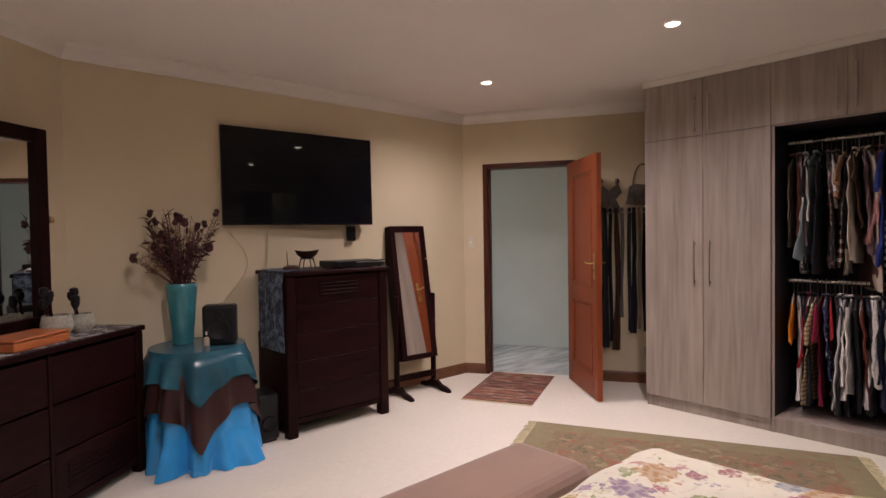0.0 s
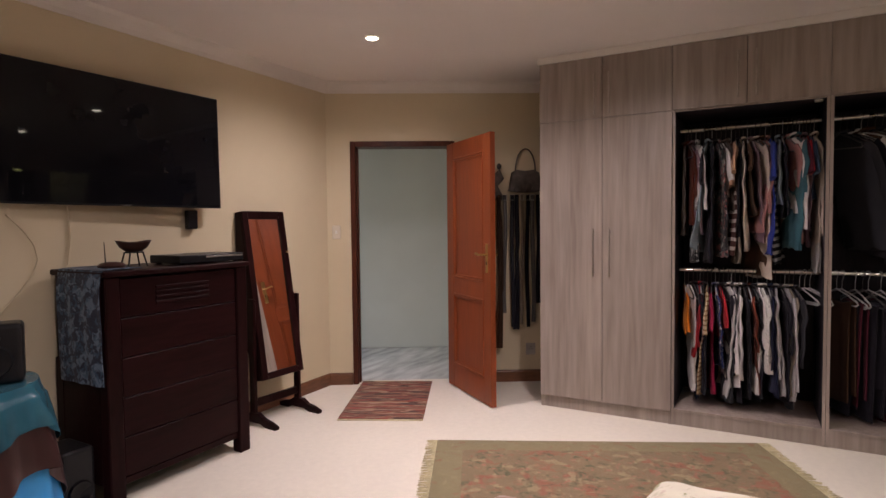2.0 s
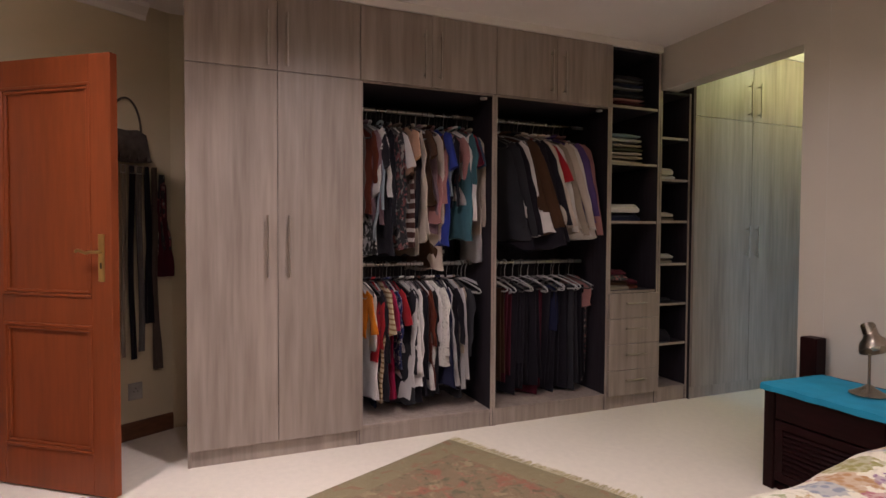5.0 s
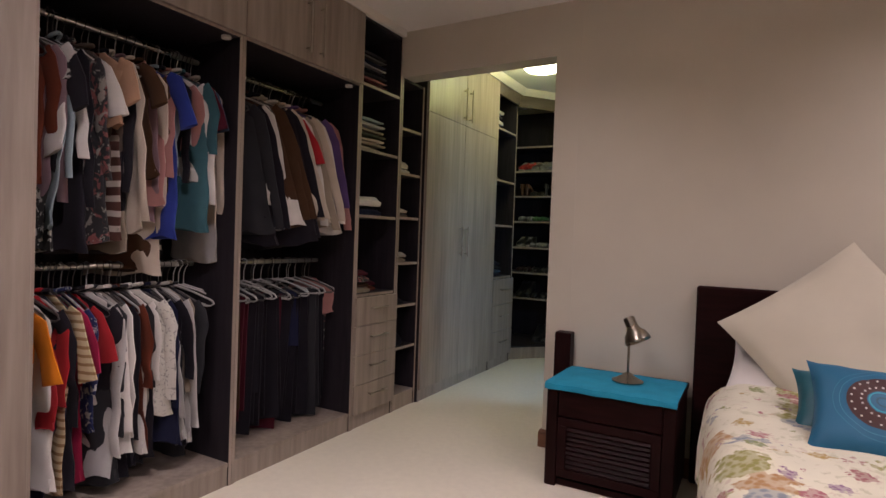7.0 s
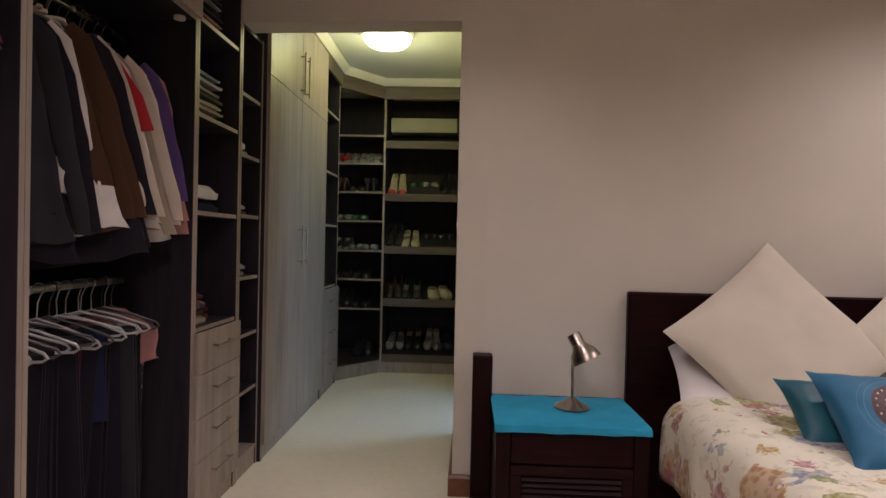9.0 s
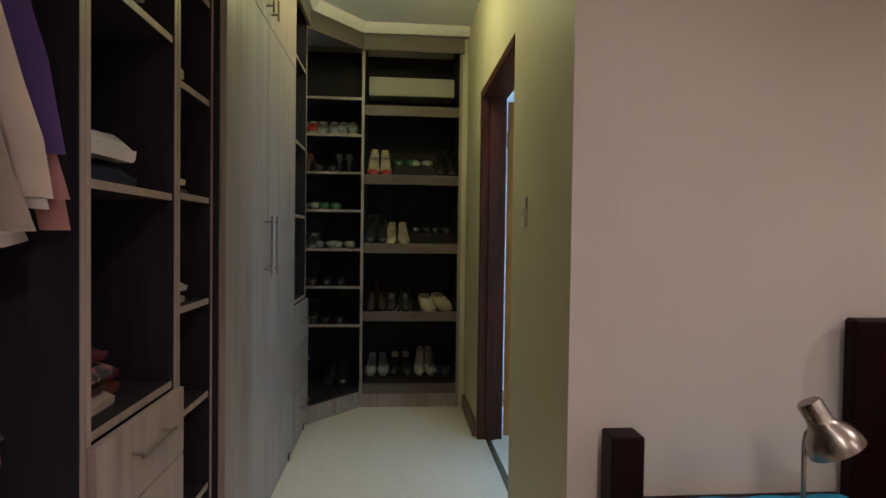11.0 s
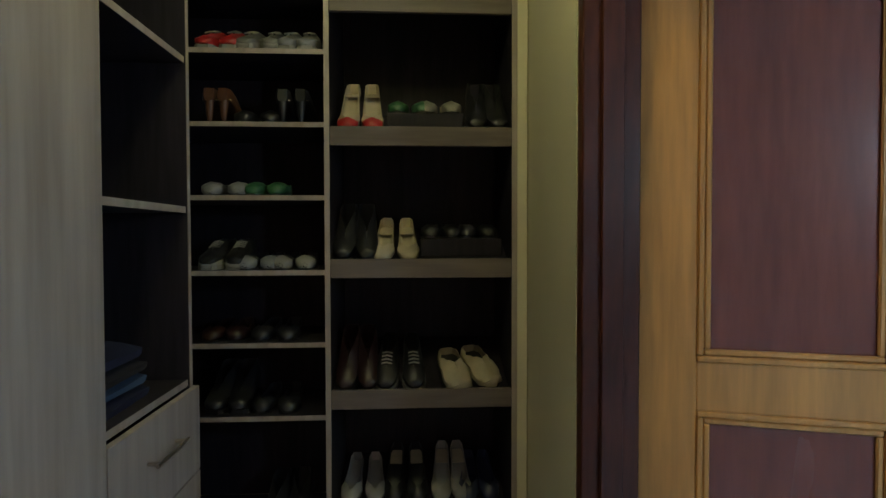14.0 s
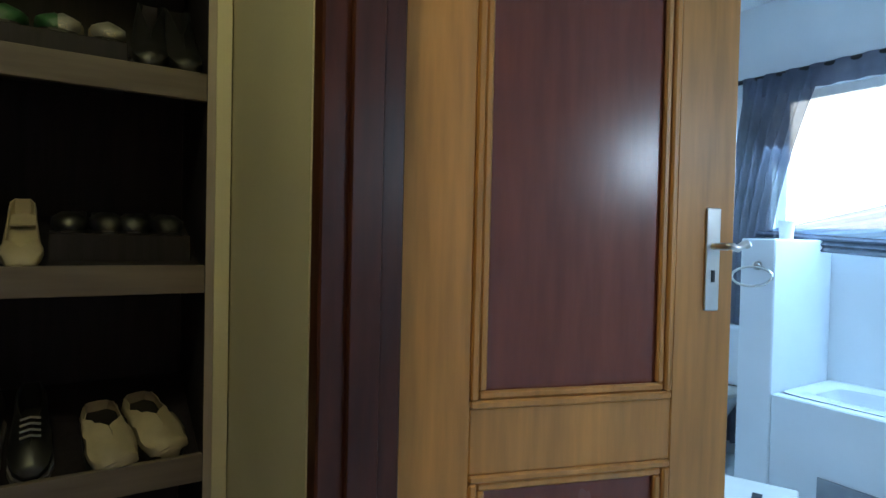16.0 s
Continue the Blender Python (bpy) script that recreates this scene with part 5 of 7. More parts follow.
def folded(x, y, z, w, d, h, color, seed, label="", group="folded clothes on the shelves"):
    rng = random.Random(seed)
    bm = bmesh.new()
    n, m_ = 10, 8
    prof = [(-0.5, 0.15), (-0.52, 0.5), (-0.49, 0.9), (-0.4, 1.0), (-0.15, 1.02), (0.15, 0.98), (0.4, 1.0), (0.5, 0.9), (0.52, 0.5), (0.5, 0.15), (0.46, 0.0), (0, 0), (-0.46, 0.0)]
    rings = []
    for k in range(m_ + 1):
        u = k / m_ - 0.5
        e = 1 - 0.5 * max(0, abs(u) - 0.42) / 0.08
        rings.append([bm.verts.new((u * d, p * w * (1 + 0.02 * math.sin(k * 2 + seed)), q * h * (e if q > 0.5 else 1) + (0.004 * math.sin(k * 1.7 + i + seed) if q > 0.8 else 0))) for i, (p, q) in enumerate(prof)])
    for a, b in zip(rings, rings[1:]):
        for i in range(len(prof)):
            j = (i + 1) % len(prof)
            bm.faces.new((a[i], a[j], b[j], b[i]))
    bm.faces.new(rings[0])
    bm.faces.new(rings[-1])
    o = part("folded_cloth", bm, cloth(color), smooth=True)
    o.matrix_world = pose(x, y, z, 0, 0, rng.uniform(-5, 5))
    return tagged(o, label or "%s folded garment in a stack on the shelf" % {"check": "checked", "dots": "dotted", "floral": "dark floral", "lace": "white lace"}.get(color, color), "folded clothes", group)


def stack(x, y, z, w, d, items, seed):
    for k, (c, h) in enumerate(items):
        folded(x + 0.006 * math.sin(k * 3 + seed), y + 0.006 * math.sin(k * 5 + seed), z, w * (1 - 0.02 * k), d, h, c, seed + k)
        z += h * 1.06 + 0.002


S0 = 0.0095
ym = sum(U4) / 2
stack(WX + 0.2, ym + 0.02, 2.10 + S0, 0.27, 0.3, [("purple", .022), ("maroon", .02), ("pink", .02), ("charcoal", .025), ("black", .025), ("palegrey", .015), ("navy", .03), ("grey", .015), ("charcoal", .03)], 1)
stack(WX + 0.2, ym + 0.04, 1.707 + S0, 0.28, 0.32, [("cream", .028), ("beige", .026), ("cream", .024), ("olive", .026), ("beige", .028), ("palegrey", .03), ("bluegrey", .028)], 2)
stack(WX + 0.2, ym + 0.04, 1.302 + S0, 0.27, 0.3, [("navy", .055), ("white", .06)], 3)
stack(WX + 0.34, ym + 0.09, 1.302 + S0 + 0.0, 0.12, 0.08, [("teal", .05), ("charcoal", .05), ("teal", .05), ("grey", .04)], 4)
stack(WX + 0.17, ym + 0.09, 0.815 + S0, 0.18, 0.22, [("beige", .03), ("brown", .03), ("floral", .035), ("maroon", .03)], 5)
stack(WX + 0.2, ym - 0.06, 0.815 + S0, 0.12, 0.2, [("rust", .03), ("maroon", .03)], 6)
yn = sum(U5) / 2
for z, items, sd in ((1.61, [("palegrey", .03), ("white", .05)], 11), (1.31, [("taupe", .025), ("cream", .03)], 12), (1.0, [("beige", .03), ("palegrey", .03)], 13), (0.42, [("black", .08)], 14), (0.71, [("charcoal", .03)], 15)):
    stack(WX + 0.13, yn + 0.04, z + S0, 0.13, 0.18, items, sd)
yc = -2.565
stack(CX + 0.22, yc, 2.20 + S0, 0.28, 0.3, [("charcoal", .05), ("white", .06), ("black", .03), ("palegrey", .05)], 21)
stack(CX + 0.22, yc, 1.73 + S0, 0.3, 0.3, [("olive", .045)], 22)
stack(CX + 0.2, yc, 0.83 + S0, 0.32, 0.3, [("navy", .03), ("denim", .03), ("black", .03), ("navy", .04)], 24)

# ---------------------------------------------------------------- shoes
M_leather = {c: mat(c + "_shoe_leather", v, 0.35, var=0.12, scale=14, bump=0.06) for c, v in dict(black=(0.015, 0.015, 0.017), brown=(0.08, 0.035, 0.02), cream=(0.46, 0.39, 0.27), white=(0.25, 0.24, 0.22), red=(0.42, 0.025, 0.025), green=(0.035, 0.115, 0.05), grey=(0.16, 0.155, 0.15), silver=(0.20, 0.20, 0.21), maroon=(0.018, 0.007, 0.007), navy=(0.02, 0.025, 0.06)).items()}
M_sole = mat("pale_rubber_sole", (0.22, 0.21, 0.19), 0.6, scale=12)


def shoe_form(rows, length, heel):
    """Lofted upper; the toe lies at y=0 and the heel at y=-length. rows: s, half width, height, how far the top closes."""
    bm = bmesh.new()
    rings = []
    n = 12
    for s, w, h, close in rows:
        lift = heel * min(1, max(0, (s - 0.25) / 0.5)) ** 1.3
        ring = []
        for i in range(n + 1):
            t = i / n * 2 - 1
            a = abs(t)
            if a < 0.4:
                px, pz = t / 0.4 * w * 0.9, 0.006
            elif a < 0.75:
                f = (a - 0.4) / 0.35
                px, pz = math.copysign(w * (0.9 + 0.1 * math.sin(f * 3.1)), t), 0.006 + h * 0.75 * f
            else:
                f = (a - 0.75) / 0.25
                px, pz = math.copysign(w * (0.92 * (1 - close * f)), t), h * (0.75 + 0.25 * f)
            ring.append(bm.verts.new((px, -s * length, pz + lift)))
        rings.append(ring)
    for a, b in zip(rings, rings[1:]):
        for i in range(n):
            bm.faces.new((a[i], a[i + 1], b[i + 1], b[i]))
    bm.faces.new(rings[0])
    bm.faces.new(rings[-1])
    bmesh.ops.remove_doubles(bm, verts=bm.verts, dist=0.0004)
    bm.normal_update()
    bmesh.ops.solidify(bm, geom=bm.faces[:], thickness=0.002)
    return bm


TRAINER = [(0, .02, .028, 1), (.05, .034, .04, 1), (.2, .044, .055, 1), (.4, .042, .075, .85), (.52, .038, .085, .45), (.7, .035, .08, .15), (.9, .034, .085, .12), (1, .022, .085, .1)]
FLAT = [(0, .014, .026, 1), (.04, .028, .042, 1), (.14, .038, .052, 1), (.28, .043, .052, .5), (.4, .038, .034, .1), (.7, .03, .04, .05), (.9, .029, .048, .05), (1, .018, .05, .05)]
BOOT = [(0, .02, .03, 1), (.06, .034, .045, 1), (.25, .043, .06, 1), (.45, .041, .085, .9), (.58, .04, .115, .4), (.75, .038, .125, .15), (.92, .036, .125, .12), (1, .022, .12, .1)]
SLIPPER = [(0, .03, .04, 1), (.05, .045, .058, 1), (.2, .054, .07, 1), (.4, .054, .075, .95), (.52, .05, .07, .4), (.7, .046, .055, .15), (.9, .044, .055, .12), (1, .028, .05, .1)]


def shoe(kind, color, m, toe=None, label="", heel=None, group="shoes on the closet shelves"):
    rows, hh = {"trainer": (TRAINER, 0.014), "flat": (FLAT, 0.008), "pump": (FLAT, 0.075), "boot": (BOOT, 0.02), "slipper": (SLIPPER, 0.0)}[kind]
    hh = heel if heel is not None else hh
    t = thing("shoe", m, label, "shoe", group)
    ln = {"trainer": 0.255, "flat": 0.24, "pump": 0.24, "boot": 0.25, "slipper": 0.25}[kind]
    up = shoe_form(rows, ln, hh)
    if kind in ("trainer", "boot"):
        up.transform(Matrix.Translation((0, 0, 0.014)))
    if kind == "slipper":
        bmesh.ops.subdivide_edges(up, edges=up.edges[:], cuts=1)
        for v in up.verts:
            v.co += Vector((noise.noise(v.co * 45), noise.noise(v.co * 45 + Vector((5, 1, 2))), noise.noise(v.co * 40 + Vector((9, 4, 7))))) * 0.009
    part("upper", up, M_leather[color], t, smooth=True)
    if toe:
        bm = shoe_form([(s, w * 1.03, h * 1.04, c) for s, w, h, c in rows[:3]], ln, hh)
        part("toe_cap", bm, M_leather[toe], t, toe + " toe cap", smooth=True)
    if kind == "pump":
        part("heel", tube([(0, -ln * 0.93, 0.0), (0, -ln * 0.95, 0.03), (0, -ln * 0.93, hh + 0.01)], 0.006, 8, r2=0.018), M_leather[color], t, smooth=True)
        part("insole", bx(-0.025, 0.025, -ln * 0.95, -ln * 0.62, hh + 0.010, hh + 0.013), M_leather["cream"], t)
    else:
        bm = bmesh.new()
        lo = [bm.verts.new((sx * w * 1.02, -s * ln, 0)) for sx, seq in ((-1, rows), (1, rows[::-1])) for s, w, h, c in seq]
        f = bm.faces.new(lo)
        e = bmesh.ops.extrude_face_region(bm, geom=[f])
        for v in e["geom"]:
            if isinstance(v, bmesh.types.BMVert):
                v.co.z += 0.018 if kind != "flat" else 0.005
        part("sole", bm, M_sole if kind == "trainer" else M_leather["black"], t)
        if kind == "trainer":
            bm = bmesh.new()
            for k in range(4):
                tube([(-0.02, -ln * (0.28 + 0.06 * k), 0.082 + 0.006 * k), (0, -ln * (0.285 + 0.06 * k), 0.087 + 0.006 * k), (0.02, -ln * (0.28 + 0.06 * k), 0.082 + 0.006 * k)], 0.003, 6, bm)
            part("laces", bm, M_leather["white"], t)
    return t


def pair(kind, color, m, gap=0.085, **k):
    a = shoe(kind, color, m @ pose(-gap / 2, 0, 0, 0, 0, 3), **k)
    return a, copy_thing(a, m @ pose(gap / 2, 0, 0, 0, 0, -3))


def on_slope(x, z, turn=0, back=0.0):
    return Matrix.Translation((x, EY - 0.032, z + 0.042)) @ Matrix.Rotation(radians(-20), 4, "X") @ Matrix.Translation((0, -back, 0)) @ Matrix.Rotation(radians(turn), 4, "Z")


def on_corner(x, z, toe_out=True):
    """On a corner shelf, x from its blind end: toes to the front, or heels."""
    return pose(4.555 - 0.92 * x, CFY - 0.02 if toe_out else CFY - 0.27, z + 0.0098, 0, 0, 0 if toe_out else 180)


def riser(x0, x1, z):
    o = part("riser", bx(x0, x1, EY - 0.36, EY - 0.11, z + 0.055, z + 0.135, 0.003), M_carc, c5, "dark low riser on the sloping shelf")
    return z + 0.137


pair("pump", "cream", on_slope(EX1 - 0.105, 1.575), toe="red", label="cream pump with a bright red toe", heel=0.10, gap=0.095)
zr = riser(EX0 + 0.17, EX1 - 0.20, 1.575)
pair("flat", "green", pose(EX1 - 0.29, EY - 0.118, zr), label="dark green strappy flat shoe", gap=0.1)
pair("flat", "cream", pose(EX0 + 0.26, EY - 0.118, zr), label="cream patterned flat shoe", gap=0.1, toe="white")
pair("boot", "black", on_slope(EX0 + 0.085, 1.575), label="black ankle shoe in the shade")
pair("boot", "black", on_slope(EX1 - 0.085, 1.095), label="black patent leather ankle boot", gap=0.09)
pair("pump", "cream", on_slope(EX1 - 0.235, 1.095), label="crumpled cream leather pump", heel=0.05, gap=0.1)
zr = riser(EX0 + 0.02, EX1 - 0.33, 1.095)
pair("flat", "black", pose(EX0 + 0.11, EY - 0.118, zr), label="black flat shoe with a buckle")
pair("flat", "black", pose(EX0 + 0.25, EY - 0.118, zr), label="black flat shoe on the riser")
pair("boot", "maroon", on_slope(EX1 - 0.09, 0.615), label="dark maroon leather ankle boot")
pair("trainer", "black", on_slope(EX1 - 0.25, 0.615), label="glossy black leather lace-up shoe", gap=0.11)
pair("slipper", "cream", on_slope(EX0 + 0.13, 0.615, 12), label="fluffy cream slipper on its shelf", gap=0.12)
# cream and beige pairs get darker leather here, standing in for the dim bottom shelf
pair("flat", "white", on_slope(EX1 - 0.1, 0.105, 0, 0.11), label="cream sandal on the lowest shelf", gap=0.1)
pair("pump", "black", on_slope(EX1 - 0.27, 0.105, 0, 0.11), label="black pump with a pale insole", heel=0.06, gap=0.1)
pair("pump", "white", on_slope(EX1 - 0.45, 0.105, 0, 0.11), label="beige pump on the lowest shelf", heel=0.06)
pair("flat", "navy", on_slope(EX0 + 0.10, 0.105, 0, 0.11), label="dark navy flat leather shoe")
pair("trainer", "red", on_corner(0.09, 1.905), label="red trainer with a white sole", gap=0.09)
pair("trainer", "grey", on_corner(0.25, 1.905), label="dark grey trainer with a white sole", gap=0.095, toe="white")
pair("trainer", "silver", on_corner(0.40, 1.905), label="pale silver trainer with laces", gap=0.08)
pair("pump", "brown", on_corner(0.085, 1.643, False), label="tan high-heeled pump seen from behind", gap=0.075)
pair("flat", "black", on_corner(0.24, 1.643), label="plain black flat leather shoe", gap=0.1)
pair("pump", "black", on_corner(0.38, 1.643, False), label="black high-heeled leather pump", gap=0.09)
pair("flat", "grey", on_corner(0.11, 1.379), label="grey ballet flat shoe", gap=0.1, toe="silver")
pair("flat", "green", on_corner(0.27, 1.379), label="green ballet flat shoe", gap=0.085)
pair("trainer", "black", on_corner(0.10, 1.107), label="black and white checked shoe", gap=0.1, toe="white")
pair("flat", "black", on_corner(0.24, 1.107), label="black flat shoe with a silver toe", gap=0.09, toe="silver")
pair("flat", "black", on_corner(0.38, 1.107), label="black flat shoe with a white bow", gap=0.09, toe="white")
pair("flat", "black", on_corner(0.30, 0.843), label="black flat leather sandal", gap=0.1)
pair("flat", "maroon", on_corner(0.10, 0.843), label="dark maroon flat leather sandal", gap=0.09)
pair("boot", "black", on_corner(0.11, 0.575), label="black lace-up shoe in the shade", gap=0.09)
pair("flat", "black", on_corner(0.30, 0.575), label="plain black slip-on shoe", gap=0.1)
pair("boot", "black", on_corner(0.33, 0.122), label="black boot on the bottom board", gap=0.1)

# ---------------------------------------------------------------- decorative hooks with belts by the door
def on_doorwall(s, z):
    p = Vector((*A, 0)) + DW * s
    return Matrix.Translation((p.x, p.y, z)) @ Matrix.Rotation(math.atan2(-DW.y, -DW.x), 4, "Z")   # local y into the room, x towards the door


M_pewter = mat("dark_pewter_metal", (0.14, 0.115, 0.10), 0.5, 0.4, var=0.3, scale=18, bump=0.15)
hk = thing("wall_hook", on_doorwall(1.68, 1.62), "handbag-shaped dark metal wall hook with a wire handle", "wall hook")
bm = bmesh.new()
sh = [(-0.155, 0.015), (-0.145, 0.03), (-0.12, 0.17), (-0.07, 0.195), (0, 0.185), (0.07, 0.195), (0.12, 0.17), (0.145, 0.03), (0.155, 0.015), (0.07, 0.0), (-0.07, 0.0)]
f0 = [bm.verts.new((x, 0.004, z)) for x, z in sh]
f1 = [bm.verts.new((x * 0.94, 0.022, z * 0.97)) for x, z in sh]
bm.faces.new(f0[::-1]), bm.faces.new(f1)
for i in range(len(sh)):
    j = (i + 1) % len(sh)
    bm.faces.new((f0[i], f0[j], f1[j], f1[i]))
part("plate", bm, M_pewter, hk)
part("handle", tube([(-0.085 * math.cos(a), 0.012, 0.18 + 0.19 * math.sin(a)) for a in [math.pi * k / 12 for k in range(13)]], 0.006, 8), M_pewter, hk, smooth=True)
for k in range(5):
    part("hook", tube([(-0.1 + 0.05 * k, 0.02, 0.02), (-0.1 + 0.05 * k, 0.05, 0.015), (-0.1 + 0.05 * k, 0.055, 0.04)], 0.004, 6), M_pewter, hk, smooth=True)
hk2 = thing("wall_hook", on_doorwall(1.385, 1.56), "corset-shaped dark metal wall hook with two knobs", "wall hook")
bm = bmesh.new()
sh = [(-0.08, 0.26), (-0.115, 0.18), (-0.06, 0.12), (-0.12, 0.0), (0.12, 0.0), (0.06, 0.12), (0.115, 0.18), (0.08, 0.26), (0, 0.20)]
f0 = [bm.verts.new((x, 0.004, z)) for x, z in sh]
f1 = [bm.verts.new((x * 0.92, 0.028, 0.01 + z * 0.95)) for x, z in sh]
bm.faces.new(f0[::-1]), bm.faces.new(f1)
for i in range(len(sh)):
    j = (i + 1) % len(sh)
    bm.faces.new((f0[i], f0[j], f1[j], f1[i]))
part("plate", bm, M_pewter, hk2)
for x in (-0.07, 0.07):
    part("knob", lathe([(0, 0), (0.012, 0.005), (0.022, 0.03), (0.012, 0.05), (0, 0.054)], 14), M_pewter, hk2, m=pose(x, 0.016, 0.255), smooth=True)
for k in range(4):
    part("hook", tube([(-0.075 + 0.05 * k, 0.02, 0.01), (-0.075 + 0.05 * k, 0.05, 0.005), (-0.075 + 0.05 * k, 0.055, 0.03)], 0.004, 6), M_pewter, hk2, smooth=True)


def belt(s, z, length, w, color, label, turn=0, loop=True):
    t = thing("belt" if loop else "scarf", on_doorwall(s, z) @ pose(0, 0.055, 0, 0, 0, turn), label, "belt" if loop else "scarf", "belts on the wall hooks")
    bm = bmesh.new()
    rng = random.Random(int(s * 1000))
    rows = []
    for k in range(15):
        f = k / 14
        wob = 0.006 * math.sin(f * 6 + s * 40)
        wid = w * (1 if loop else (0.5 + 0.8 * f + 0.12 * math.sin(f * 9)))
        rows.append([bm.verts.new(((j / 4 - 0.5) * wid + wob, 0.004 * math.sin(j * 2.2 + f * 4 + s * 9) * (3 if not loop else 1), -length * f)) for j in range(5)])
    for a, b in zip(rows, rows[1:]):
        for j in range(4):
            bm.faces.new((a[j], a[j + 1], b[j + 1], b[j]))
    bm.normal_update()
    bmesh.ops.solidify(bm, geom=bm.faces[:], thickness=0.004 if loop else 0.012)
    part("strap" if loop else "cloth", bm, cloth(color), t, smooth=True)
    if loop:
        part("buckle", tube([(-w * 0.6, 0.003, 0.0), (w * 0.6, 0.003, 0.0), (w * 0.6, 0.003, -0.045), (-w * 0.6, 0.003, -0.045)], 0.004, 6, closed=True), M_chrome, t)
    return t


for s, ln, w, c, lp in ((1.56, 1.12, .03, "charcoal", True), (1.598, 1.14, .035, "black", False), (1.642, 1.10, .022, "beige", True), (1.688, 1.12, .032, "black", True), (1.735, 1.08, .036, "grey", True), (1.785, 0.92, .04, "black", False), (1.825, 1.2, .032, "taupe", False),
                       (1.285, 1.10, .03, "brown", True), (1.345, 1.28, .05, "charcoal", False), (1.395, 1.22, .03, "black", True), (1.45, 1.30, .045, "brown", False), (1.495, 1.0, .028, "grey", True)):
    belt(s, 1.60, ln, w, c, {"True": "%s leather belt hanging from a wall hook", "False": "%s scarf hanging from a wall hook"}[str(lp)] % c, loop=lp)
belt(1.875, 1.50, 0.55, 0.07, "maroon", "dark red patterned scarf hanging in the corner", loop=False)
belt(1.87, 1.56, 0.45, 0.05, "floral", "dark floral scarf hanging in the corner", loop=False)

# ---------------------------------------------------------------- rugs
M_rug = spotted("olive_persian_pile", (0.225, 0.165, 0.10), [((0.30, 0.10, 0.065), 9, 0.56, 2.0), ((0.34, 0.27, 0.16), 13, 0.57, 7.0), ((0.10, 0.10, 0.055), 18, 0.58, 4.0), ((0.36, 0.16, 0.12), 22, 0.61, 9.0)], 0.95, bump=0.4, weave=260, soft=0.07, cover=0.75)
M_rugb = spotted("green_rug_border", (0.24, 0.20, 0.115), [((0.26, 0.11, 0.07), 14, 0.60, 3.0), ((0.32, 0.26, 0.15), 20, 0.62, 8.0)], 0.95, bump=0.4, weave=260, soft=0.08, cover=0.6)
M_fringe = mat("cream_rug_fringe", (0.55, 0.48, 0.30), 0.95, var=0.15, scale=40)
r1, r2 = Vector((3.44, 2.56, 0)), Vector((4.284, 0.806, 0))
rd = (r2 - r1).normalized()
rl, rw = (r2 - r1).length, 1.35
MR = Matrix.Translation(r1) @ Matrix.Rotation(math.atan2(rd.y, rd.x), 4, "Z")    # x along the far edge, -y towards the bed
rg = thing("rug", MR, "large worn olive and rust patterned rug with cream fringes", "rug")
part("border", bx(0.0, rl, -rw, 0.0, 0.0, 0.008, 0.003), M_rugb, rg)
part("field", bx(0.16, rl - 0.16, -rw + 0.16, -0.16, 0.0082, 0.0105, 0.001), M_rug, rg)
for x0, sg in ((0.0, -1), (rl, 1)):
    bm = bmesh.new()
    rng = random.Random(int(x0 * 10) + 5)
    for k in range(190):
        y = -rw * (k + 0.5) / 190
        e = rng.uniform(-0.012, 0.012)
        tube([(x0, y, 0.004), (x0 + sg * 0.025, y + e * 0.4, 0.005), (x0 + sg * rng.uniform(0.045, 0.07), y + e, 0.003)], 0.0022, 4, bm)
    o = part("fringe", bm, M_fringe, rg, "cream knotted fringe")
    o["kind"] = "stuff"
M_mat = spotted("faded_red_mat_pile", (0.20, 0.085, 0.06), [((0.05, 0.03, 0.03), 9, 0.52, 1.0), ((0.42, 0.28, 0.20), 10, 0.55, 5.0), ((0.30, 0.06, 0.045), 14, 0.57, 3.0)], 0.95, bump=0.4, weave=260)
for n in M_mat.node_tree.nodes:
    if n.type == "MAPPING":
        n.inputs["Scale"].default_value = (3.0, 0.4, 1)
mt = thing("door_mat", pose(4.025, 3.315, 0, 0, 0, 26), "faded red and brown patterned mat across the doorway", "rug")
part("mat_top", bx(-0.475, 0.475, -0.30, 0.30, 0.0, 0.009, 0.003), M_mat, mt)
part("edging", bx(-0.50, -0.476, -0.30, 0.30, 0.0, 0.006, 0.002), M_fringe, mt)
part("edging", bx(0.476, 0.50, -0.30, 0.30, 0.0, 0.006, 0.002), M_fringe, mt)

# ---------------------------------------------------------------- bed
bed = thing("bed", pose(0, 0, 0), "double bed with a dark mahogany headboard", "bed")
BX_0, BX_1, BF = 0.78, 2.43, 1.10
part("headboard", bx(BX_0 - 0.03, 2.56, -0.848, -0.803, 0.0, 0.995, 0.008), M_mahog, bed)
part("base", bx(BX_0 + 0.02, BX_1 - 0.12, -0.80, BF - 0.02, 0.06, 0.30, 0.02), M_black, bed)
part("mattress", bx(BX_0, BX_1 - 0.10, -0.80, BF, 0.301, 0.47, 0.05, seg=3), M_plast, bed)
for x in (BX_0 + 0.08, BX_1 - 0.18):
    for y in (-0.7, BF - 0.1):
        part("foot", lathe([(0, 0), (0.025, 0), (0.03, 0.0595), (0, 0.0595)], 12), M_black, bed, m=pose(x, y, 0))

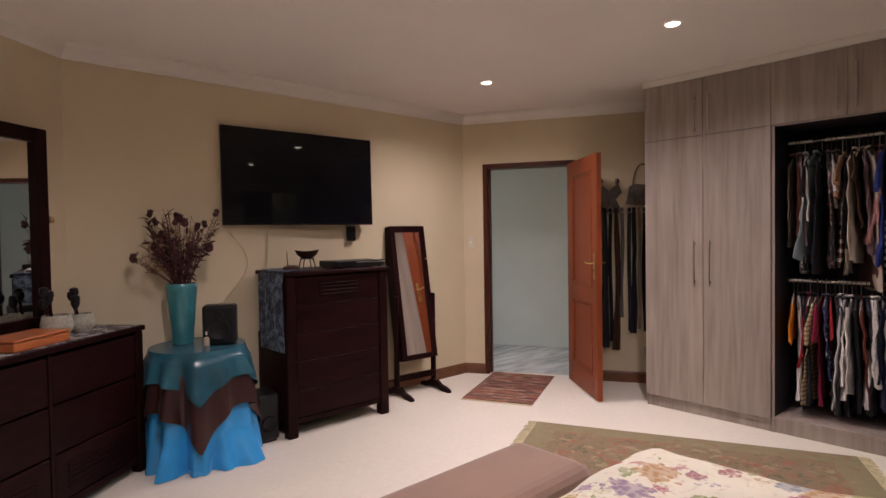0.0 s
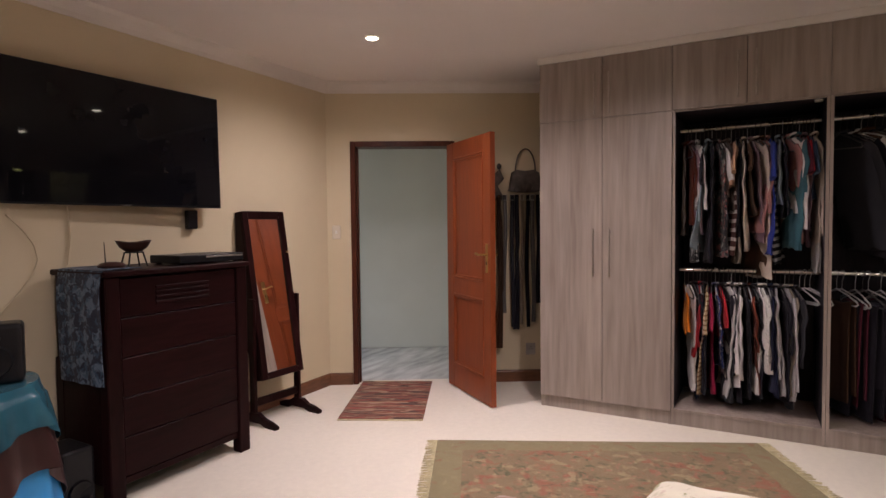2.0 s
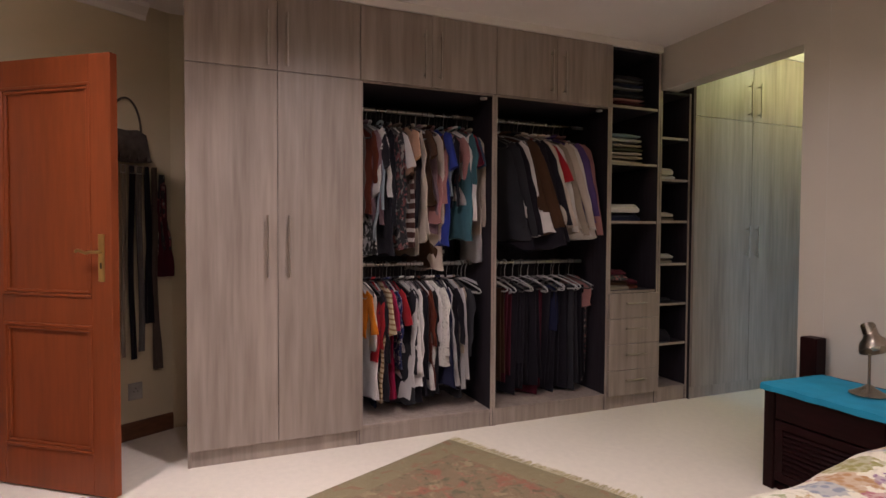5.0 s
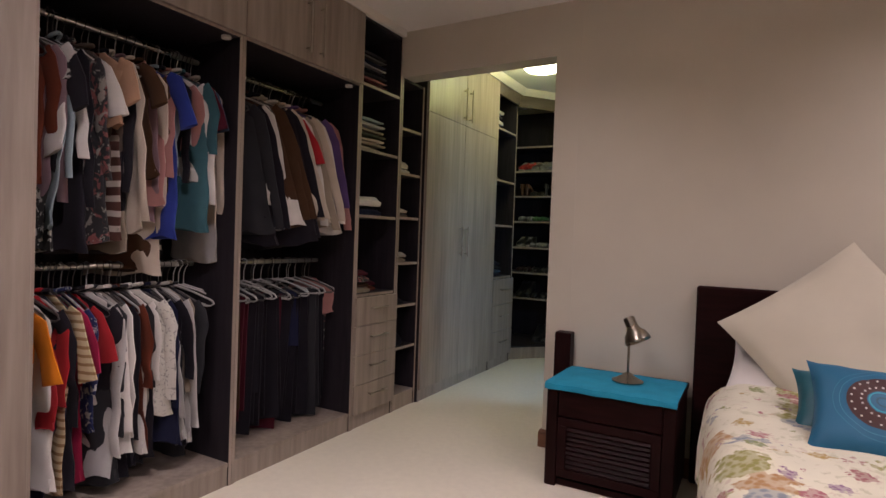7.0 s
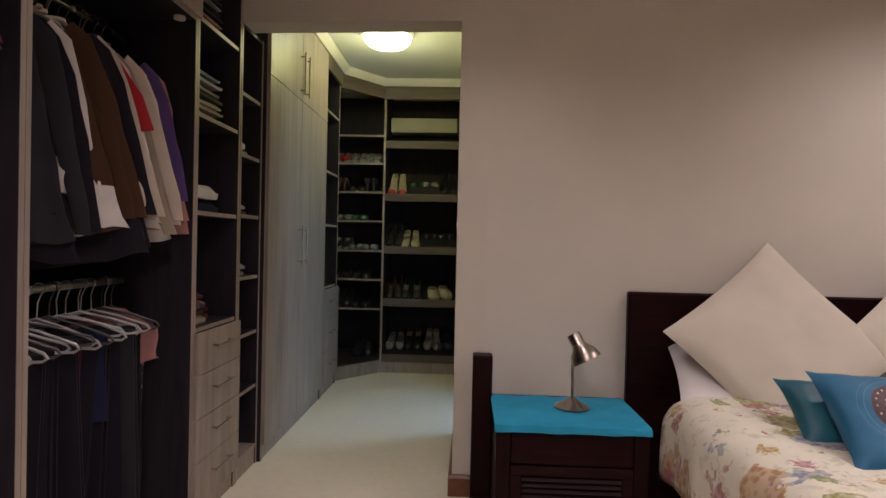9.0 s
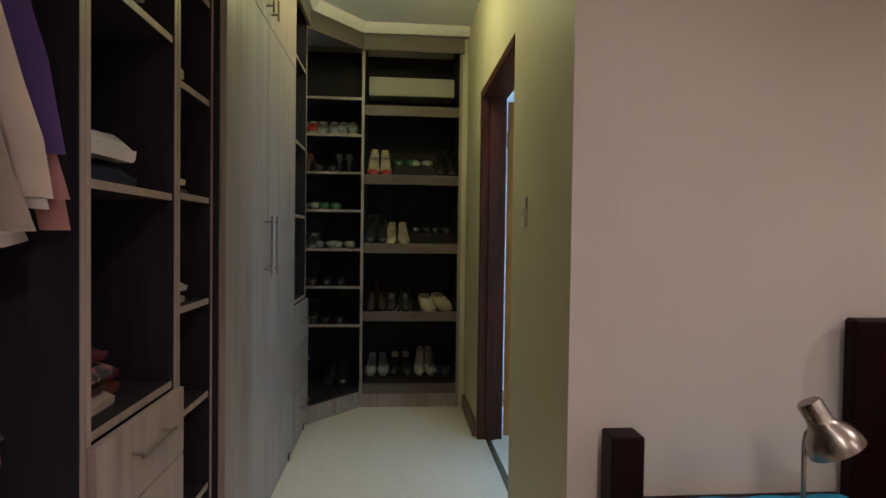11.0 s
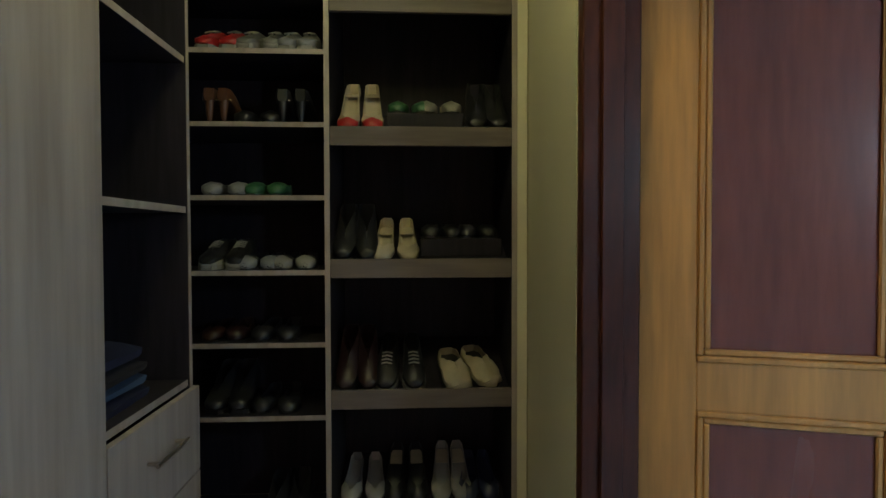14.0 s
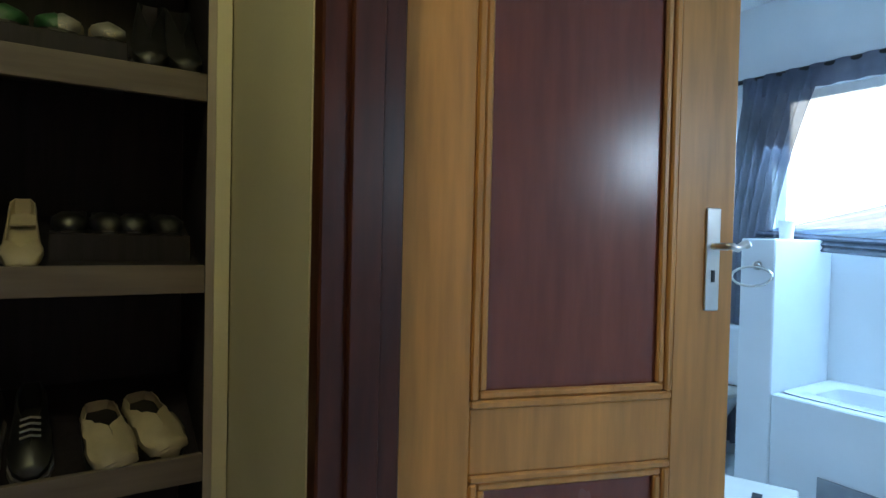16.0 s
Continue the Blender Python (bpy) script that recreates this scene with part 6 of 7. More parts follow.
M_duvet = spotted("floral_cotton", (0.70, 0.66, 0.54), [((0.44, 0.42, 0.28), 20, 0.60, 3.0), ((0.52, 0.38, 0.34), 24, 0.62, 8.0)], 0.85, bump=0.12, soft=0.05, cover=0.5)
nt = M_duvet.node_tree
bs = nt.nodes["Principled BSDF"]
cur = bs.inputs["Base Color"].links[0].from_socket
tc = nt.nodes.new("ShaderNodeTexCoord")
for sc, size, shift, cols in ((5.2, 0.40, 0.0, ((0.44, 0.43, 0.14), (0.58, 0.27, 0.29), (0.40, 0.30, 0.44), (0.62, 0.37, 0.17), (0.34, 0.40, 0.50))), (9.0, 0.27, 3.3, ((0.56, 0.20, 0.25), (0.36, 0.42, 0.15), (0.42, 0.26, 0.44), (0.62, 0.44, 0.14), (0.50, 0.20, 0.22)))):
    mp = nt.nodes.new("ShaderNodeMapping")
    mp.inputs["Location"].default_value = (shift, shift * 1.3, 0)
    mp.inputs["Scale"].default_value = (1, 1, 0.7)
    nt.links.new(tc.outputs["Object"], mp.inputs[0])
    vo = nt.nodes.new("ShaderNodeTexVoronoi")
    vo.inputs["Scale"].default_value = sc
    nt.links.new(mp.outputs[0], vo.inputs["Vector"])
    no = nt.nodes.new("ShaderNodeTexNoise")
    no.inputs["Scale"].default_value, no.inputs["Detail"].default_value = sc * 5, 3
    nt.links.new(mp.outputs[0], no.inputs["Vector"])
    ma = nt.nodes.new("ShaderNodeMath")
    ma.operation = "MULTIPLY_ADD"
    ma.inputs[1].default_value = 0.75
    nt.links.new(no.outputs[0], ma.inputs[0])
    nt.links.new(vo.outputs["Distance"], ma.inputs[2])
    mr = nt.nodes.new("ShaderNodeMapRange")
    mr.inputs[1].default_value, mr.inputs[2].default_value, mr.inputs[3].default_value, mr.inputs[4].default_value = size + 0.38, size + 0.43, 1.0, 0.0
    nt.links.new(ma.outputs[0], mr.inputs[0])
    # petals: finer cells leave pale gaps inside a flower
    v2 = nt.nodes.new("ShaderNodeTexVoronoi")
    v2.inputs["Scale"].default_value = sc * 8
    nt.links.new(mp.outputs[0], v2.inputs["Vector"])
    m2 = nt.nodes.new("ShaderNodeMapRange")
    m2.inputs[1].default_value, m2.inputs[2].default_value, m2.inputs[3].default_value, m2.inputs[4].default_value = 0.35, 0.6, 1.0, 0.62
    nt.links.new(v2.outputs["Distance"], m2.inputs[0])
    mm = nt.nodes.new("ShaderNodeMath")
    mm.operation = "MULTIPLY"
    nt.links.new(mr.outputs[0], mm.inputs[0])
    nt.links.new(m2.outputs[0], mm.inputs[1])
    sp_ = nt.nodes.new("ShaderNodeSeparateColor")
    nt.links.new(vo.outputs["Color"], sp_.inputs[0])
    rp = nt.nodes.new("ShaderNodeValToRGB")
    rp.color_ramp.interpolation = "CONSTANT"
    for q, col in enumerate(cols):
        el = rp.color_ramp.elements[q] if q < 2 else rp.color_ramp.elements.new(q / 5)
        el.position, el.color = q / 5, (col[0] * 0.66, col[1] * 0.62, col[2] * 0.60, 1)
    nt.links.new(sp_.outputs[0], rp.inputs[0])
    mx = nt.nodes.new("ShaderNodeMix")
    mx.data_type = "RGBA"
    nt.links.new(cur, mx.inputs["A"])
    nt.links.new(rp.outputs[0], mx.inputs["B"])
    nt.links.new(mm.outputs[0], mx.inputs["Factor"])
    cur = mx.outputs["Result"]
nt.links.new(cur, bs.inputs["Base Color"])
bm = bmesh.new()
nu, nv = 72, 80
hwid, cxm = (BX_1 - BX_0) / 2 + 0.005, (BX_0 + BX_1) / 2
U_, V0, V1, vl = hwid + 0.30, -0.58, BF + 0.30, BF + 0.005
grid = []
for j in range(nv + 1):
    v = V0 + (V1 - V0) * j / nv
    row = []
    for i in range(nu + 1):
        u = -U_ + 2 * U_ * i / nu
        du, dv = max(0, abs(u) - hwid + 0.11), max(0, v - vl + 0.11)
        r = 0.13
        g = lambda d: r * math.sin(min(d / r, 1.5708)) * 1.0 + 0.03 * max(0, d - r)
        h = lambda d: r * (1 - math.cos(min(d / r, 1.5708))) + max(0, d - r * 1.5708)
        x = math.copysign(min(abs(u), hwid - 0.11) + g(du), u)
        y = min(v, vl - 0.11) + g(dv)
        z = 0.545 + 0.05 * max(0, min(1, (0.5 - v) / 0.9)) - max(h(du), h(dv)) - 0.08 * min(h(du), h(dv))
        w = noise.noise(Vector((u * 2.2, v * 2.2, 3.1))) * 0.028 + noise.noise(Vector((u * 6, v * 6, 7.7))) * 0.012
        dep = max(h(du), h(dv))
        fold = 0.022 * math.sin((v if du > dv else u) * 21 + 2 * noise.noise(Vector((u, v, 1)))) * min(1, dep / 0.2)
        z = z + w * (1 if dep < 0.1 else 0.4)
        x += math.copysign(max(0, fold) + 0.012, u) if du > 0.08 else 0
        y += max(0, fold) + 0.012 if dv > 0.08 else 0
        if u > 0:
            x *= 1 - 0.11 * max(0, min(1, (v + 0.3) / 1.0))   # narrowed towards the foot to fit the camera's view
        row.append(bm.verts.new((cxm + x, y, z)))
    grid.append(row)
for a, b in zip(grid, grid[1:]):
    for i in range(nu):
        bm.faces.new((a[i], a[i + 1], b[i + 1], b[i]))
dv_ = tagged(part("duvet", bm, M_duvet, smooth=True), "cream cotton duvet with a faded flower and elephant print", "duvet")
sol = dv_.modifiers.new("thickness", "SOLIDIFY")
sol.thickness, sol.offset = 0.018, -1


def pillow(name, m, w, h, t, material, label, cat="pillow", group="", pinch=0.06, seed=1):
    bm = bmesh.new()
    n = 22
    top, bot = [], []
    for j in range(n + 1):
        ra, rb = [], []
        for i in range(n + 1):
            u, v = i / n * 2 - 1, j / n * 2 - 1
            e = (max(0, 1 - abs(u) ** 2.6) * max(0, 1 - abs(v) ** 2.6)) ** 0.55
            px = u * w / 2 * (1 - pinch * (1 - v * v) * abs(u) ** 3)
            py = v * h / 2 * (1 - pinch * (1 - u * u) * abs(v) ** 3)
            wr = noise.noise(Vector((u * 2.1 + seed, v * 2.1, seed))) * 0.016 * e + noise.noise(Vector((u * 6, v * 6 + seed, 1))) * 0.005 * e + 0.006 * max(0, noise.noise(Vector((u * 3 + v * 5, v * 9 - u * 2, seed * 2.0)))) * e
            ra.append(bm.verts.new((px, py, t / 2 * e + wr)))
            rb.append(ra[-1] if i in (0, n) or j in (0, n) else bm.verts.new((px, py, -t / 2 * e + wr)))
        top.append(ra), bot.append(rb)
    for g_, rev in ((top, False), (bot, True)):
        for a, b in zip(g_, g_[1:]):
            for i in range(n):
                q = (a[i], a[i + 1], b[i + 1], b[i])
                if len(set(q)) == 4:
                    bm.faces.new(q[::-1] if rev else q)
    o = part(name, bm, material, smooth=True)
    o.matrix_world = m
    return tagged(o, label, cat, group)


M_linen = mat("beige_linen", (0.58, 0.525, 0.43), 0.85, var=0.04, scale=5, bump=0.12, bscale=280, sheen=0.2)
M_whitelin = mat("white_cotton", (0.66, 0.62, 0.60), 0.85, var=0.04, scale=5, bump=0.1, bscale=260)
M_bluecush = mat("turquoise_cotton", (0.008, 0.105, 0.21), 0.55, var=0.12, scale=6, bump=0.12, bscale=240, sheen=0.03)
M_tealc = mat("teal_cotton", (0.008, 0.11, 0.16), 0.45, var=0.15, scale=6, bump=0.12, bscale=240, sheen=0.03)
# ring motif printed on the front cushion
M_mand = M_bluecush.copy()
M_mand.name = "turquoise_cotton_with_ring_motif"
nt = M_mand.node_tree
tc = nt.nodes.new("ShaderNodeTexCoord")
sx = nt.nodes.new("ShaderNodeSeparateXYZ")
cmb = nt.nodes.new("ShaderNodeCombineXYZ")
ln_ = nt.nodes.new("ShaderNodeVectorMath")
ln_.operation = "LENGTH"
nt.links.new(tc.outputs["Object"], sx.inputs[0])
for k in (0, 1):
    nt.links.new(sx.outputs[k], cmb.inputs[k])
nt.links.new(cmb.outputs[0], ln_.inputs[0])
rp = nt.nodes.new("ShaderNodeValToRGB")
rp.color_ramp.interpolation = "CONSTANT"
mul = nt.nodes.new("ShaderNodeMath")
mul.operation = "MULTIPLY"
mul.inputs[1].default_value = 4.0
nt.links.new(ln_.outputs["Value"], mul.inputs[0])
nt.links.new(mul.outputs[0], rp.inputs[0])
for pos, col in ((0.0, (0.008, 0.105, 0.21)), (0.07, (0.01, 0.07, 0.12)), (0.09, (0.008, 0.105, 0.21)), (0.15, (0.02, 0.3, 0.42)), (0.17, (0.008, 0.105, 0.21)), (0.185, (0.05, 0.012, 0.012)), (0.40, (0.008, 0.11, 0.22)), (0.47, (0.05, 0.22, 0.32)), (0.48, (0.008, 0.11, 0.22)), (0.54, (0.03, 0.18, 0.28)), (0.55, (0.008, 0.11, 0.22))):
    el = rp.color_ramp.elements.new(pos) if pos > 0 else rp.color_ramp.elements[0]
    el.color = (*col, 1)
rp.color_ramp.elements.remove(rp.color_ramp.elements[-1])
nt.links.new(rp.outputs[0], nt.nodes["Principled BSDF"].inputs["Base Color"])

def lean(x, y, z, back, turn, yaw=0):
    """A cushion leaning back by so many degrees from upright, turned in its own plane."""
    return Matrix.Translation((x, y, z)) @ Matrix.Rotation(radians(yaw), 4, "Z") @ Matrix.Rotation(radians(90 + back), 4, "X") @ Matrix.Rotation(radians(turn), 4, "Z")


pillow("pillow", lean(2.09, -0.66, 0.635, 52, 5), 0.62, 0.38, 0.12, M_whitelin, "white cotton pillow leaning at the headboard", seed=2)
pillow("pillow", lean(1.25, -0.735, 0.685, 22, -4), 0.62, 0.36, 0.09, M_whitelin, "white cotton pillow leaning at the headboard", seed=3)
pillow("pillow", lean(1.97, -0.635, 0.80, 25.8, 50.3), 0.69, 0.69, 0.15, M_linen, "large square beige pillow standing on its corner", group="large pillows", seed=5)
pillow("pillow", lean(1.22, -0.635, 0.83, 25.8, 47), 0.69, 0.69, 0.15, M_linen, "large square beige pillow standing on its corner", group="large pillows", seed=6)
pillow("cushion", lean(1.977, -0.20, 0.630, 50, 1), 0.39, 0.30, 0.12, M_tealc, "small shiny teal cushion lying on the bed", "cushion", "blue cushions", pinch=0.12, seed=7)
pillow("cushion", lean(1.929, -0.03, 0.660, 50, 2), 0.42, 0.385, 0.14, M_mand, "turquoise cushion with a brown embroidered ring motif", "cushion", "blue cushions", pinch=0.12, seed=8)

_cu = scene.objects["cushion.001"] if "cushion.001" in scene.objects else scene.objects["cushion"]
_bead = None
for k in range(40):
    rr, aa = (0.062, 0.088)[k % 2], 6.28319 * k / 40
    u, v = rr * math.cos(aa), rr * math.sin(aa)
    e = ((1 - abs(u / 0.21) ** 2.6) * (1 - abs(v / 0.21) ** 2.6)) ** 0.55
    wr = noise.noise(Vector((u / 0.21 * 2.1 + 8, v / 0.1925 * 2.1, 8))) * 0.016 * e + noise.noise(Vector((u / 0.21 * 6, v / 0.1925 * 6 + 8, 1))) * 0.005 * e
    mb = pose(u, v, -0.070 * e + wr)
    if _bead is None:
        _bead = part("bead", lathe([(0, -0.0025), (0.003, -0.0018), (0.0038, 0), (0.003, 0.0018), (0, 0.0025)], 8), M_whitelin, _cu, m=mb, smooth=True).data
    else:
        shared("bead", _bead, _cu, mb)

# upholstered bench at the foot of the bed
M_suede = mat("brown_suede", (0.26, 0.155, 0.115), 0.9, var=0.08, scale=5, bump=0.1, bscale=200, sheen=0.4)
be = thing("bench", pose(1.43, 1.385, 0), "brown suede upholstered bench at the foot of the bed", "bench")
part("cushion", bx(-0.63, 0.63, -0.20, 0.19, 0.30, 0.50, 0.06, seg=4), M_suede, be)
part("base", bx(-0.61, 0.61, -0.20, 0.18, 0.06, 0.2995, 0.01), M_suede, be)
for x in (-0.56, 0.56):
    for y in (-0.16, 0.14):
        part("leg", lathe([(0, 0), (0.018, 0), (0.026, 0.0595), (0, 0.0595)], 12), M_mahog, be, m=pose(x, y, 0))

# ---------------------------------------------------------------- bedside table and lamp
nx0, nx1, ny0, ny1, nz = 2.585, 3.175, -0.835, -0.385, 0.50
ns = thing("bedside_table", pose(0, 0, 0), "dark mahogany bedside table with a louvred drawer", "bedside table")
part("top", bx(nx0 - 0.008, nx1 + 0.008, ny0, ny1 + 0.01, nz - 0.025, nz, 0.005), M_mahog, ns)
part("side_panel", bx(nx0, nx0 + 0.02, ny0, ny1 - 0.02, 0.03, nz - 0.0255, 0.002), M_mahv, ns)
part("side_panel", bx(nx1 - 0.02, nx1, ny0, ny1 - 0.02, 0.03, nz - 0.0255, 0.002), M_mahv, ns)
part("back_panel", bx(nx0 + 0.021, nx1 - 0.021, ny0 + 0.002, ny0 + 0.014, 0.03, nz - 0.0255), M_mahv, ns)
part("base", bx(nx0 + 0.01, nx1 - 0.01, ny0 + 0.01, ny1 - 0.03, 0.0, 0.0295), M_mahog, ns)
for x in (nx0, nx1 - 0.055):
    part("post", bx(x, x + 0.055, ny1 - 0.0195, ny1, 0.0, nz - 0.0255, 0.004), M_mahv, ns)
d1 = part("drawer", bx(nx0 + 0.058, nx1 - 0.058, ny1 - 0.022, ny1 - 0.006, 0.345, nz - 0.03, 0.003), M_mahog, ns)
d2 = part("drawer", bx(nx0 + 0.058, nx1 - 0.058, ny1 - 0.030, ny1 - 0.014, 0.05, 0.338, 0.003), M_mahog, ns)
for r in ((nx0 + 0.058, nx1 - 0.058, 0.30, 0.338), (nx0 + 0.058, nx1 - 0.058, 0.05, 0.09), (nx0 + 0.058, nx0 + 0.10, 0.09, 0.30), (nx1 - 0.10, nx1 - 0.058, 0.09, 0.30)):
    part("frame_rail", bx(r[0], r[1], ny1 - 0.0138, ny1 - 0.004, r[2], r[3], 0.002), M_mahog, d2)
for k in range(9):
    part("slat", bx(nx0 + 0.102, nx1 - 0.102, -0.006, 0.006, -0.008, 0.008, 0.002), M_mahog, d2, m=pose(0, ny1 - 0.0075, 0.104 + k * 0.0225, 35, 0, 0))
M_turq = mat("turquoise_cotton_cloth", (0.01, 0.29, 0.47), 0.85, var=0.1, scale=12, bump=0.3, bscale=160)
bm = bmesh.new()
n = 26
cols = []
prof = [(ny0 + 0.03, 0.004), (-0.65, 0.005), (-0.5, 0.005), (ny1 + 0.002, 0.005), (ny1 + 0.014, 0.002), (ny1 + 0.017, -0.008), (ny1 + 0.0175, -0.016), (ny1 + 0.018, -0.024)]
for yy, zz in prof:
    cols.append([bm.verts.new((nx0 - 0.004 + (nx1 - nx0 + 0.012) * i / n, yy + (0.002 * math.sin(i * 1.3) if zz < 0 else 0), nz + zz + (0.002 * math.sin(i * 0.9 + yy * 9) if zz > 0 else 0.0015 * math.sin(i * 0.7)))) for i in range(n + 1)])
for a, b in zip(cols, cols[1:]):
    for i in range(n):
        bm.faces.new((a[i], a[i + 1], b[i + 1], b[i]))
bmesh.ops.recalc_face_normals(bm, faces=bm.faces)
bm.normal_update()
bmesh.ops.solidify(bm, geom=bm.faces[:], thickness=0.003)
tagged(part("table_cloth", bm, M_turq, smooth=True), "bright turquoise cloth on the bedside table", "cloth")
M_lampsteel = mat("dull_brushed_nickel", (0.36, 0.32, 0.27), 0.27, 1.0, var=0.1, scale=20, bump=0.02)
lp = thing("desk_lamp", pose(2.842, -0.62, nz + 0.0085) @ Matrix.Scale(0.92, 4), "brushed steel desk lamp, switched off, on the bedside table", "lamp")
part("base", lathe([(0, 0), (0.082, 0), (0.083, 0.006), (0.064, 0.014), (0.03, 0.035), (0.012, 0.05), (0, 0.051)], 32), M_lampsteel, lp, smooth=True)
part("stem", tube([(0, 0, 0.048), (0, 0, 0.16), (0.001, 0, 0.23), (0.0, 0.004, 0.255), (-0.012, 0.012, 0.28)], 0.0065, 10), M_lampsteel, lp, smooth=True)
ml = Matrix.Translation((-0.002, 0.02, 0.33)) @ Matrix.Rotation(radians(14), 4, "X") @ Matrix.Rotation(radians(27), 4, "Y")
part("shade", lathe([(0, 0.02), (0.028, 0.018), (0.031, 0.012), (0.032, -0.038), (0.040, -0.052), (0.058, -0.072), (0.068, -0.100), (0.070, -0.116), (0.068, -0.116), (0.065, -0.100), (0.054, -0.074), (0.036, -0.055), (0.027, -0.04), (0, -0.036)], 28), M_lampsteel, lp, m=ml, smooth=True)
part("bulb", lathe([(0, -0.115), (0.015, -0.112), (0.022, -0.095), (0.018, -0.07), (0.01, -0.052), (0, -0.05)], 16), M_plast, lp, "unlit white bulb", m=ml, smooth=True)
bd = thing("wooden_board", pose(3.222, -0.80, 0), "dark wooden board leaning upright beside the bedside table", "board")
bm = bx(-0.045, 0.045, -0.04, 0.04, 0, 0.69, 0.005)
for v in bm.verts:
    if v.co.z < 0.3:
        v.co.x -= 0.0
part("plank", bm, M_mahv, bd)
part("foot", bx(-0.044, 0.044, 0.0405, 0.075, 0, 0.05, 0.006), M_mahv, bd)

# ---------------------------------------------------------------- bathroom
M_ceramic = mat("white_glazed_ceramic", (0.80, 0.83, 0.86), 0.12, var=0.02, scale=4, bump=0)
M_bwall = mat("pale_blue_white_plaster", (0.72, 0.77, 0.82), 0.45, var=0.03, scale=4, bump=0.03)
M_sheer = mat("dark_blue_sheer", (0.10, 0.115, 0.17), 0.8, var=0.2, scale=10, bump=0.1)
M_sheer.node_tree.nodes["Principled BSDF"].inputs["Alpha"].default_value = 0.82
_b = M_sheer.node_tree.nodes["Principled BSDF"]
M_net = mat("pale_blue_net", (0.14, 0.24, 0.42), 0.8, var=0.2, scale=10, bump=0.1)
M_net.node_tree.nodes["Principled BSDF"].inputs["Alpha"].default_value = 0.75
M_glow = emit("bright_overcast", (0.86, 0.95, 1.0), 4.0)
o = part("backdrop", bx(-1.5, -1.48, -4.7, 0.6, 0.0, 3.6), M_glow)
tagged(o, "bright overcast daylight outside the bathroom window", "backdrop", kind="structure")
wn = thing("window_1", pose(0, 0, 0), "white bathroom window behind a tied sheer curtain", "window", kind="structure")
wy0, wy1, wz0, wz1, wx = -3.507, -1.93, 1.28, 2.08, 0.34
for r in ((wy0, wy1, wz0, wz0 + 0.05), (wy0, wy1, wz1 - 0.05, wz1), (wy0, wy0 + 0.05, wz0 + 0.05, wz1 - 0.05), (wy1 - 0.05, wy1, wz0 + 0.05, wz1 - 0.05), (-2.74, -2.70, wz0 + 0.05, wz1 - 0.05)):
    part("window_frame", bx(wx - 0.02, wx + 0.02, r[0] + 0.0005, r[1] - 0.0005, r[2] + 0.0005, r[3] - 0.0005, 0.003), M_plast, wn)
M_glass = bpy.data.materials.new("window_glass")
M_glass.use_nodes = True
_g = M_glass.node_tree.nodes["Principled BSDF"]
_g.inputs["Transmission Weight"].default_value, _g.inputs["Roughness"].default_value, _g.inputs["IOR"].default_value = 1.0, 0.02, 1.1
for y0, y1 in ((wy0 + 0.05, -2.74), (-2.70, wy1 - 0.05)):
    p = part("pane", bx(wx - 0.003, wx + 0.003, y0, y1, wz0 + 0.05, wz1 - 0.05), M_glass, wn)
    p.visible_shadow = False
# pony wall, bath surround and tub
tagged(part("pony_wall", bx(0.422, 0.965, -3.355, -3.193, 0, 1.268, 0.006), M_bwall), "white plastered half wall at the end of the bath", "half wall", kind="structure")
bt = thing("bath", pose(0.045, -0.361, 0), "white built-in bath in a plastered surround", "bath")
part("surround", bx(0.86, 0.92, -2.829, -0.652, 0, 0.55, 0.006), M_bwall, bt)
bm = bmesh.new()
rows = []
for f, ins, z in ((0, 0.0, 0.552), (1, 0.06, 0.556), (2, 0.085, 0.54), (3, 0.13, 0.22), (4, 0.2, 0.19)):
    ring = []
    for k in range(32):
        a = 6.28319 * k / 32
        c, s = math.cos(a), math.sin(a)
        e = 0.25 if f else 0.12
        ring.append(bm.verts.new((0.606 + (0.253 - ins) * math.copysign(abs(c) ** e, c), -1.741 + (1.086 - ins) * math.copysign(abs(s) ** e, s), z)))
    rows.append(ring)
for a, b in zip(rows, rows[1:]):
    for k in range(32):
        bm.faces.new((a[k], a[(k + 1) % 32], b[(k + 1) % 32], b[k]))
bm.faces.new(rows[-1])
part("tub", bm, M_ceramic, bt, smooth=True)
part("hatch", bx(0.9205, 0.93, -2.62, -2.25, 0.08, 0.24, 0.003), mat("grey_grille", (0.25, 0.28, 0.32), 0.5, scale=10), bt, "grey access hatch in the bath's side")
# towel ring on the half wall
tr = thing("towel_ring", pose(0.9655, -3.272, 1.09), "chrome towel ring on the half wall", "towel ring")
part("mount", lathe([(0, 0), (0.022, 0), (0.02, 0.012), (0.008, 0.03), (0, 0.032)], 16), M_chrome, tr, m=pose(0, 0, 0.05, 0, 90, 0), smooth=True)
part("ring", tube([(0.03 + 0.02 * (1 - math.sin(a)), 0.095 * math.cos(a), 0.045 * math.sin(a) - 0.0) for a in [6.28319 * k / 28 for k in range(28)]], 0.006, 8, closed=True), M_chrome, tr, smooth=True)
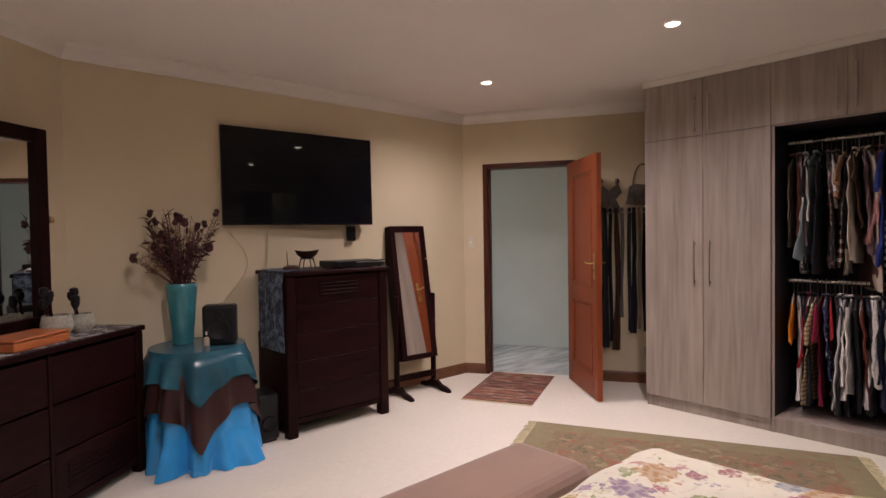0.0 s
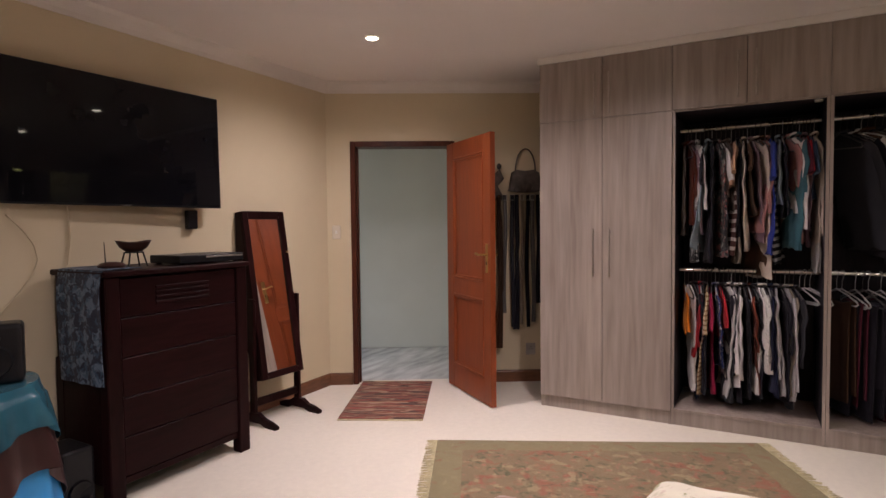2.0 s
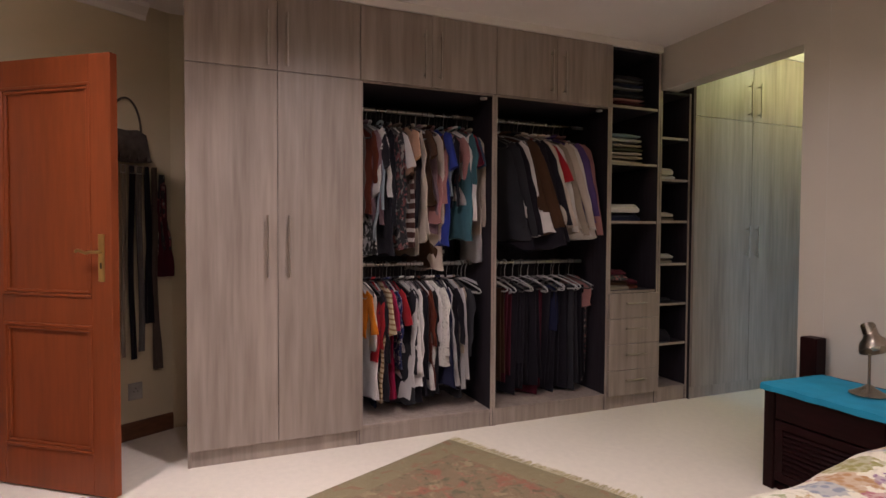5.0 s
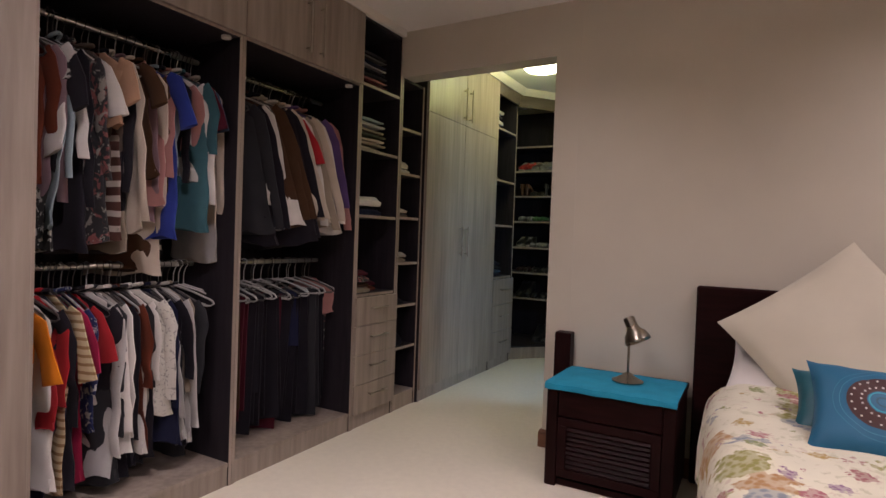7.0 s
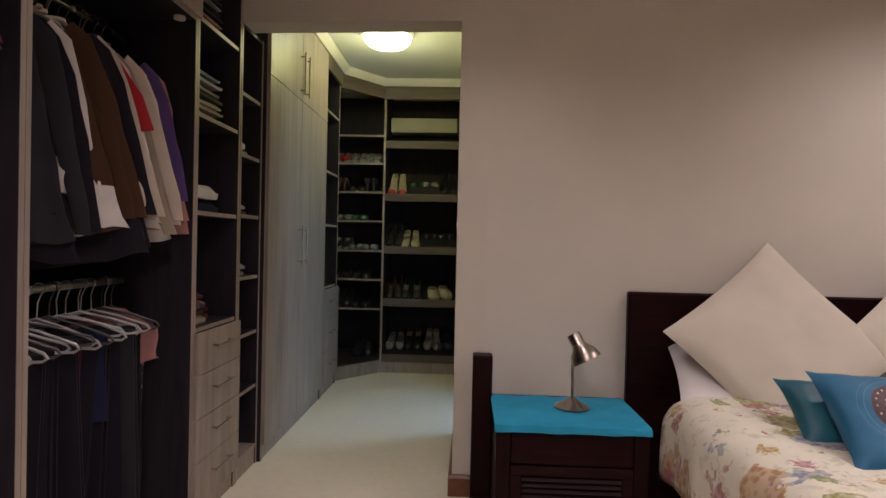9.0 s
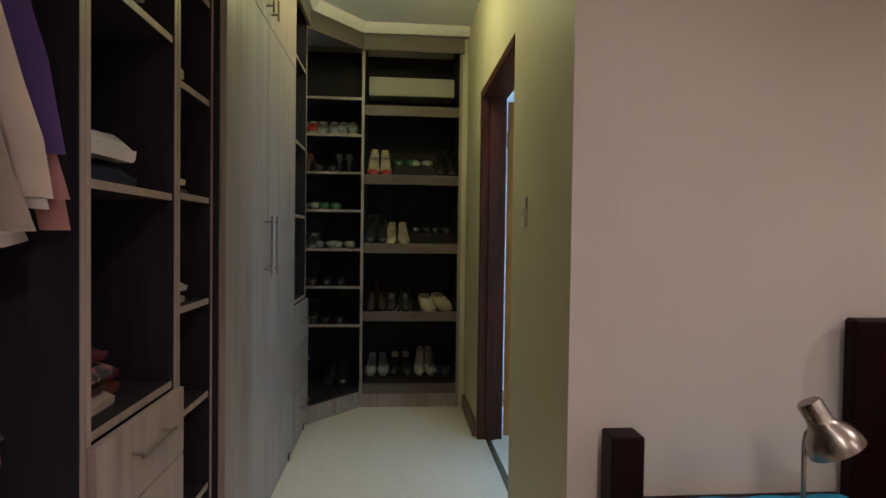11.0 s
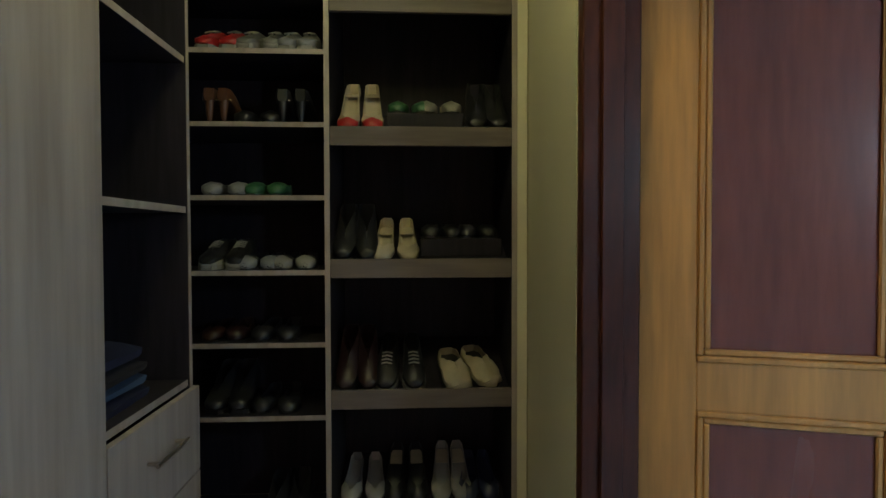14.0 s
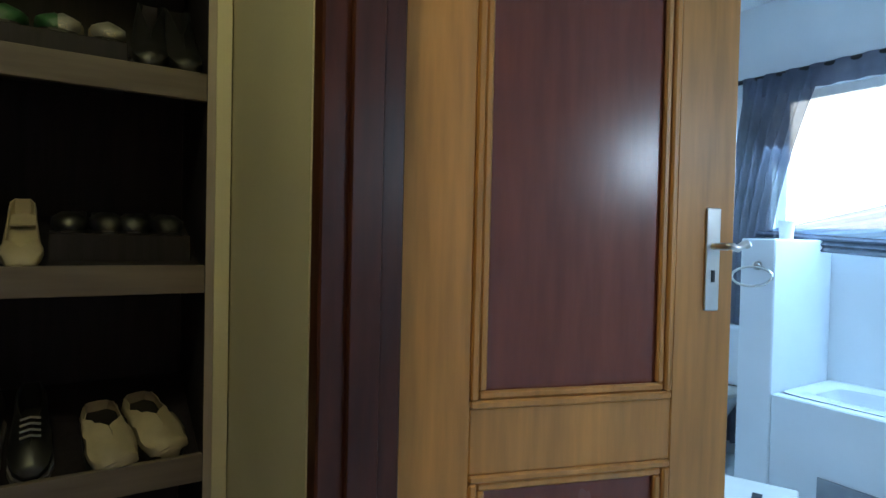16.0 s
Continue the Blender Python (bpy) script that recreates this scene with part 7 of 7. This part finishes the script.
# toilet
tl = thing("toilet", pose(0.68, -3.74, 0), "white ceramic toilet beside the half wall", "toilet")
bm = lathe([(0, 0), (0.12, 0), (0.125, 0.03), (0.11, 0.12), (0.13, 0.25), (0.18, 0.34), (0.195, 0.385), (0.19, 0.395), (0, 0.395)], 28)
for v in bm.verts:
    v.co.x *= 1.3
part("bowl", bm, M_ceramic, tl, smooth=True)
bm = lathe([(0, 0.396), (0.19, 0.396), (0.2, 0.405), (0.2, 0.42), (0.185, 0.432), (0, 0.436)], 28)
for v in bm.verts:
    v.co.x *= 1.28
part("lid", bm, M_plast, tl, "white plastic lid", smooth=True)
part("cistern", bx(-0.245, -0.12, -0.2, 0.2, 0.437, 0.78, 0.025, seg=3), M_ceramic, tl)
# step stool
st = thing("step_stool", pose(1.41, -3.0, 0, 0, 0, 25), "low white plastic step stool", "stool")
bm = bx(-0.2, 0.2, -0.14, 0.14, 0.21, 0.235, 0.01, seg=2)
part("seat", bm, M_plast, st)
part("grip_slot", bx(-0.06, 0.06, -0.018, 0.018, 0.2352, 0.2365), M_black, st)
for sx_ in (-1, 1):
    for sy_ in (-1, 1):
        part("leg", bx(sx_ * 0.185 - 0.015, sx_ * 0.185 + 0.015, sy_ * 0.12 - 0.015, sy_ * 0.12 + 0.015, 0, 0.2098, 0.004), M_plast, st)
# curtain
cu = thing("curtain", pose(0.065, -0.262, 0), "dark sheer curtain gathered and tied at the bathroom window", "curtain")
part("rod", tube([(0.43, -3.42, 2.16), (0.43, -1.1, 2.16)], 0.013, 10), M_black, cu, smooth=True)


def sheet(path_fn, nu, nv, th=0.003):
    bm = bmesh.new()
    g_ = [[bm.verts.new(path_fn(i / nu, j / nv)) for i in range(nu + 1)] for j in range(nv + 1)]
    for a, b in zip(g_, g_[1:]):
        for i in range(nu):
            bm.faces.new((a[i], a[i + 1], b[i + 1], b[i]))
    return bm


def gathered(u, v):
    z = 2.15 - v * 2.05
    w = 0.40 - 0.12 * math.sin(min(1, v / 0.43) * 1.5708) if v < 0.43 else 0.28 + 0.05 * (v - 0.43)
    y = -3.36 - 0.10 * min(1, v / 0.43) + w * u
    return (0.45 + 0.018 * math.sin(u * 38 + v * 3) * (0.5 + w * 2), y, z)


part("drop", sheet(gathered, 60, 30), M_sheer, cu, "dark gathered drop", smooth=True)


def swag(u, v):
    # a panel drawn aside: gathered at the tie, fanning out over the lower window
    spread = min(1, v * 1.6 + 0.08)
    z = 1.255 - 0.05 * math.sin(v * 3.1) + (0.03 + 0.37 * spread) * u
    return (0.445 + (0.012 + 0.012 * spread) * math.sin(u * 30 + 1.5 * math.sin(v * 7)), -3.24 + 2.05 * v, z)


part("swag", sheet(swag, 60, 50), M_net, cu, "pale blue translucent swag", smooth=True)
part("hem", sheet(lambda u, v: (0.47 + 0.012 * math.sin(u * 18), -3.26 + 2.05 * v, 1.235 - 0.055 * math.sin(v * 3.1) + 0.085 * u), 16, 30), M_sheer, cu, "dark gathered hem", smooth=True)
part("heading", sheet(lambda u, v: (0.445 + 0.012 * math.sin(u * 120), -3.38 + 2.25 * u, 2.17 - 0.12 * v), 160, 4), M_sheer, cu, "ruched heading", smooth=True)
cpp = thing("beaker", pose(0.72, -3.27, 1.2685), "white ceramic beaker on the half wall", "beaker")
part("cup", lathe([(0, 0), (0.03, 0), (0.036, 0.09), (0.032, 0.09), (0.027, 0.006), (0, 0.006)], 18), M_plast, cpp, smooth=True)
